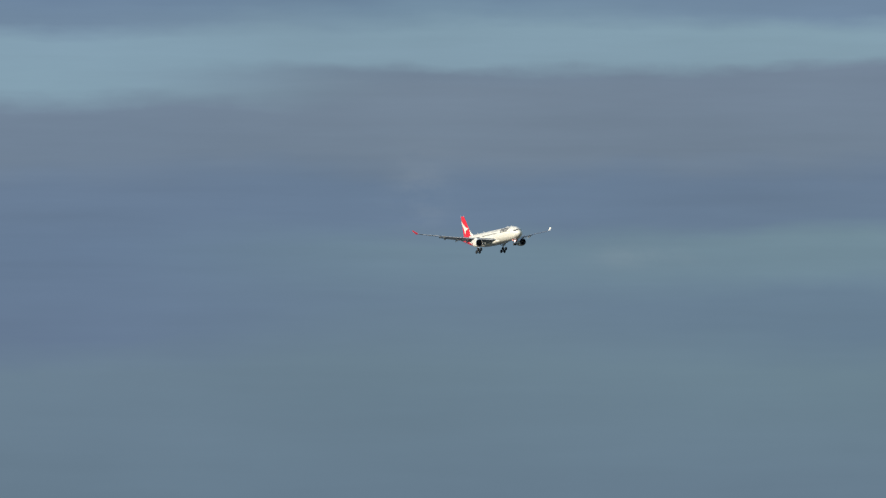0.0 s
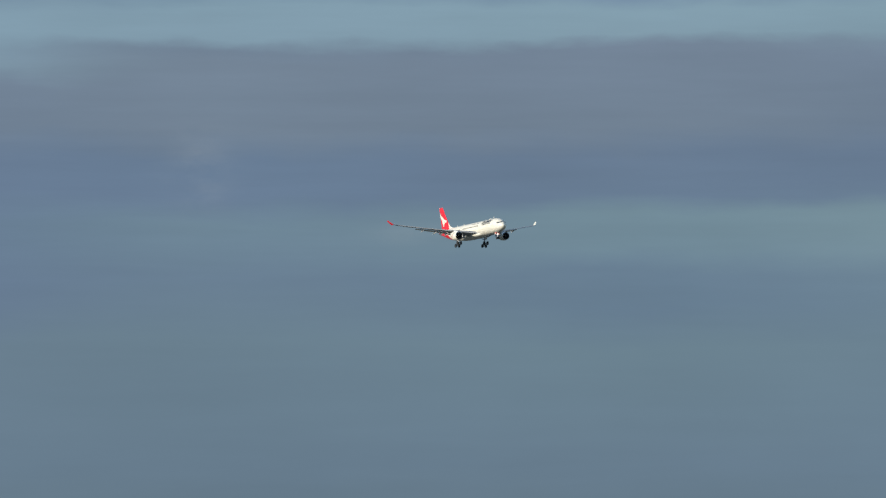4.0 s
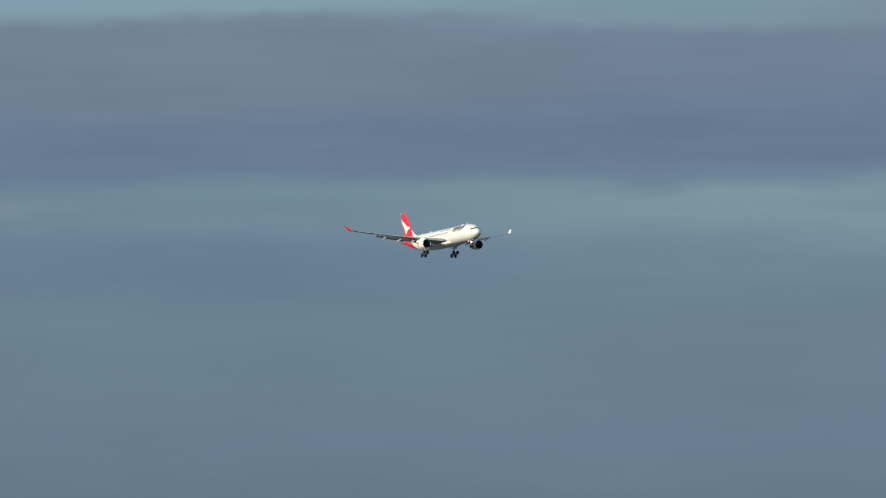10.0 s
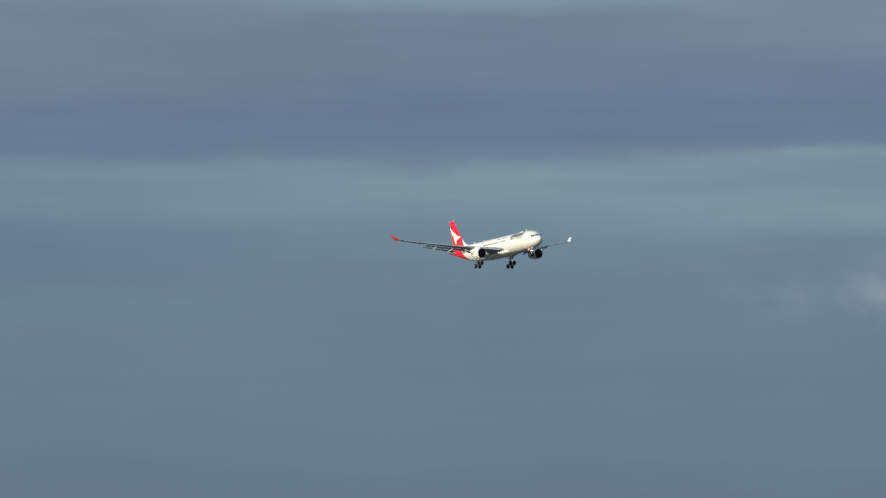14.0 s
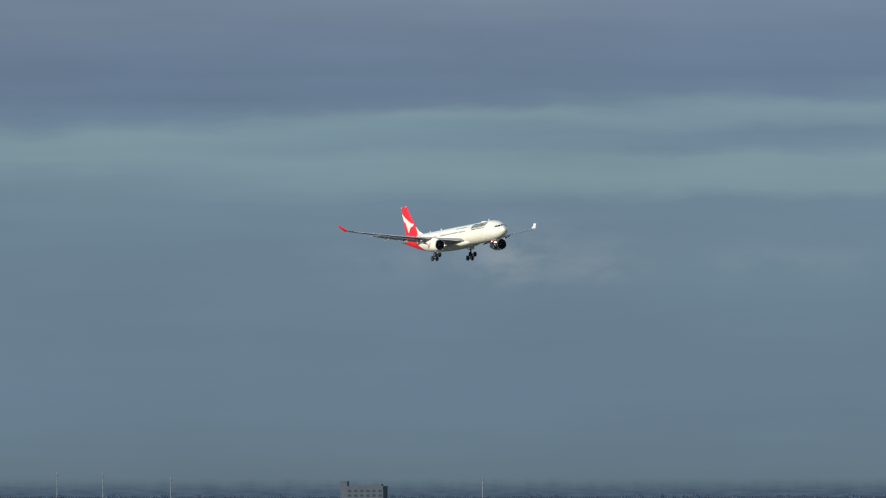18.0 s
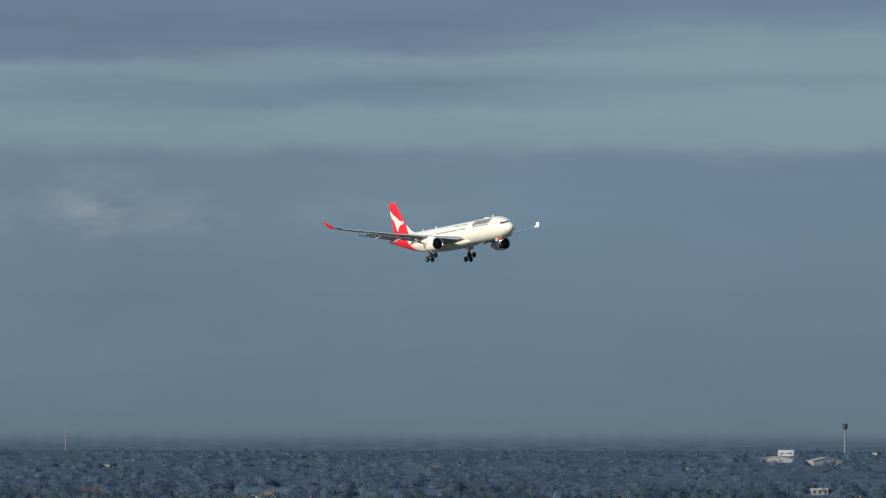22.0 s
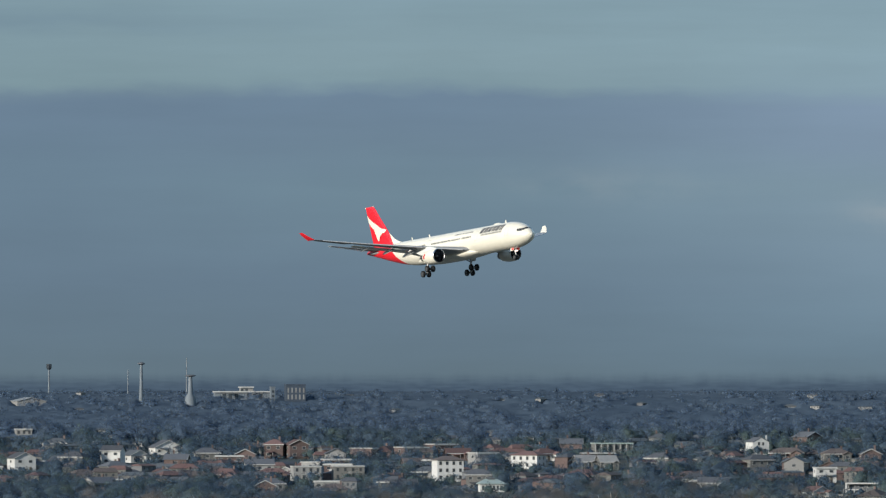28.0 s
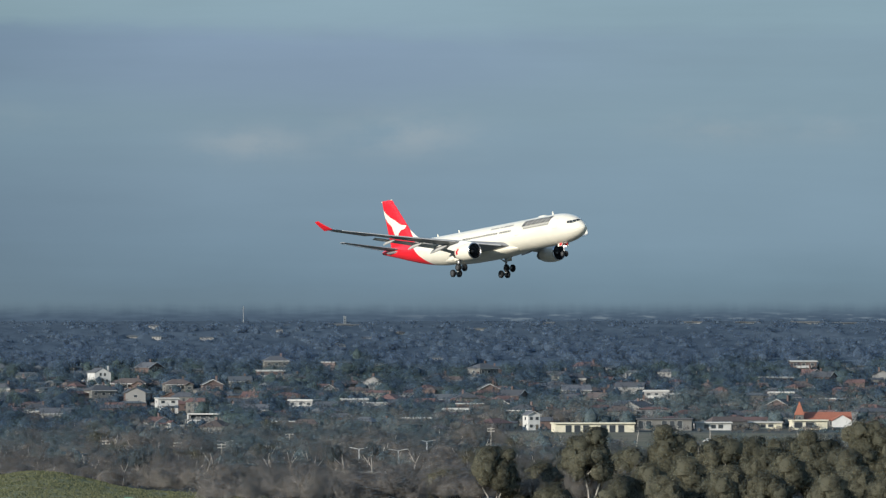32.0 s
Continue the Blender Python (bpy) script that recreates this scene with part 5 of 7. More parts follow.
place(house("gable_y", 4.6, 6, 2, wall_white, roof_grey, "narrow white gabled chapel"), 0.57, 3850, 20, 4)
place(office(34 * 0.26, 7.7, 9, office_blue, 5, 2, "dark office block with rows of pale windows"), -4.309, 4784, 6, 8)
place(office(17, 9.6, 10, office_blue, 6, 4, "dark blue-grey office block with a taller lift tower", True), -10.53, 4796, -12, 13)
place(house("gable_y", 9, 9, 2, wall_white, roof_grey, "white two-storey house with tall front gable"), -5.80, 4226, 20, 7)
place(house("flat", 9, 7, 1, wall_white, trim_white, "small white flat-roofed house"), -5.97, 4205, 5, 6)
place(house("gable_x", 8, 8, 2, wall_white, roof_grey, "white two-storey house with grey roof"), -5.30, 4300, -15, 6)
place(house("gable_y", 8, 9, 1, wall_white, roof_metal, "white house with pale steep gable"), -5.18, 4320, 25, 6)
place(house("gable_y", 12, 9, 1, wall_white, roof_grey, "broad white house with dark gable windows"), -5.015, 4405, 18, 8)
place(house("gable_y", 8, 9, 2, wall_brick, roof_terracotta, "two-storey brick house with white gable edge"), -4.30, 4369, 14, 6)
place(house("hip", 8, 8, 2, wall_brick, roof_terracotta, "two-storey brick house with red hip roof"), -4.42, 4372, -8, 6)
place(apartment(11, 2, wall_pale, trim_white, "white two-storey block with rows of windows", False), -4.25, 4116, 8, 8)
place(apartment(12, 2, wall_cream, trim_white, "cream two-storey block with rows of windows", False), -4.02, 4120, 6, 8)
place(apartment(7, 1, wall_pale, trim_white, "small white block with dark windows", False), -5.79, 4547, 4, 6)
place(house("hip", 10, 8, 1, wall_white, roof_terracotta, "white cottage with red hip roof"), -2.95, 4330, 30, 6)
place(house("gable_x", 10, 8, 1, wall_brick, roof_terracotta, "brick cottage with red tiled roof"), -3.42, 4340, 10, 6)
place(house("gable_y", 7, 8, 1, wall_white, roof_terracotta, "white cottage with red tiled gable"), -1.47, 3890, 35, 5)
place(house("flat", 8, 7, 2, wall_white, trim_white, "white two-storey flat-roofed house"), -1.42, 4090, 10, 6)
place(house("hip", 14, 8, 1, wall_brick, roof_brown, "long brick house with brown hip roof"), -1.62, 4330, -10, 8)
place(house("hip", 11, 8, 1, wall_cream, roof_brown, "cream house with brown hip roof"), -1.36, 4320, 12, 7)
place(house("gable_x", 9, 8, 1, wall_cream, roof_metal, "cream house with pale metal roof"), -1.02, 4350, 5, 6)
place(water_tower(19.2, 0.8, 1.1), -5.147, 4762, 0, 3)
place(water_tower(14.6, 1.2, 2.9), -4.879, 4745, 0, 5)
place(office(2.0, 7.4, 3, hazed_tower, 1, 3, "narrow white lift tower"), -4.432, 4762, 10, 3)
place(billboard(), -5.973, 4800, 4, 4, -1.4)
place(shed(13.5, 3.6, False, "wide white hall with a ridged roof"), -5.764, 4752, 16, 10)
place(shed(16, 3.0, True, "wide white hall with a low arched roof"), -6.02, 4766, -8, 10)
place(long_block(25, 4.4, hazed_tower, wall_white, 9, "long low terminal building with a pale roof edge", depth=9, fascia=0.6), -4.60, 4800, 5, 14)
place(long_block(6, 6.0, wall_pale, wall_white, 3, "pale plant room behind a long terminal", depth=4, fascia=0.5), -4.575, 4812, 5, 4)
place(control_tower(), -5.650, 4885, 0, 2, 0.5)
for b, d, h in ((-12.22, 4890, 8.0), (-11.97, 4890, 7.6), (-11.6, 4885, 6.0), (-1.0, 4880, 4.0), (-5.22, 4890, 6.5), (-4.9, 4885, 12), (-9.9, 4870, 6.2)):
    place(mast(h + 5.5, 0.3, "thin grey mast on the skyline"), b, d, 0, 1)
for b, d, w in ((2.09, 4868, 13), (2.30, 4864, 18), (2.07, 4890, 14), (0.27, 4790, 9), (-0.47, 4846, 8), (-0.43, 4835, 10), (1.75, 4872, 11), (1.45, 4880, 8), (0.65, 4866, 7)):
    place(long_block(w, 1.7, wall_white, roof_metal, 4, "long low pale shed near the skyline", "shed", depth=5, fascia=0.4), b, d, 3, 5)
place(office(1.3, 4.6, 1.6, hazed_tower, 1, 3, "narrow white tower near the skyline"), -0.447, 4850, 0, 2)
place(long_block(9, 6.0, timber_dark, concrete, 6, "brown ribbed shed with a pale roof edge", "shed", depth=8), -3.2, 2944, 12, 6)
lamp = street_lamp()
place(lamp, -0.156, 3168, 10, 1)
for b, d, r in ((-0.37, 3185, -20), (0.0, 3330, 15), (-3.0, 3150, 5), (-1.1, 3330, 30)):
    take(b, d, 1)
    yard(b, d, 3.5, 170)
    p = at(b, d)
    copy_thing(lamp, pose(p.x, p.y, p.z, 0, 0, r))
pole = power_pole()
place(pole, -2.85, 3010, 8, 1)
for b, d, r in ((-1.12, 3200, 12), (-1.36, 3240, 4), (-3.42, 3050, -10), (-2.45, 3260, 20), (-3.25, 3080, 0), (-0.75, 3420, 15), (0.35, 3560, 10), (-1.75, 3300, 10), (-4.1, 3190, 0), (-4.4, 3230, 10), (-4.6, 3220, 5)):
    take(b, d, 1)
    yard(b, d, 2.5, 170)
    p = at(b, d)
    copy_thing(pole, pose(p.x, p.y, p.z, 0, 0, r))



def utility_box():
    ob = tagged(new("utility_box"), "green metal utility box at the foot of the knoll", "utility box")
    box_part("body", (-0.9, 0.9, -0.4, 0.4, -1.0, 1.2), box_green, ob, bevel=0.03)
    box_part("lid", (-0.97, 0.97, -0.47, 0.47, 1.203, 1.3), box_green, ob)
    box_part("door", (-0.7, 0.7, -0.43, -0.403, 0.1, 1.0), box_green, ob)
    return ob


def marker_post():
    ob = tagged(new("marker_post"), "short white marker post with a dark band", "post", group="marker posts")
    bm = bmesh.new()
    block(bm, -0.22, 0.22, -0.12, 0.12, -0.8, 1.5, 0.03)
    post = part("post", bm, wall_white, ob, smooth=False)
    box_part("band", (-0.225, 0.225, -0.13, -0.123, 1.0, 1.25), roof_grey, post)
    return ob


box_green = plain("green_box_paint", (0.10, 0.22, 0.15), 0.5)
place(utility_box(), -1.626, 2570, 8, 1)
marker = marker_post()
place(marker, -0.838, 2570, 0, 1)
for b, d in ((-0.30, 2600), (-1.20, 2600)):
    p = at(b, d)
    copy_thing(marker, pose(p.x, p.y, p.z, 0, 0, 5))

# houses drawn at random over the built-up slope
STREETS = []
tries = 0
while len(STREETS) < 215 and tries < 6000:
    tries += 1
    b = rng.uniform(-13.5, 3.6)
    d = rng.triangular(3620, 4530, 4200)
    if d < 3900 and not (-4.5 < b < 3.6):
        continue
    if d < 3700 and rng.random() < 0.5:
        continue
    if not free(b, d, 9) or not open_view(b, d) or (0.2 < b < 2.7 and d < 3835):
        continue
    STREETS.append((b, d))
    take(b, d, 7.5)
    yard(b, d, rng.uniform(1, 4), rng.uniform(5, 30))
for i, (b, d) in enumerate(STREETS):
    model = HOUSE_KINDS[i % len(HOUSE_KINDS)] if i < len(HOUSE_KINDS) else rng.choice(HOUSE_KINDS)
    p = at(b, d)
    m = pose(p.x, p.y, p.z, 0, 0, -b + rng.choice((0, 0, 35, 70, -20, 90)) + rng.uniform(-12, 12))
    if i < len(HOUSE_KINDS):
        model.matrix_basis = m
    else:
        copy_thing(model, m)


def distant_houses():
    """The many small houses of the farther streets, too many to count: one joined object of walls, roofs and panes."""
    r = random.Random(23)
    verts, faces, slots = [], [], []

    def quad(pts, slot):
        k = len(verts)
        verts.extend(pts)
        faces.append(tuple(range(k, k + len(pts))))
        slots.append(slot)
    done, goes = 0, 0
    while done < 1150 and goes < 14000:
        goes += 1
        b = r.uniform(-14.5, 5.5)
        d = (r.triangular(3580 if -0.9 < b < 3 else 3850, 4590, 4180) if r.random() < 0.97 else r.uniform(4600, 4880))
        if d < 4150 and b < -6 or d > 4770 and b > -0.3 or not free(b, d, 3.2) or not open_view(b, d) or (0.2 < b < 2.7 and d < 3835):
            continue
        take(b, d, 3.6)
        yard(b, d, r.uniform(1, 3.5), r.uniform(4, 26))
        done += 1
        p = at(b, d)
        small = float(np.interp(d, (3900, 4380, 4500, 4900), (1.0, 0.8, 0.55, 0.4)))
        w, q = r.uniform(7, 15) * small / 2, r.uniform(6, 8) * small / 2
        h = (2.8 if r.random() < 0.75 else 5.2) * small
        rise = r.uniform(0.8, 2.0) * small
        turn = radians(-b + r.choice((0, 0, 30, -25, 60)) + r.uniform(-10, 10))
        cs_, sn = math.cos(turn), math.sin(turn)
        g = lambda x, y, z: (p.x + x * cs_ - y * sn, p.y + x * sn + y * cs_, p.z + z)
        wall = r.choice((0, 1, 1, 2, 2, 3))
        roof = r.choice((4, 4, 5, 5, 6, 7))
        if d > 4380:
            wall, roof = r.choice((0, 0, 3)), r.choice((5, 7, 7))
        for (x0, y0), (x1, y1) in (((-w, -q), (w, -q)), ((w, -q), (w, q)), ((w, q), (-w, q)), ((-w, q), (-w, -q))):
            quad([g(x0, y0, -2), g(x1, y1, -2), g(x1, y1, h), g(x0, y0, h)], wall)
        o, e = 0.35, w * r.uniform(0.25, 0.9)
        top = h + rise
        quad([g(-w - o, -q - o, h), g(w + o, -q - o, h), g(e, 0, top), g(-e, 0, top)], roof)
        quad([g(w + o, q + o, h), g(-w - o, q + o, h), g(-e, 0, top), g(e, 0, top)], roof)
        quad([g(w + o, -q - o, h), g(w + o, q + o, h), g(e, 0, top)], roof)
        quad([g(-w - o, q + o, h), g(-w - o, -q - o, h), g(-e, 0, top)], roof)
        quad([g(-w - o, -q - o, h - 0.02), g(-w - o, q + o, h - 0.02), g(w + o, q + o, h - 0.02), g(w + o, -q - o, h - 0.02)], 0)
        for lvl in range(1 if h < 4 * small else 2):
            for i in range(3):
                u = -w * 0.62 + w * 0.62 * i
                z = (0.8 + 2.6 * lvl) * small
                quad([g(u - 0.45 * small, -q - 0.03, z), g(u + 0.45 * small, -q - 0.03, z), g(u + 0.45 * small, -q - 0.03, z + 1.2 * small), g(u - 0.45 * small, -q - 0.03, z + 1.2 * small)], 8)
    mesh = bpy.data.meshes.new("distant_houses")
    mesh.from_pydata(verts, [], faces)
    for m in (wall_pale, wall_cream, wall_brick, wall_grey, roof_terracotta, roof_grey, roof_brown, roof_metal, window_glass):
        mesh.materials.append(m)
    mesh.polygons.foreach_set("material_index", slots)
    tagged(new("distant_houses", mesh), "many small pale houses with red and grey roofs among trees", "houses", kind="stuff")


def garden_shed(wall, roof, label):
    ob = tagged(new("garden_shed"), label, "shed", group="garden sheds")
    bm = bmesh.new()
    gable_wall(bm, 3.6, 2.8, 2.1, 0.6)
    body = part("wall", bm, wall, ob, smooth=False)
    bm = bmesh.new()
    gable_roof(bm, 3.6, 2.8, 2.12, 0.6, 0.25)
    part("roof", bm, roof, ob, smooth=False)
    box_part("door", (-0.5, 0.5, -1.45, -1.39, 0, 1.9), timber_dark, body)
    return ob


def garden_fence():
    """Palings on two rails between posts."""
    ob = tagged(new("fence"), "pale timber paling fence between gardens", "fence", group="garden fences")
    for z in (0.5, 1.3):
        box_part("rail", (-5, 5, 0.003, 0.06, z, z + 0.1), pole_timber, ob)
    for i in range(5):
        box_part("post", (-5 + 2.5 * i - 0.06, -5 + 2.5 * i + 0.06, 0.063, 0.18, -1.0, 1.7), pole_timber, ob)
    bm = bmesh.new()
    for i in range(40):
        block(bm, -4.98 + 0.25 * i, -4.78 + 0.25 * i, -0.03, 0, -0.6, 1.65 + 0.05 * (i % 3))
    part("paling_panel", bm, concrete, ob, smooth=False)
    return ob


sheds = [garden_shed(wall_white, roof_metal, "small white garden shed with metal roof"), garden_shed(wall_cream, roof_terracotta, "small cream outbuilding with red roof"),
         garden_shed(wall_bright, roof_grey, "small cream garden shed with grey roof"), garden_fence()]
placed = 0
for _ in range(1500):
    if placed == 110:
        break
    b, d = rng.uniform(-6.5, 3.2), rng.triangular(3560, 4400, 3950)
    if not free(b, d, 2) or not open_view(b, d) or (0.2 < b < 2.7 and d < 3835):
        continue
    take(b, d, 2.5)
    yard(b, d, rng.uniform(1.5, 3.5), rng.uniform(20, 110))
    p = at(b, d)
    m = pose(p.x, p.y, p.z, 0, 0, -b + rng.uniform(-40, 40))
    if placed < 4:
        sheds[placed].matrix_basis = m
    else:
        copy_thing(sheds[placed % 4], m)
    placed += 1
distant_houses()
WHITE_CARS = [(-2.84, 2935, 80), (0.0, 2990, 70), (-2.775, 3120, 90)]
cars = [car(p_, l_) for p_, l_ in zip(CAR_PAINTS, ("white car parked among the houses", "silver car parked among the houses", "dark car parked among the houses"))]
for i in range(24):
    b, d = rng.uniform(-4, 2.5), rng.uniform(3450, 3950)
    if i >= 21:
        b, d, turn = WHITE_CARS[i - 21]
        take(b, d, 3)
        yard(b, d, 4, 120)
        p = at(b, d)
        copy_thing(cars[0], pose(p.x, p.y, p.z, 0, 0, turn))
        continue
    if not free(b, d, 3):
        continue
    p = at(b, d)
    m = pose(p.x, p.y, p.z, 0, 0, rng.uniform(0, 360))
    take(b, d, 2)
    if i < 3:
        cars[i].matrix_basis = m
    else:
        copy_thing(cars[i % 3], m)


# ---- trees ----
def leaf_material(name, dark, light, sheer=0.5, vary=0.45, gaps=0.0, grain=1.5, other=None):
    """Leaves or twigs that let some light through; gaps: how much of a spray is air between them; other: the tone of some of the trees."""
    n = Nodes(name)
    isl = n.add("NewGeometry").outputs["Random Per Island"]
    tone = n.math("ADD", n.math("MULTIPLY", n.noise(n.coords(), 0.10, 1), 0.85), n.math("MULTIPLY", n.noise(n.coords(), 0.8, 3), 0.15))
    v = n.math("ADD", n.math("MULTIPLY", isl, vary), n.math("MULTIPLY", tone, 1 - vary))
    col = n.ramp(v, [(0.30, dark + (1,)), (0.70, light + (1,))])
    if other:
        col = n.mix(n.step(n.noise(n.coords(), 0.065, 1), 0.52, 0.60), col, other + (1,))
    n.surface(col, 0.75, spec=0.25)
    through_leaf = n.add("BsdfTranslucent")
    n.tree.links.new(n.bsdf.inputs["Base Color"].links[0].from_socket, through_leaf.inputs[0])
    both = n.add("MixShader", sheer, n.bsdf.outputs[0], through_leaf.outputs[0])
    if gaps:
        spray = n.noise(n.coords(), grain, 2)
        cover = n.math("MULTIPLY", n.step(spray, 0.12 + 0.4 * gaps, 0.52 + 0.4 * gaps), 0.54)
        both = n.add("MixShader", cover, n.add("BsdfTransparent").outputs[0], both.outputs[0])
    n.tree.links.new(both.outputs[0], n.out.inputs[0])
    return n.mat


GUM_TONES = (0.092, 0.095, 0.072), (0.146, 0.140, 0.100)
TWIG_TONES = (0.146, 0.140, 0.136), (0.226, 0.208, 0.190)
# leaf tones turn bluer with distance: haze mixed into the base colours
FAR_HAZE_TONES = (0.090, 0.134, 0.202), (0.122, 0.172, 0.240)
GARDEN_HAZE_TONES = (0.058, 0.094, 0.138), (0.094, 0.138, 0.184)
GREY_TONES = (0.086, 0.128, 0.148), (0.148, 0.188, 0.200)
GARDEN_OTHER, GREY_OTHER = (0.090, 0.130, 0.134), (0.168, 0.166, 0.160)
gum_leaf = leaf_material("gum_leaves", *GUM_TONES, 0.5, 0.1, 0.3, 2.2)
gum_inner = leaf_material("inner_gum_leaves", *GUM_TONES, 0.5, 0.2)
dark_leaf = leaf_material("dark_leaves", (0.078, 0.106, 0.124), (0.116, 0.142, 0.154), 0.5, 0.12, 0.36, 1.8)
brown_twig = leaf_material("bare_twigs", *TWIG_TONES, 0.5, 0.12, 0.55, 2.4)
brown_inner = leaf_material("inner_bare_twigs", *TWIG_TONES, 0.5, 0.12, 0.25, 2.4)
far_haze_leaf = leaf_material("hazed_far_woodland_leaves", *FAR_HAZE_TONES, 0.5, 0.04, 0.46, 1.3)
far_haze_inner = leaf_material("hazed_inner_far_woodland_leaves", *FAR_HAZE_TONES, 0.5, 0.06)
garden_leaf = leaf_material("hazed_garden_tree_leaves", *GARDEN_HAZE_TONES, 0.5, 0.08, 0.36, 1.5, GARDEN_OTHER)
garden_inner = leaf_material("hazed_inner_garden_tree_leaves", *GARDEN_HAZE_TONES, 0.5, 0.08, other=GARDEN_OTHER)
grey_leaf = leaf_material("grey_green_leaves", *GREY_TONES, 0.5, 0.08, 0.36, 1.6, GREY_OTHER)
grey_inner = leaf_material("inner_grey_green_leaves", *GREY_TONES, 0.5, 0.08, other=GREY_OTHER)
# the canopy's blue is a haze tint, put into its base colour
n = Nodes("hazed_canopy_leaves")
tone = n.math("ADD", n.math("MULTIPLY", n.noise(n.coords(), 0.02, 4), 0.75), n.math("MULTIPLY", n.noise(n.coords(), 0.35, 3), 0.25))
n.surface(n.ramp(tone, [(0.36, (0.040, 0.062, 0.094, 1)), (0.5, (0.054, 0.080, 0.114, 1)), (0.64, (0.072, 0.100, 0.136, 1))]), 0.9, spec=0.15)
canopy_haze_leaf = n.mat
bark_pale = plain("pale_gum_bark", (0.40, 0.37, 0.33), 0.85, grain=2.0, spread=0.35)
bark_dark = plain("dark_bark", (0.10, 0.085, 0.07), 0.9, grain=2.0, spread=0.3)
nr = np.random.RandomState(5)


def leaf_tris(centres, sizes, outs, slim=1.0):
    """Ragged three-cornered leaf clumps that face roughly outwards."""
    k = len(centres)
    nrm = outs + nr.normal(0, 0.45, (k, 3))
    nrm /= np.linalg.norm(nrm, axis=1)[:, None] + 1e-9
    ref = nr.normal(0, 1, (k, 3))
    u = np.cross(nrm, ref)
    u /= np.linalg.norm(u, axis=1)[:, None] + 1e-9
    v = np.cross(nrm, u)
    pts = np.empty((k, 3, 3))
    for c, (su, sv) in enumerate(((-1.1 * slim, -0.7 / slim), (1.1 * slim, -0.7 / slim), (0, 1.3 / slim))):
        j = nr.uniform(0.6, 1.3, (k, 2))
        pts[:, c] = centres + u * (su * sizes * j[:, 0])[:, None] + v * (sv * sizes * j[:, 1])[:, None] + nrm * (nr.uniform(-0.25, 0.25, k) * sizes)[:, None]
    return pts.reshape(-1, 3)


def tris_mesh(name, pts, material, normals=None, inner=None, outer=0):
    """One mesh of loose triangles; past the first ones (outer) they take the inner material."""
    mesh = bpy.data.meshes.new(name)
    k = len(pts) // 3
    mesh.vertices.add(3 * k)
    mesh.vertices.foreach_set("co", pts.astype(np.float32).ravel())
    mesh.loops.add(3 * k)
    mesh.loops.foreach_set("vertex_index", np.arange(3 * k, dtype=np.int32))
    mesh.polygons.add(k)
    mesh.polygons.foreach_set("loop_start", np.arange(0, 3 * k, 3, dtype=np.int32))
    mesh.materials.append(material)
    if inner:
        mesh.materials.append(inner)
        mesh.polygons.foreach_set("material_index", (np.arange(k) >= outer).astype(np.int32))
    mesh.update(calc_edges=True)
    if normals is not None:
        # the clumps take the light as the crown does that they belong to
        mesh.polygons.foreach_set("use_smooth", np.ones(k, dtype=bool))
        soft = mesh.attributes.new("custom_normal", "FLOAT_VECTOR", "POINT")
        soft.data.foreach_set("vector", (normals if len(normals) == 3 * k else np.repeat(normals, 3, axis=0)).astype(np.float32).ravel())
    return mesh


def lumps(way, turn):
    """How far an uneven crown reaches in a direction: a few lobes, with smaller knobs on them."""
    return (1 + 0.34 * np.sin(way[..., 0] * 3.6 + turn[0]) * np.cos(way[..., 1] * 3.2 + turn[1]) + 0.20 * np.sin(way[..., 2] * 5 + way[..., 0] * 6 + turn[2])
            + 0.17 * np.sin(way[..., 0] * 13 + turn[1]) * np.sin(way[..., 2] * 11 + way[..., 1] * 12 + turn[0]))


bm = bmesh.new()
bmesh.ops.create_icosphere(bm, subdivisions=2, radius=1)
BALL = np.array([[v.co[:] for v in f.verts] for f in bm.faces])
bm.free()


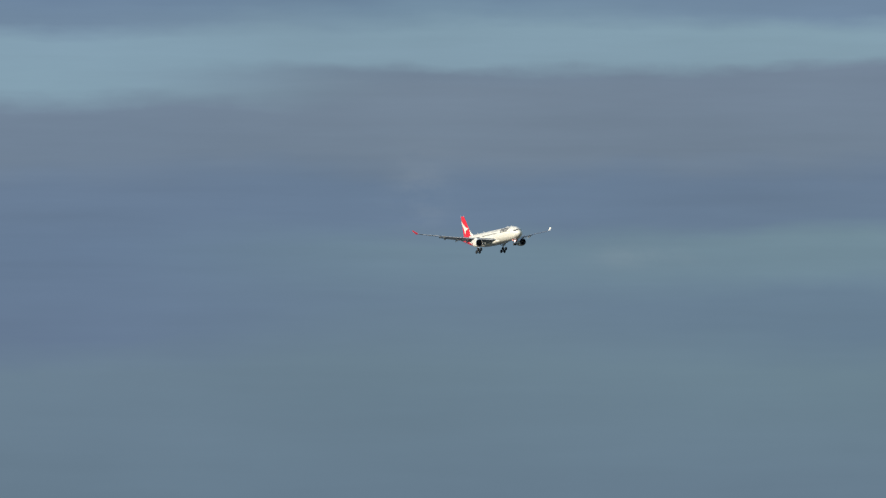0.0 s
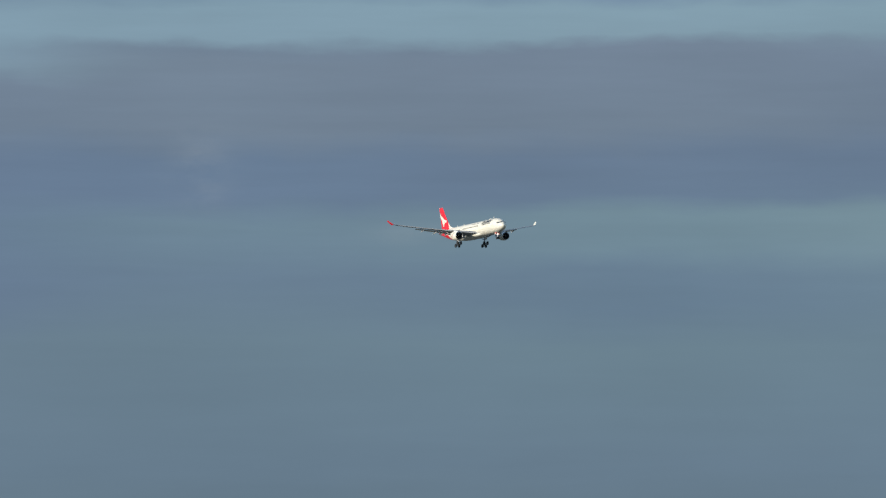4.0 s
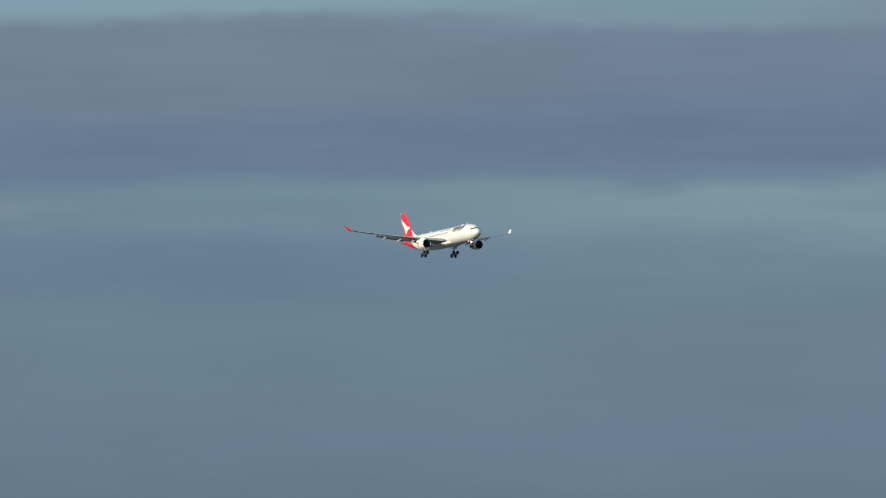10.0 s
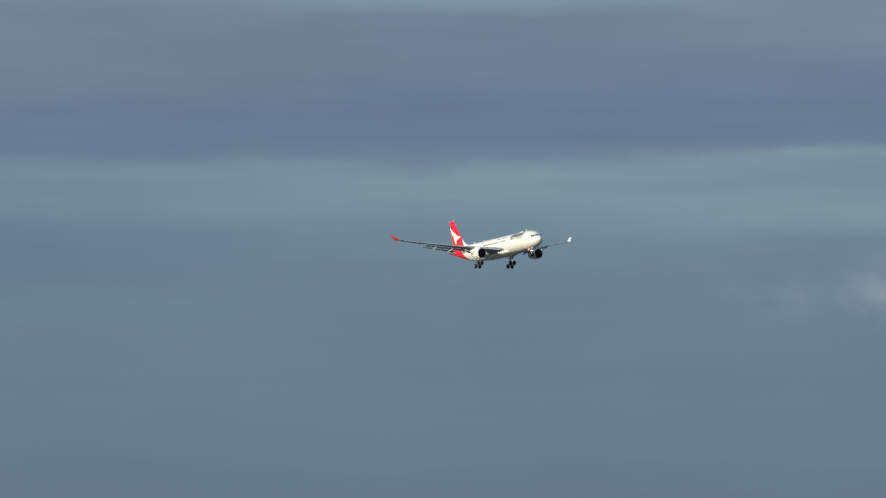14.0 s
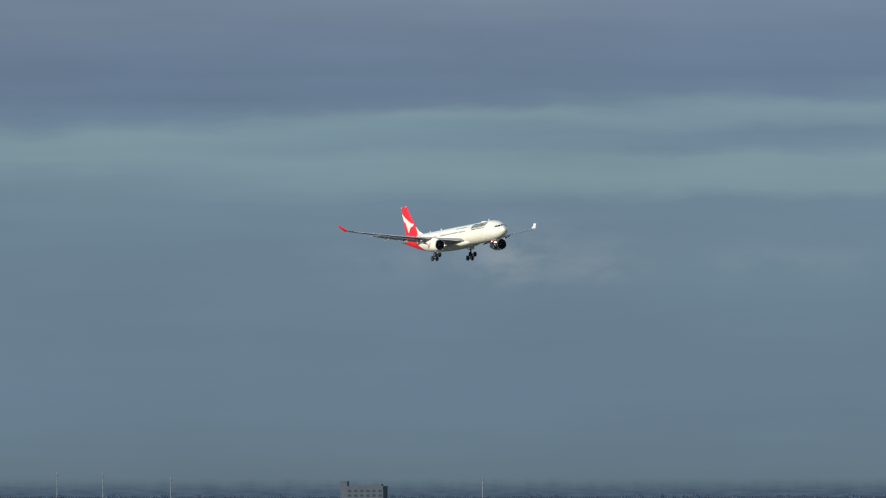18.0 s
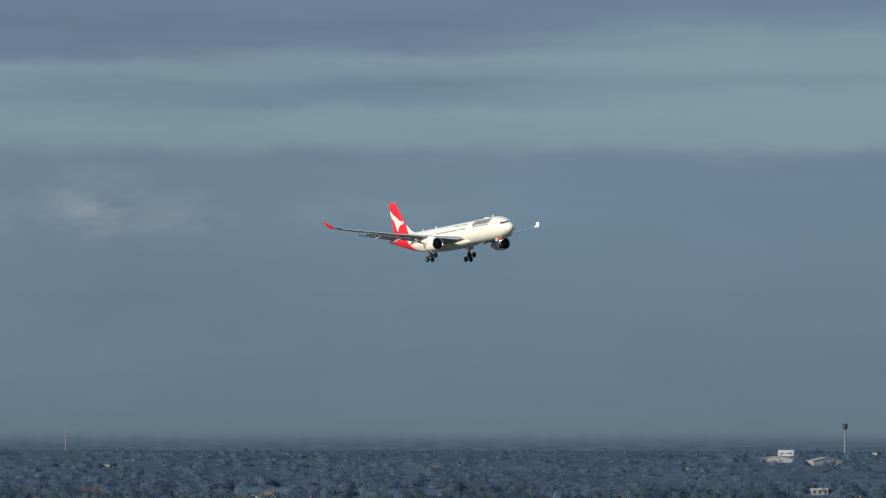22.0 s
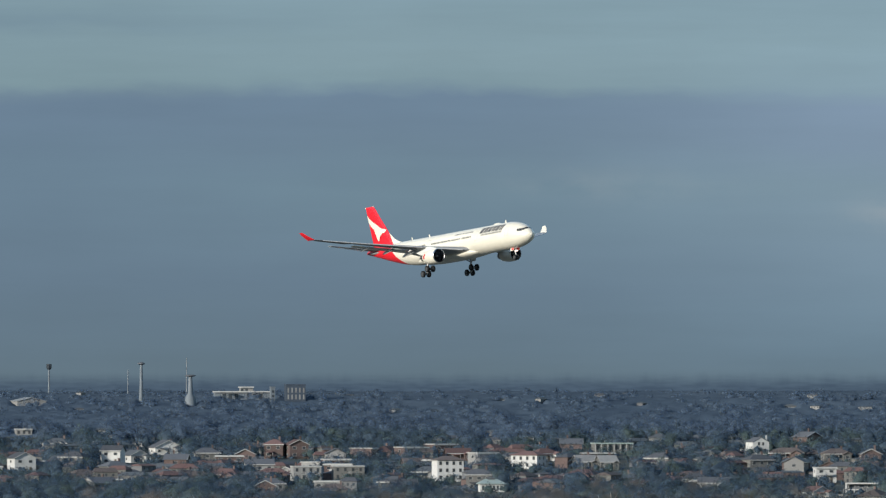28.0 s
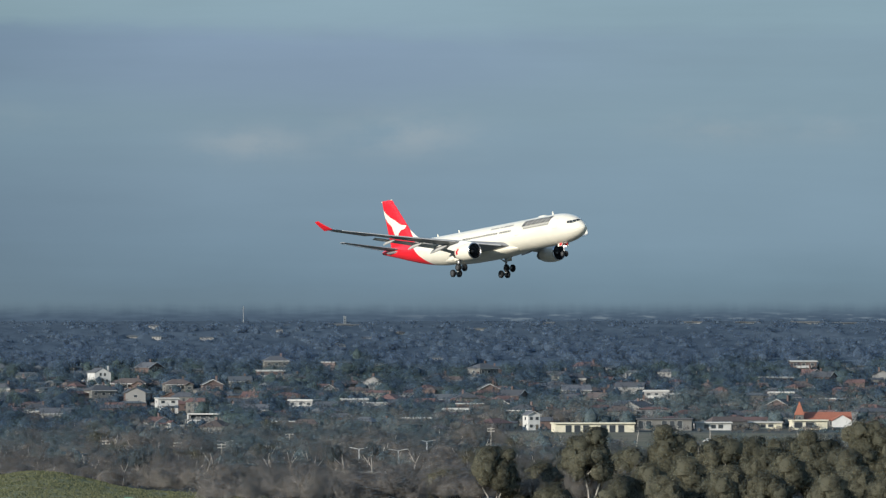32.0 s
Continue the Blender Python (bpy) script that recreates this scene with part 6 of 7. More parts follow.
def tree(name, height, spread, leaf, bark, leaves, size, label, seed, open_trunk=0.35, low=0.55, puff=(0.22, 0.38), stems=1, clumps=22):
    """Stems that fork into limbs, and clumps of foliage of many sizes on the limbs' ends."""
    r = random.Random(seed)
    ob = tagged(new(name), label, "tree", group="trees on the valley floor")
    tips = []
    for s in range(stems):
        turn = 2 * math.pi * (s + r.random() * 0.6) / stems
        foot = Vector((math.cos(turn), math.sin(turn), 0)) * (0.35 if stems > 1 else 0)
        lean = Vector((math.cos(turn), math.sin(turn), 0)) * (spread * r.uniform(0.12, 0.3) if stems > 1 else 0.4)
        fork = foot + lean + Vector((0, 0, height * open_trunk * r.uniform(0.85, 1.25)))
        knee = (foot + fork) / 2 + Vector((r.gauss(0, 0.25), r.gauss(0, 0.25), 0))
        bm = bmesh.new()
        wide = height * (0.024 if stems == 1 else 0.014)
        rod(bm, foot + Vector((0, 0, -1.0)), knee, wide, wide * 0.85, 8)
        rod(bm, knee, fork, wide * 0.85, wide * 0.7, 8)
        part("trunk", bm, bark, ob)
        for i in range(7 if stems == 1 else 4):
            ang = turn + (2 * math.pi * (i + r.random()) / 7 if stems == 1 else r.uniform(-1.5, 1.5))
            out = spread * r.uniform(0.25, 0.85)
            elbow = fork + Vector((math.cos(ang) * out * 0.4, math.sin(ang) * out * 0.4, height * r.uniform(0.08, 0.2)))
            tip = Vector((math.cos(ang) * out, math.sin(ang) * out, height * r.uniform(low, 0.9)))
            bm = bmesh.new()
            rod(bm, fork, elbow, wide * 0.5, wide * 0.35, 6)
            rod(bm, elbow, tip, wide * 0.35, wide * 0.12, 6)
            part("limb", bm, bark, ob)
            tips += [tip, (tip * 2 + elbow) / 3]
    # an uneven dome of clumps, the larger ones inside
    for _ in range(clumps):
        ang, q = r.uniform(0, 2 * math.pi), math.sqrt(r.random())
        top = height * (0.95 - 0.42 * q * q)
        tips.append(Vector((math.cos(ang) * spread * q * 0.8, math.sin(ang) * spread * q * 0.8, r.uniform(max(height * low, top - height * 0.35), top))))
    blobs = [(t + Vector((r.gauss(0, spread * 0.08), r.gauss(0, spread * 0.08), r.gauss(0, height * 0.03))), spread * r.uniform(*puff)) for t in tips]
    cs, outs = [], []
    area = sum(rad * rad for _, rad in blobs)
    for c, rad in blobs:
        per = max(4, int(leaves * rad * rad / area))
        dirs = nr.normal(0, 1, (per, 3))
        dirs /= np.linalg.norm(dirs, axis=1)[:, None]
        ragged = 1 + 0.3 * np.sin(dirs[:, 0] * 6 + c.x) * np.cos(dirs[:, 2] * 5 + c.y)
        p = np.array(c) + dirs * (rad * ragged * nr.uniform(0.45, 1.0, per))[:, None] * np.array((0.95, 0.95, 1.05))
        p[:, 2] = np.minimum(p[:, 2], height)
        cs.append(p)
        outs.append(dirs)
    cs, outs = np.concatenate(cs), np.concatenate(outs)
    whole = cs - np.array((0, 0, height * 0.5))
    whole /= np.linalg.norm(whole, axis=1)[:, None] + 1e-9
    ways = outs * 0.4 + whole * 0.85 + nr.normal(0, 0.12, outs.shape)
    ways /= np.linalg.norm(ways, axis=1)[:, None]
    pts = leaf_tris(cs, size * nr.uniform(0.6, 1.3, len(cs)), outs, 0.55 if leaf == brown_twig else 1.0)
    ways = np.repeat(ways, 3, axis=0)
    outer = len(pts) // 3
    if leaves > 5000:
        # dense inner foliage of each clump
        for c, rad in blobs:
            lump = (np.array(c) + BALL * lumps(BALL, c * 3)[..., None] * rad * 0.6).reshape(-1, 3)
            lump[:, 2] = np.minimum(lump[:, 2], height)
            out = BALL.reshape(-1, 3) * 0.55 + (lump - np.array((0, 0, height * 0.5))) / height + np.array((0, 0, 0.15))
            pts = np.concatenate([pts, lump])
            ways = np.concatenate([ways, out / (np.linalg.norm(out, axis=1)[:, None] + 1e-9)])
    crown = new("crown", tris_mesh("crown", pts, leaf, ways, gum_inner if leaves > 5000 else None, outer))
    crown.parent = ob
    return ob


GUMS = [tree("gum_tree", 18, 7.0, gum_leaf, bark_pale, 12500, 0.33, "tall olive gum tree with pale forked trunks", 1, 0.3, 0.36, (0.22, 0.56), 3, 13),
        tree("gum_tree", 14, 6.6, gum_leaf, bark_pale, 11000, 0.33, "broad olive gum tree with pale forked limbs", 2, 0.26, 0.34, (0.22, 0.56), 3, 12),
        tree("gum_tree", 21, 7.6, gum_leaf, bark_pale, 14000, 0.33, "very tall olive gum tree with pale trunks", 3, 0.26, 0.30, (0.20, 0.52), 2, 18),
        tree("gum_tree", 11, 6.2, gum_leaf, bark_pale, 9000, 0.33, "low bushy olive-green gum tree", 4, 0.12, 0.10, (0.22, 0.56), 2, 12)]
GUM_HEIGHT = (18, 14, 21, 11)
MID = [tree("tree", 9, 4.6, dark_leaf, bark_dark, 1000, 0.42, "dark green bushy tree", 11, 0.22),
       tree("tree", 8, 4.4, dark_leaf, bark_dark, 1000, 0.42, "dark green bushy tree", 12, 0.2),
       tree("tree", 10, 4.2, gum_leaf, bark_pale, 1000, 0.40, "olive gum tree with pale trunk", 13, 0.32),
       tree("tree", 8, 4.6, brown_twig, bark_pale, 1200, 0.28, "leafless brown tree with pale trunk", 14, 0.3),
       tree("tree", 9, 5.0, brown_twig, bark_pale, 1200, 0.28, "leafless brown tree with pale trunk", 15, 0.26),
       tree("tree", 7, 4.2, brown_twig, bark_dark, 1200, 0.28, "leafless grey-brown tree with bushy crown", 16, 0.22),
       tree("tree", 11, 3.6, dark_leaf, bark_dark, 1000, 0.42, "tall dark green tree", 17, 0.2)]

spots = [(0.354, 2480, 13.2, 1), (0.62, 2500, 10.0, 3), (0.894, 2480, 17.7, 0), (1.31, 2490, 18.2, 0), (1.58, 2470, 15, 1), (1.84, 2500, 13.0, 3), (2.10, 2480, 17, 0), (2.46, 2480, 21, 2),
         (2.75, 2500, 19, 0), (0.16, 2540, 8, 3), (1.10, 2540, 13, 3), (2.29, 2450, 13, 1), (2.98, 2490, 16, 1), (1.70, 2440, 9, 3), (1.45, 2450, 11, 3), (1.22, 2430, 9.5, 3), (1.98, 2440, 12, 3),
         (2.40, 2425, 9, 3), (0.75, 2560, 10, 3), (1.95, 2550, 15, 1), (2.65, 2440, 14, 1), (0.52, 2590, 9, 3), (1.72, 2560, 15.5, 1), (1.02, 2420, 7, 3), (1.60, 2410, 7.5, 3), (1.86, 2405, 8, 3), (2.22, 2400, 8, 3), (2.55, 2400, 9, 3), (0.68, 2420, 5, 3), (1.36, 2400, 7, 3)]
for i, (b, d, tall, j) in enumerate(spots):
    p = at(b, d)
    m = pose(p.x, p.y, p.z + tall - GUM_HEIGHT[j], 0, 0, rng.uniform(0, 360))
    take(b, d, 4)
    if all(j != q[3] for q in spots[:i]):
        GUMS[j].matrix_basis = m
    else:
        copy_thing(GUMS[j], m)
made = 0
tries = 0
while made < 236 and tries < 4000:
    tries += 1
    b, d = rng.uniform(-4.6, 3.4), rng.triangular(2760, 3700, 3000)
    ux, uy = (b + 2.12) / 57.3 * 2700, d - 2720
    if (ux / 34) ** 2 + (uy / 120) ** 2 < 1.6 or (b > -1.1 and d < 2850) or not free(b, d, 2.0):
        continue
    if any(abs(b - hb) < half and -4 < hd - d < depth for hb, hd, half, depth in YARDS):
        continue
    if 0.3 < b and 3330 < d < 3830:
        continue
    take(b, d, 2.0)
    twiggy = d < 3450 and rng.random() < 0.6
    j = rng.choice((3, 4, 5) if twiggy else (0, 1, 2, 6))
    p = at(b, d)
    m = pose(p.x, p.y, p.z, 0, 0, rng.uniform(0, 360))
    if made < 7:
        MID[made].matrix_basis = m
    else:
        copy_thing(MID[j], m)
    made += 1


def woodland():
    """The crowns between the houses and out to the skyline, thousands of them: sheets of leaf clumps."""
    grid, lanes = {}, {}
    for x, y, g in TAKEN:
        grid.setdefault((int(x // 40), int(y // 40)), []).append((x, y, g))
    for b, d, half, depth in YARDS:
        for q in range(int((b - half) * 10 // 1), int((b + half) * 10 // 1) + 1):
            lanes.setdefault(q, []).append((b, d, half, depth))
    heaps = tuple(tuple([] for _ in range(5)) for _ in range(4))
    bm = bmesh.new()
    bmesh.ops.create_icosphere(bm, subdivisions=1, radius=1)
    small = np.array([[v.co[:] for v in f.verts] for f in bm.faces])
    bm.free()
    HOLLOW = (-13, -12, -11, -10, -9, -7.6, -6.8, -5.9, -5.1, -4.2, -3.26, -2.3, 0), (4740, 4640, 4600, 4360, 4260, 4060, 3880, 3750, 3520, 3320, 2800, 2480, 2400)
    near = 8000, (-5.2, 3.4), (2480, 3700)
    middle = 13500, (-13.8, 4.5), (3700, 4590)
    far = 3000, (-15, 6), (4560, 4925)
    bs = np.concatenate([nr.uniform(*q[1], q[0]) for q in (near, middle, far)])
    ds = np.concatenate([np.sqrt(nr.uniform(q[2][0] ** 2, q[2][1] ** 2, q[0])) for q in (near, middle, far)])
    for b, d in zip(bs, ds):
        if d < 2800 and b < -1.2:
            continue
        x, y = d * math.sin(radians(b)), d * math.cos(radians(b))
        ux, uy = (b + 2.12) / 57.3 * 2700, d - 2720
        if (ux / 34) ** 2 + (uy / 120) ** 2 < 1.1 or (0.3 < b < 2.7 and 3440 < d < 3815 and (d > 3700 or nr.rand() < 0.85)):
            continue
        if any((x - tx) ** 2 + (y - ty) ** 2 < (g * 0.72) ** 2 for i in (-1, 0, 1) for j in (-1, 0, 1) for tx, ty, g in grid.get((int(x // 40) + i, int(y // 40) + j), ())):
            continue
        if d > 4800 and b > 0.1 and nr.rand() < 0.2:
            continue
        if noise.noise((x / 60, y / 60, 4.0)) < -0.42 and d < 4600:
            continue
        tall = float(np.interp(d, (2800, 3300, 3900, 4300, 4550, 4750, 4880), (7.0, 8.0, 7.2, 6.6, 6.0, 4.4, 2.6))) * (nr.uniform(0.55, 1.3) if d < 4500 else nr.uniform(0.8, 1.15))
        if nr.rand() < 0.03 and d < 4700:
            tall *= 1.4
        if 0.2 < b < 2.7 and 3150 < d <= 3440:
            tall *= 0.4
        if any(abs(b - hb) < half and -4 < hd - d < depth for hb, hd, half, depth in lanes.get(int(b * 10 // 1), ())):
            tall = min(tall, 2.3 if d > 3900 else 1.7) * (nr.uniform(0.6, 1.0) if nr.rand() < 0.7 else nr.uniform(1.3, 2.2))
        wide = tall * nr.uniform(0.45, 0.72) * (1.0 if d < 4600 else 1.15)
        bare = d < 2960 or d < 3900 and noise.noise((x / 35, y / 35, 9.0)) + nr.normal(0, 0.12) > -0.1 + (d - 3100) / 2000
        k = int(np.interp(d, (2500, 3700, 3800, 4500, 4700), (190, 170, 110, 80, 50)) * (0.4 if tall < 2 and d < 4500 else 1) * (1.0 if bare else 1))
        if d < np.interp(b, *HOLLOW):
            if nr.rand() < 0.75:
                continue
            k = 14
        dirs = nr.normal(0, 1, (k, 3))
        dirs[:, 2] = np.abs(dirs[:, 2]) * 0.9 - 0.3
        dirs /= np.linalg.norm(dirs, axis=1)[:, None]
        turn = nr.uniform(0, 6.28, 3)
        lump = lumps(dirs, turn)
        c = np.array((x, y, land(x, y) + tall * 0.45)) + dirs * np.array((wide, wide, tall * 0.5)) * (lump * nr.uniform(0.6 if bare else 0.8, 1.12, k))[:, None]
        # leaf tone chosen by distance, the bluer hazed ones farther out
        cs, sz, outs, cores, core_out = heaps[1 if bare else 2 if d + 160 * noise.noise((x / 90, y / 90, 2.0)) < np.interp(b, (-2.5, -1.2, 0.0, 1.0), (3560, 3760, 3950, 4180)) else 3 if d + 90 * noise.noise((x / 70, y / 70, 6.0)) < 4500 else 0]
        cs.append(c)
        outs.append(dirs)
        sz.append(np.full(k, wide * (1.9 if bare else 1.75) / math.sqrt(k)) * nr.uniform(0.6, 1.3, k))
        if tall > 1.0:
            swell = lumps(small, turn)
            fill = 0.66 if bare else 0.62
            cores.append((small * swell[..., None] * np.array((wide, wide, tall * 0.5)) * fill + np.array((x, y, land(x, y) + tall * 0.43))).reshape(-1, 3))
            core_out.append(small.reshape(-1, 3))
    for (cs, sz, outs, cores, core_out), name, (leaf, inner), label in zip(heaps, ("woodland", "leafless_woodland", "suburban_trees", "garden_trees"), ((far_haze_leaf, far_haze_inner), (brown_twig, brown_inner), (grey_leaf, grey_inner), (garden_leaf, garden_inner)),
                                                 ("dense trees between houses and to the skyline, tinted blue for haze", "grey-brown leafless trees on the valley floor", "grey-green trees in gardens and along streets", "dark green trees between the houses, blued in colour for haze")):
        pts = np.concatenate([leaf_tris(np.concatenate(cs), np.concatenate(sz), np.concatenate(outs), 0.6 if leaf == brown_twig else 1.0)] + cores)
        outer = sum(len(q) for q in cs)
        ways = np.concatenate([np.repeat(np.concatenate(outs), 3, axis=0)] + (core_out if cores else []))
        ways = ways * (0.22 if leaf == far_haze_leaf else 0.4 if leaf == garden_leaf else 0.8) + np.array((0, -0.15, 0.3))
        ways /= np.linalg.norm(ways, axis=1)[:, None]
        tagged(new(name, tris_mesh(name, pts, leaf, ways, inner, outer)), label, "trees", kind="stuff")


def lattice(x, y, seed):
    """Smooth noise, 0 to 1, on a unit lattice."""
    def corner(i, j):
        q = np.sin(i * 127.1 + j * 311.7 + seed * 74.7) * 43758.5453
        return q - np.floor(q)
    i, j = np.floor(x), np.floor(y)
    u, v = x - i, y - j
    u, v = u * u * (3 - 2 * u), v * v * (3 - 2 * v)
    return (corner(i, j) * (1 - u) + corner(i + 1, j) * u) * (1 - v) + (corner(i, j + 1) * (1 - u) + corner(i + 1, j + 1) * u) * v


def canopy():
    """The closed wood under the skyline: one roof of crowns, each a dome of its own size, that dips at clearings and before the far sheds."""
    azs = np.radians(np.arange(-15.2, 6.0, 0.023))
    ds = np.arange(4540, 4936, 3.2)
    A, D = np.meshgrid(azs, ds, indexing="ij")
    X, Y = D * np.sin(A), D * np.cos(A)
    ground = np.interp(D, REACH, HEIGHT)
    top = np.zeros(X.shape)
    for cell, seed, tall in ((6.5, 1, 1.0), (4.2, 2, 0.75)):
        ci, cj = np.floor(X / cell), np.floor(Y / cell)
        for di in (-1, 0, 1):
            for dj in (-1, 0, 1):
                i, j = ci + di, cj + dj
                r = [np.sin(i * 12.9898 * k + j * 78.233 + seed * 9.7 * k) * 43758.5453 for k in (1, 2, 3)]
                r = [q - np.floor(q) for q in r]
                away = ((X - (i + r[0]) * cell) ** 2 + (Y - (j + r[1]) * cell) ** 2) / (cell * (0.55 + 0.35 * r[2])) ** 2
                top = np.maximum(top, np.sqrt(np.clip(1 - away, 0, 1)) * tall * (0.6 + 0.9 * r[2]))
    size = np.interp(D, (4540, 4600, 4800, 4930), (2.6, 3.4, 2.4, 1.4))
    top = (0.45 + top * 0.36) * size * (0.75 + 0.5 * lattice(X / 25, Y / 70, 3))
    top += (lattice(X / 1.2, Y / 2.4, 5) - 0.5) * 0.14 * size
    bx = np.degrees(A)
    for b, d, half, depth in YARDS:
        if d > 4425:
            hit = (np.abs(bx - b) < half * 0.75) & (D < d + 4) & (D > d - min(depth, 22))
            top[hit] = np.minimum(top[hit], 0.7)
    top[:, 0] = -1.5
    Z = ground + top
    m, k = X.shape
    verts = np.stack([X, Y, Z], 2).reshape(-1, 3)
    ids = np.arange(m * k).reshape(m, k)
    quads = np.stack([ids[:-1, :-1], ids[1:, :-1], ids[1:, 1:], ids[:-1, 1:]], 2).reshape(-1, 4)
    mesh = bpy.data.meshes.new("wood_canopy")
    mesh.vertices.add(m * k)
    mesh.vertices.foreach_set("co", verts.astype(np.float32).ravel())
    mesh.loops.add(quads.size)
    mesh.loops.foreach_set("vertex_index", quads.astype(np.int32).ravel())
    mesh.polygons.add(len(quads))
    mesh.polygons.foreach_set("loop_start", np.arange(0, quads.size, 4, dtype=np.int32))
    mesh.polygons.foreach_set("use_smooth", np.ones(len(quads), dtype=bool))
    mesh.materials.append(canopy_haze_leaf)
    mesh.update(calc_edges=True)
    tagged(new("wood_canopy", mesh), "dense dark woodland under the skyline, tinted blue for haze", "trees", kind="stuff")


def trunks():
    """Pale stems that show among the valley's trees."""
    bm = bmesh.new()
    r = random.Random(8)
    for _ in range(430):
        b, d = r.uniform(-4.5, 3.2), r.triangular(2780, 3750, 3000)
        ux, uy = (b + 2.12) / 57.3 * 2700, d - 2720
        if (ux / 34) ** 2 + (uy / 120) ** 2 < 1.6 or not free(b, d, 0.5):
            continue
        p = at(b, d)
        h = r.uniform(5, 9)
        lean = Vector((r.gauss(0, 0.6), r.gauss(0, 0.6), h * 0.55))
        rod(bm, p - Vector((0, 0, 1)), p + lean, 0.10, 0.08, 5)
        for _ in range(r.randint(1, 3)):
            rod(bm, p + lean, p + lean + Vector((r.gauss(0, 1.3), r.gauss(0, 1.3), h * r.uniform(0.25, 0.55))), 0.07, 0.025, 5)
    tagged(part("tree_stems", bm, bark_pale), "pale forked stems among leafless trees", "trees", kind="stuff")


trunks()


def grass():
    """Tufts on the knoll."""
    k = 26000
    x, y = nr.normal(-99, 26, k), nr.normal(2680, 75, k)
    keep = noise.noise
    base = np.array([(a_, b_, land(a_, b_)) for a_, b_ in zip(x, y) if keep((a_ / 6, b_ / 6, 1.0)) > -0.25])
    h = nr.uniform(0.15, 0.5, len(base))
    ang = nr.uniform(0, math.pi, len(base))
    side = np.stack([np.cos(ang), np.sin(ang), 0 * ang], 1) * (h * 0.7)[:, None]
    pts = np.stack([base - side, base + side, base + np.stack([nr.normal(0, 0.1, len(base)), nr.normal(0, 0.1, len(base)), h], 1)], 1).reshape(-1, 3)
    tagged(new("grass", tris_mesh("grass", pts, leaf_material("knoll_grass", (0.110, 0.120, 0.062), (0.165, 0.166, 0.092)))), "short green and yellowing grass on the knoll", "grass", kind="stuff")


grass()

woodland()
canopy()

airliner = build_airliner()


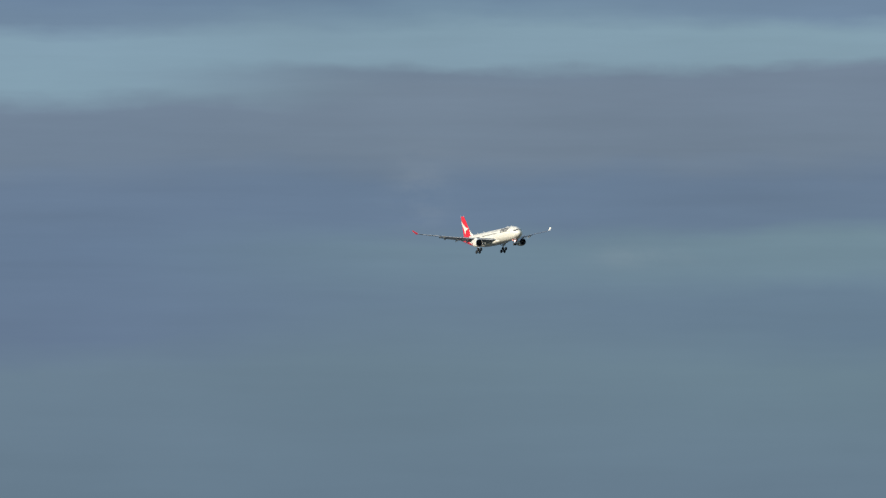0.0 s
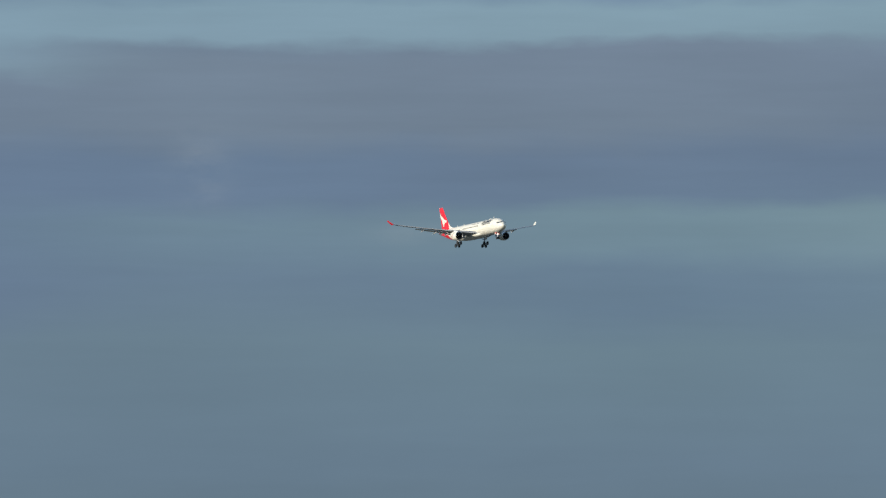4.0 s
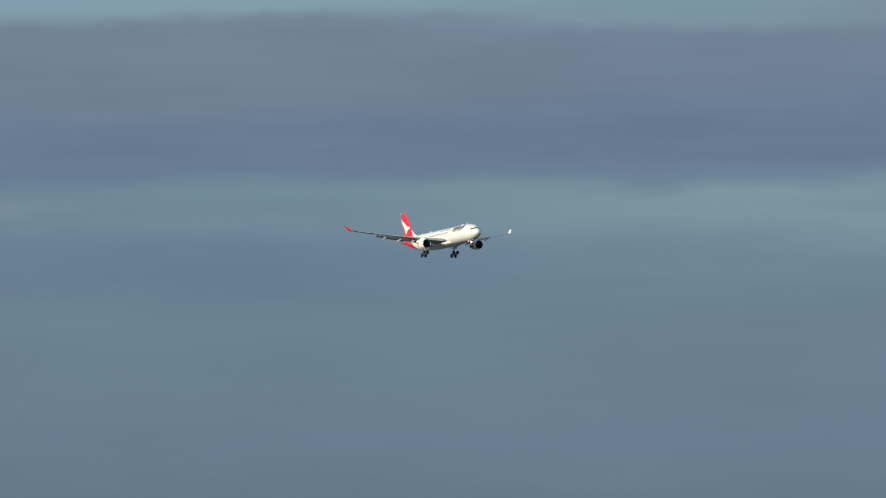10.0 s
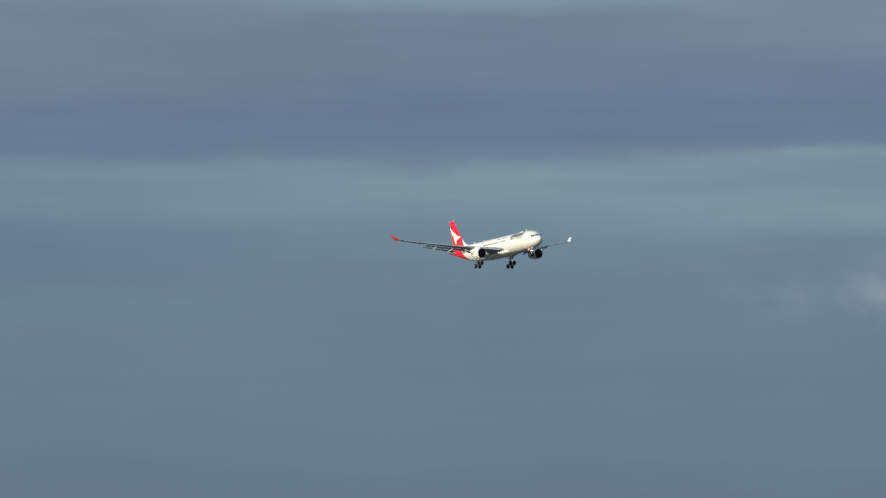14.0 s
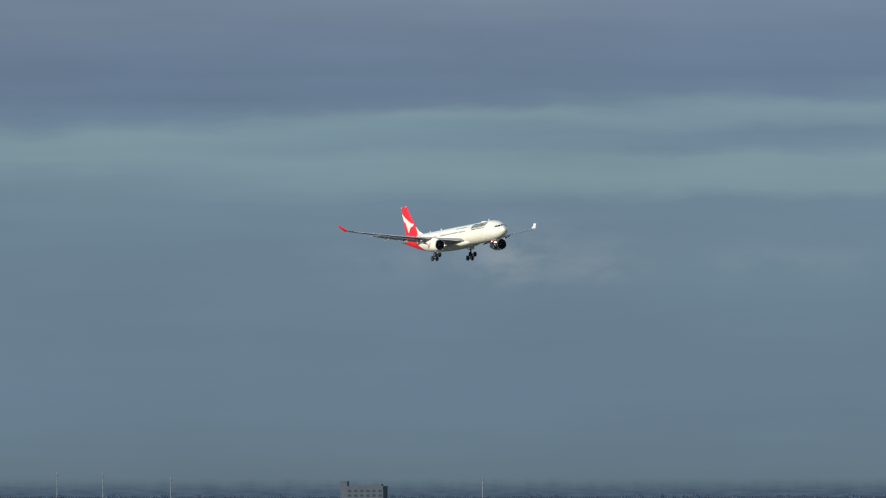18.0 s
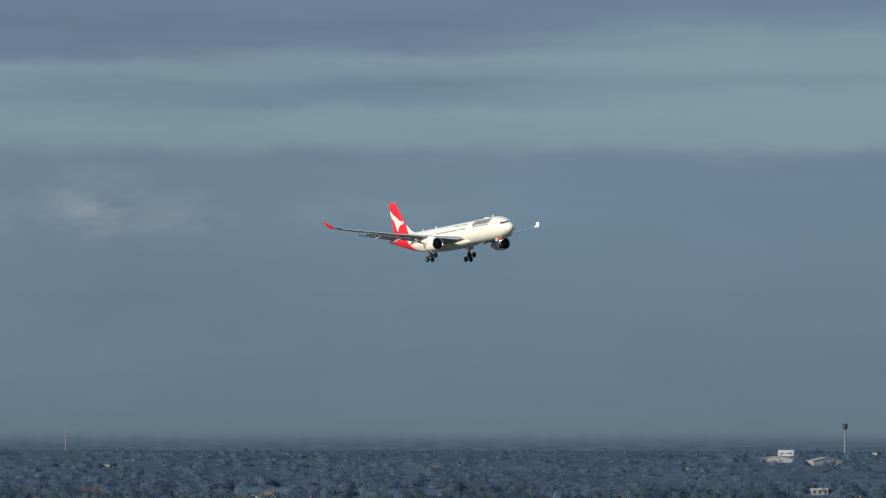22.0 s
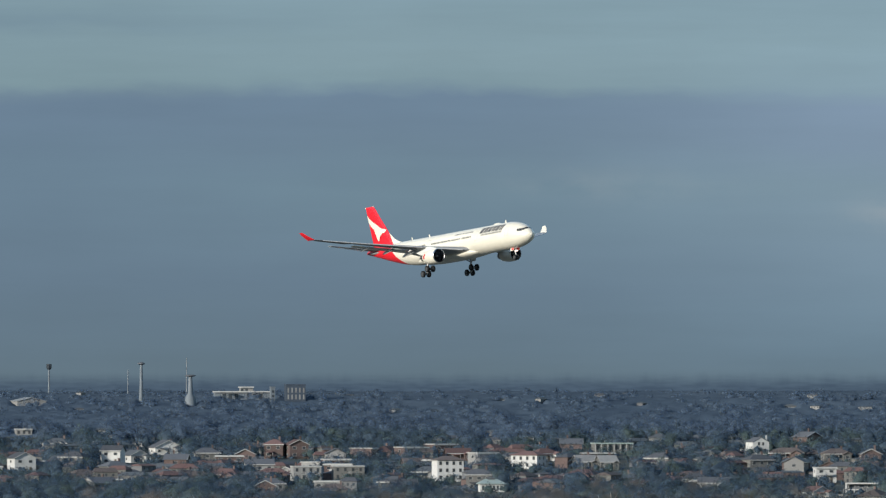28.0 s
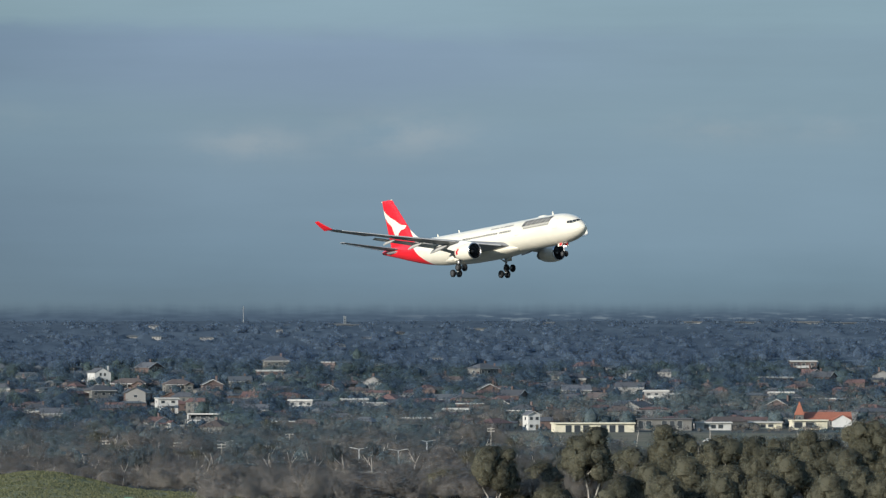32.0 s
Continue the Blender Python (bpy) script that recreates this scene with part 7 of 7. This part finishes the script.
# ---- what moves ----
def motions():
    walk(airliner, [(t, pose(x, y, z, rx, ry, rz)) for t, x, y, z, rx, ry, rz in (
    (0, -1206.88, 4055.53, 192.87, 1.99, -3.02, -51.77), (0.5, -1186.96, 4021.32, 191.04, 1.48, -3.04, -51.96), (1, -1166.95, 3987.14, 189.13, 1.02, -3.03, -52.13),
    (1.5, -1146.89, 3952.98, 187.10, 0.70, -3.02, -52.27), (2, -1126.80, 3918.84, 185.00, 0.51, -3.01, -52.37), (2.5, -1106.87, 3884.66, 182.81, 0.38, -3.02, -52.41),
    (3, -1087.00, 3850.46, 180.56, 0.33, -3.06, -52.42), (3.5, -1067.13, 3816.24, 178.35, 0.35, -3.12, -52.40), (5.5, -987.74, 3679.27, 170.01, 0.74, -3.58, -52.14),
    (6, -967.81, 3645.07, 168.00, 0.81, -3.70, -52.10), (6.5, -948.13, 3610.83, 165.84, 0.81, -3.78, -52.10), (7, -928.39, 3576.63, 163.71, 0.80, -3.83, -52.13),
    (7.5, -908.72, 3542.44, 161.55, 0.82, -3.88, -52.18), (8, -889.04, 3508.28, 159.44, 0.81, -3.92, -52.24), (8.5, -869.29, 3474.16, 157.31, 0.67, -3.93, -52.34),
    (9, -849.53, 3440.07, 155.19, 0.37, -3.89, -52.46), (9.5, -829.93, 3405.97, 153.17, -0.02, -3.81, -52.57), (10, -810.32, 3371.90, 151.17, -0.39, -3.73, -52.64),
    (10.5, -790.69, 3337.86, 149.11, -0.70, -3.69, -52.66), (11, -771.14, 3303.85, 147.03, -1.01, -3.70, -52.65), (11.5, -751.78, 3269.83, 144.92, -1.36, -3.73, -52.61),
    (12, -732.47, 3235.83, 142.77, -1.58, -3.80, -52.57), (12.5, -713.11, 3201.88, 140.58, -1.36, -3.95, -52.55), (13, -693.92, 3167.94, 138.43, -0.81, -4.16, -52.54),
    (13.5, -674.74, 3134.02, 136.33, -0.24, -4.38, -52.57), (14, -655.44, 3100.16, 134.30, 0.11, -4.52, -52.63), (14.5, -636.11, 3066.36, 132.25, 0.26, -4.57, -52.72),
    (16.5, -559.32, 2931.49, 124.19, 0.59, -4.26, -53.24), (17, -539.82, 2897.96, 122.33, 0.74, -4.10, -53.40), (17.5, -521.06, 2864.33, 120.64, 1.00, -3.93, -53.57),
    (18, -502.13, 2830.79, 119.10, 1.23, -3.76, -53.73), (18.5, -483.18, 2797.34, 117.35, 1.41, -3.59, -53.85), (19, -464.25, 2763.98, 115.35, 1.51, -3.46, -53.92),
    (19.5, -445.29, 2730.73, 113.11, 1.48, -3.43, -53.94), (20, -426.37, 2697.56, 110.79, 1.33, -3.47, -53.94), (20.5, -407.54, 2664.49, 108.43, 1.20, -3.61, -53.97),
    (21, -388.68, 2631.51, 106.06, 1.07, -3.83, -53.99), (21.5, -370.03, 2598.57, 103.72, 0.94, -4.12, -54.00), (22, -351.60, 2565.68, 101.38, 0.76, -4.45, -53.96),
    (22.5, -333.14, 2532.85, 99.11, 0.49, -4.82, -53.91), (23, -314.42, 2500.12, 96.90, 0.29, -5.24, -53.83), (23.5, -295.86, 2467.43, 94.74, 0.32, -5.65, -53.74),
    (24, -277.39, 2434.78, 92.69, 0.58, -5.97, -53.66), (24.5, -259.07, 2402.16, 90.84, 0.79, -6.06, -53.62), (26.5, -186.19, 2272.15, 84.32, 0.19, -5.22, -53.96),
    (27, -168.00, 2239.78, 82.72, 0.49, -5.04, -54.07), (27.5, -149.81, 2207.47, 81.02, 1.15, -4.95, -54.17), (28, -131.81, 2175.21, 79.15, 1.86, -4.99, -54.30),
    (28.5, -113.87, 2142.99, 77.13, 2.10, -5.14, -54.50), (29, -96.02, 2110.79, 75.23, 1.75, -5.35, -54.73), (29.5, -78.18, 2078.61, 73.41, 1.09, -5.50, -54.96),
    (30, -60.29, 2046.44, 71.56, 0.40, -5.56, -55.15), (30.5, -42.60, 2014.27, 69.63, -0.30, -5.60, -55.26), (31, -25.04, 1982.09, 67.72, -0.89, -5.67, -55.28),
    (31.5, -7.34, 1949.92, 65.73, -1.04, -5.80, -55.18), (32, 10.21, 1917.75, 63.71, -0.76, -5.99, -55.00),
    )])


motions()
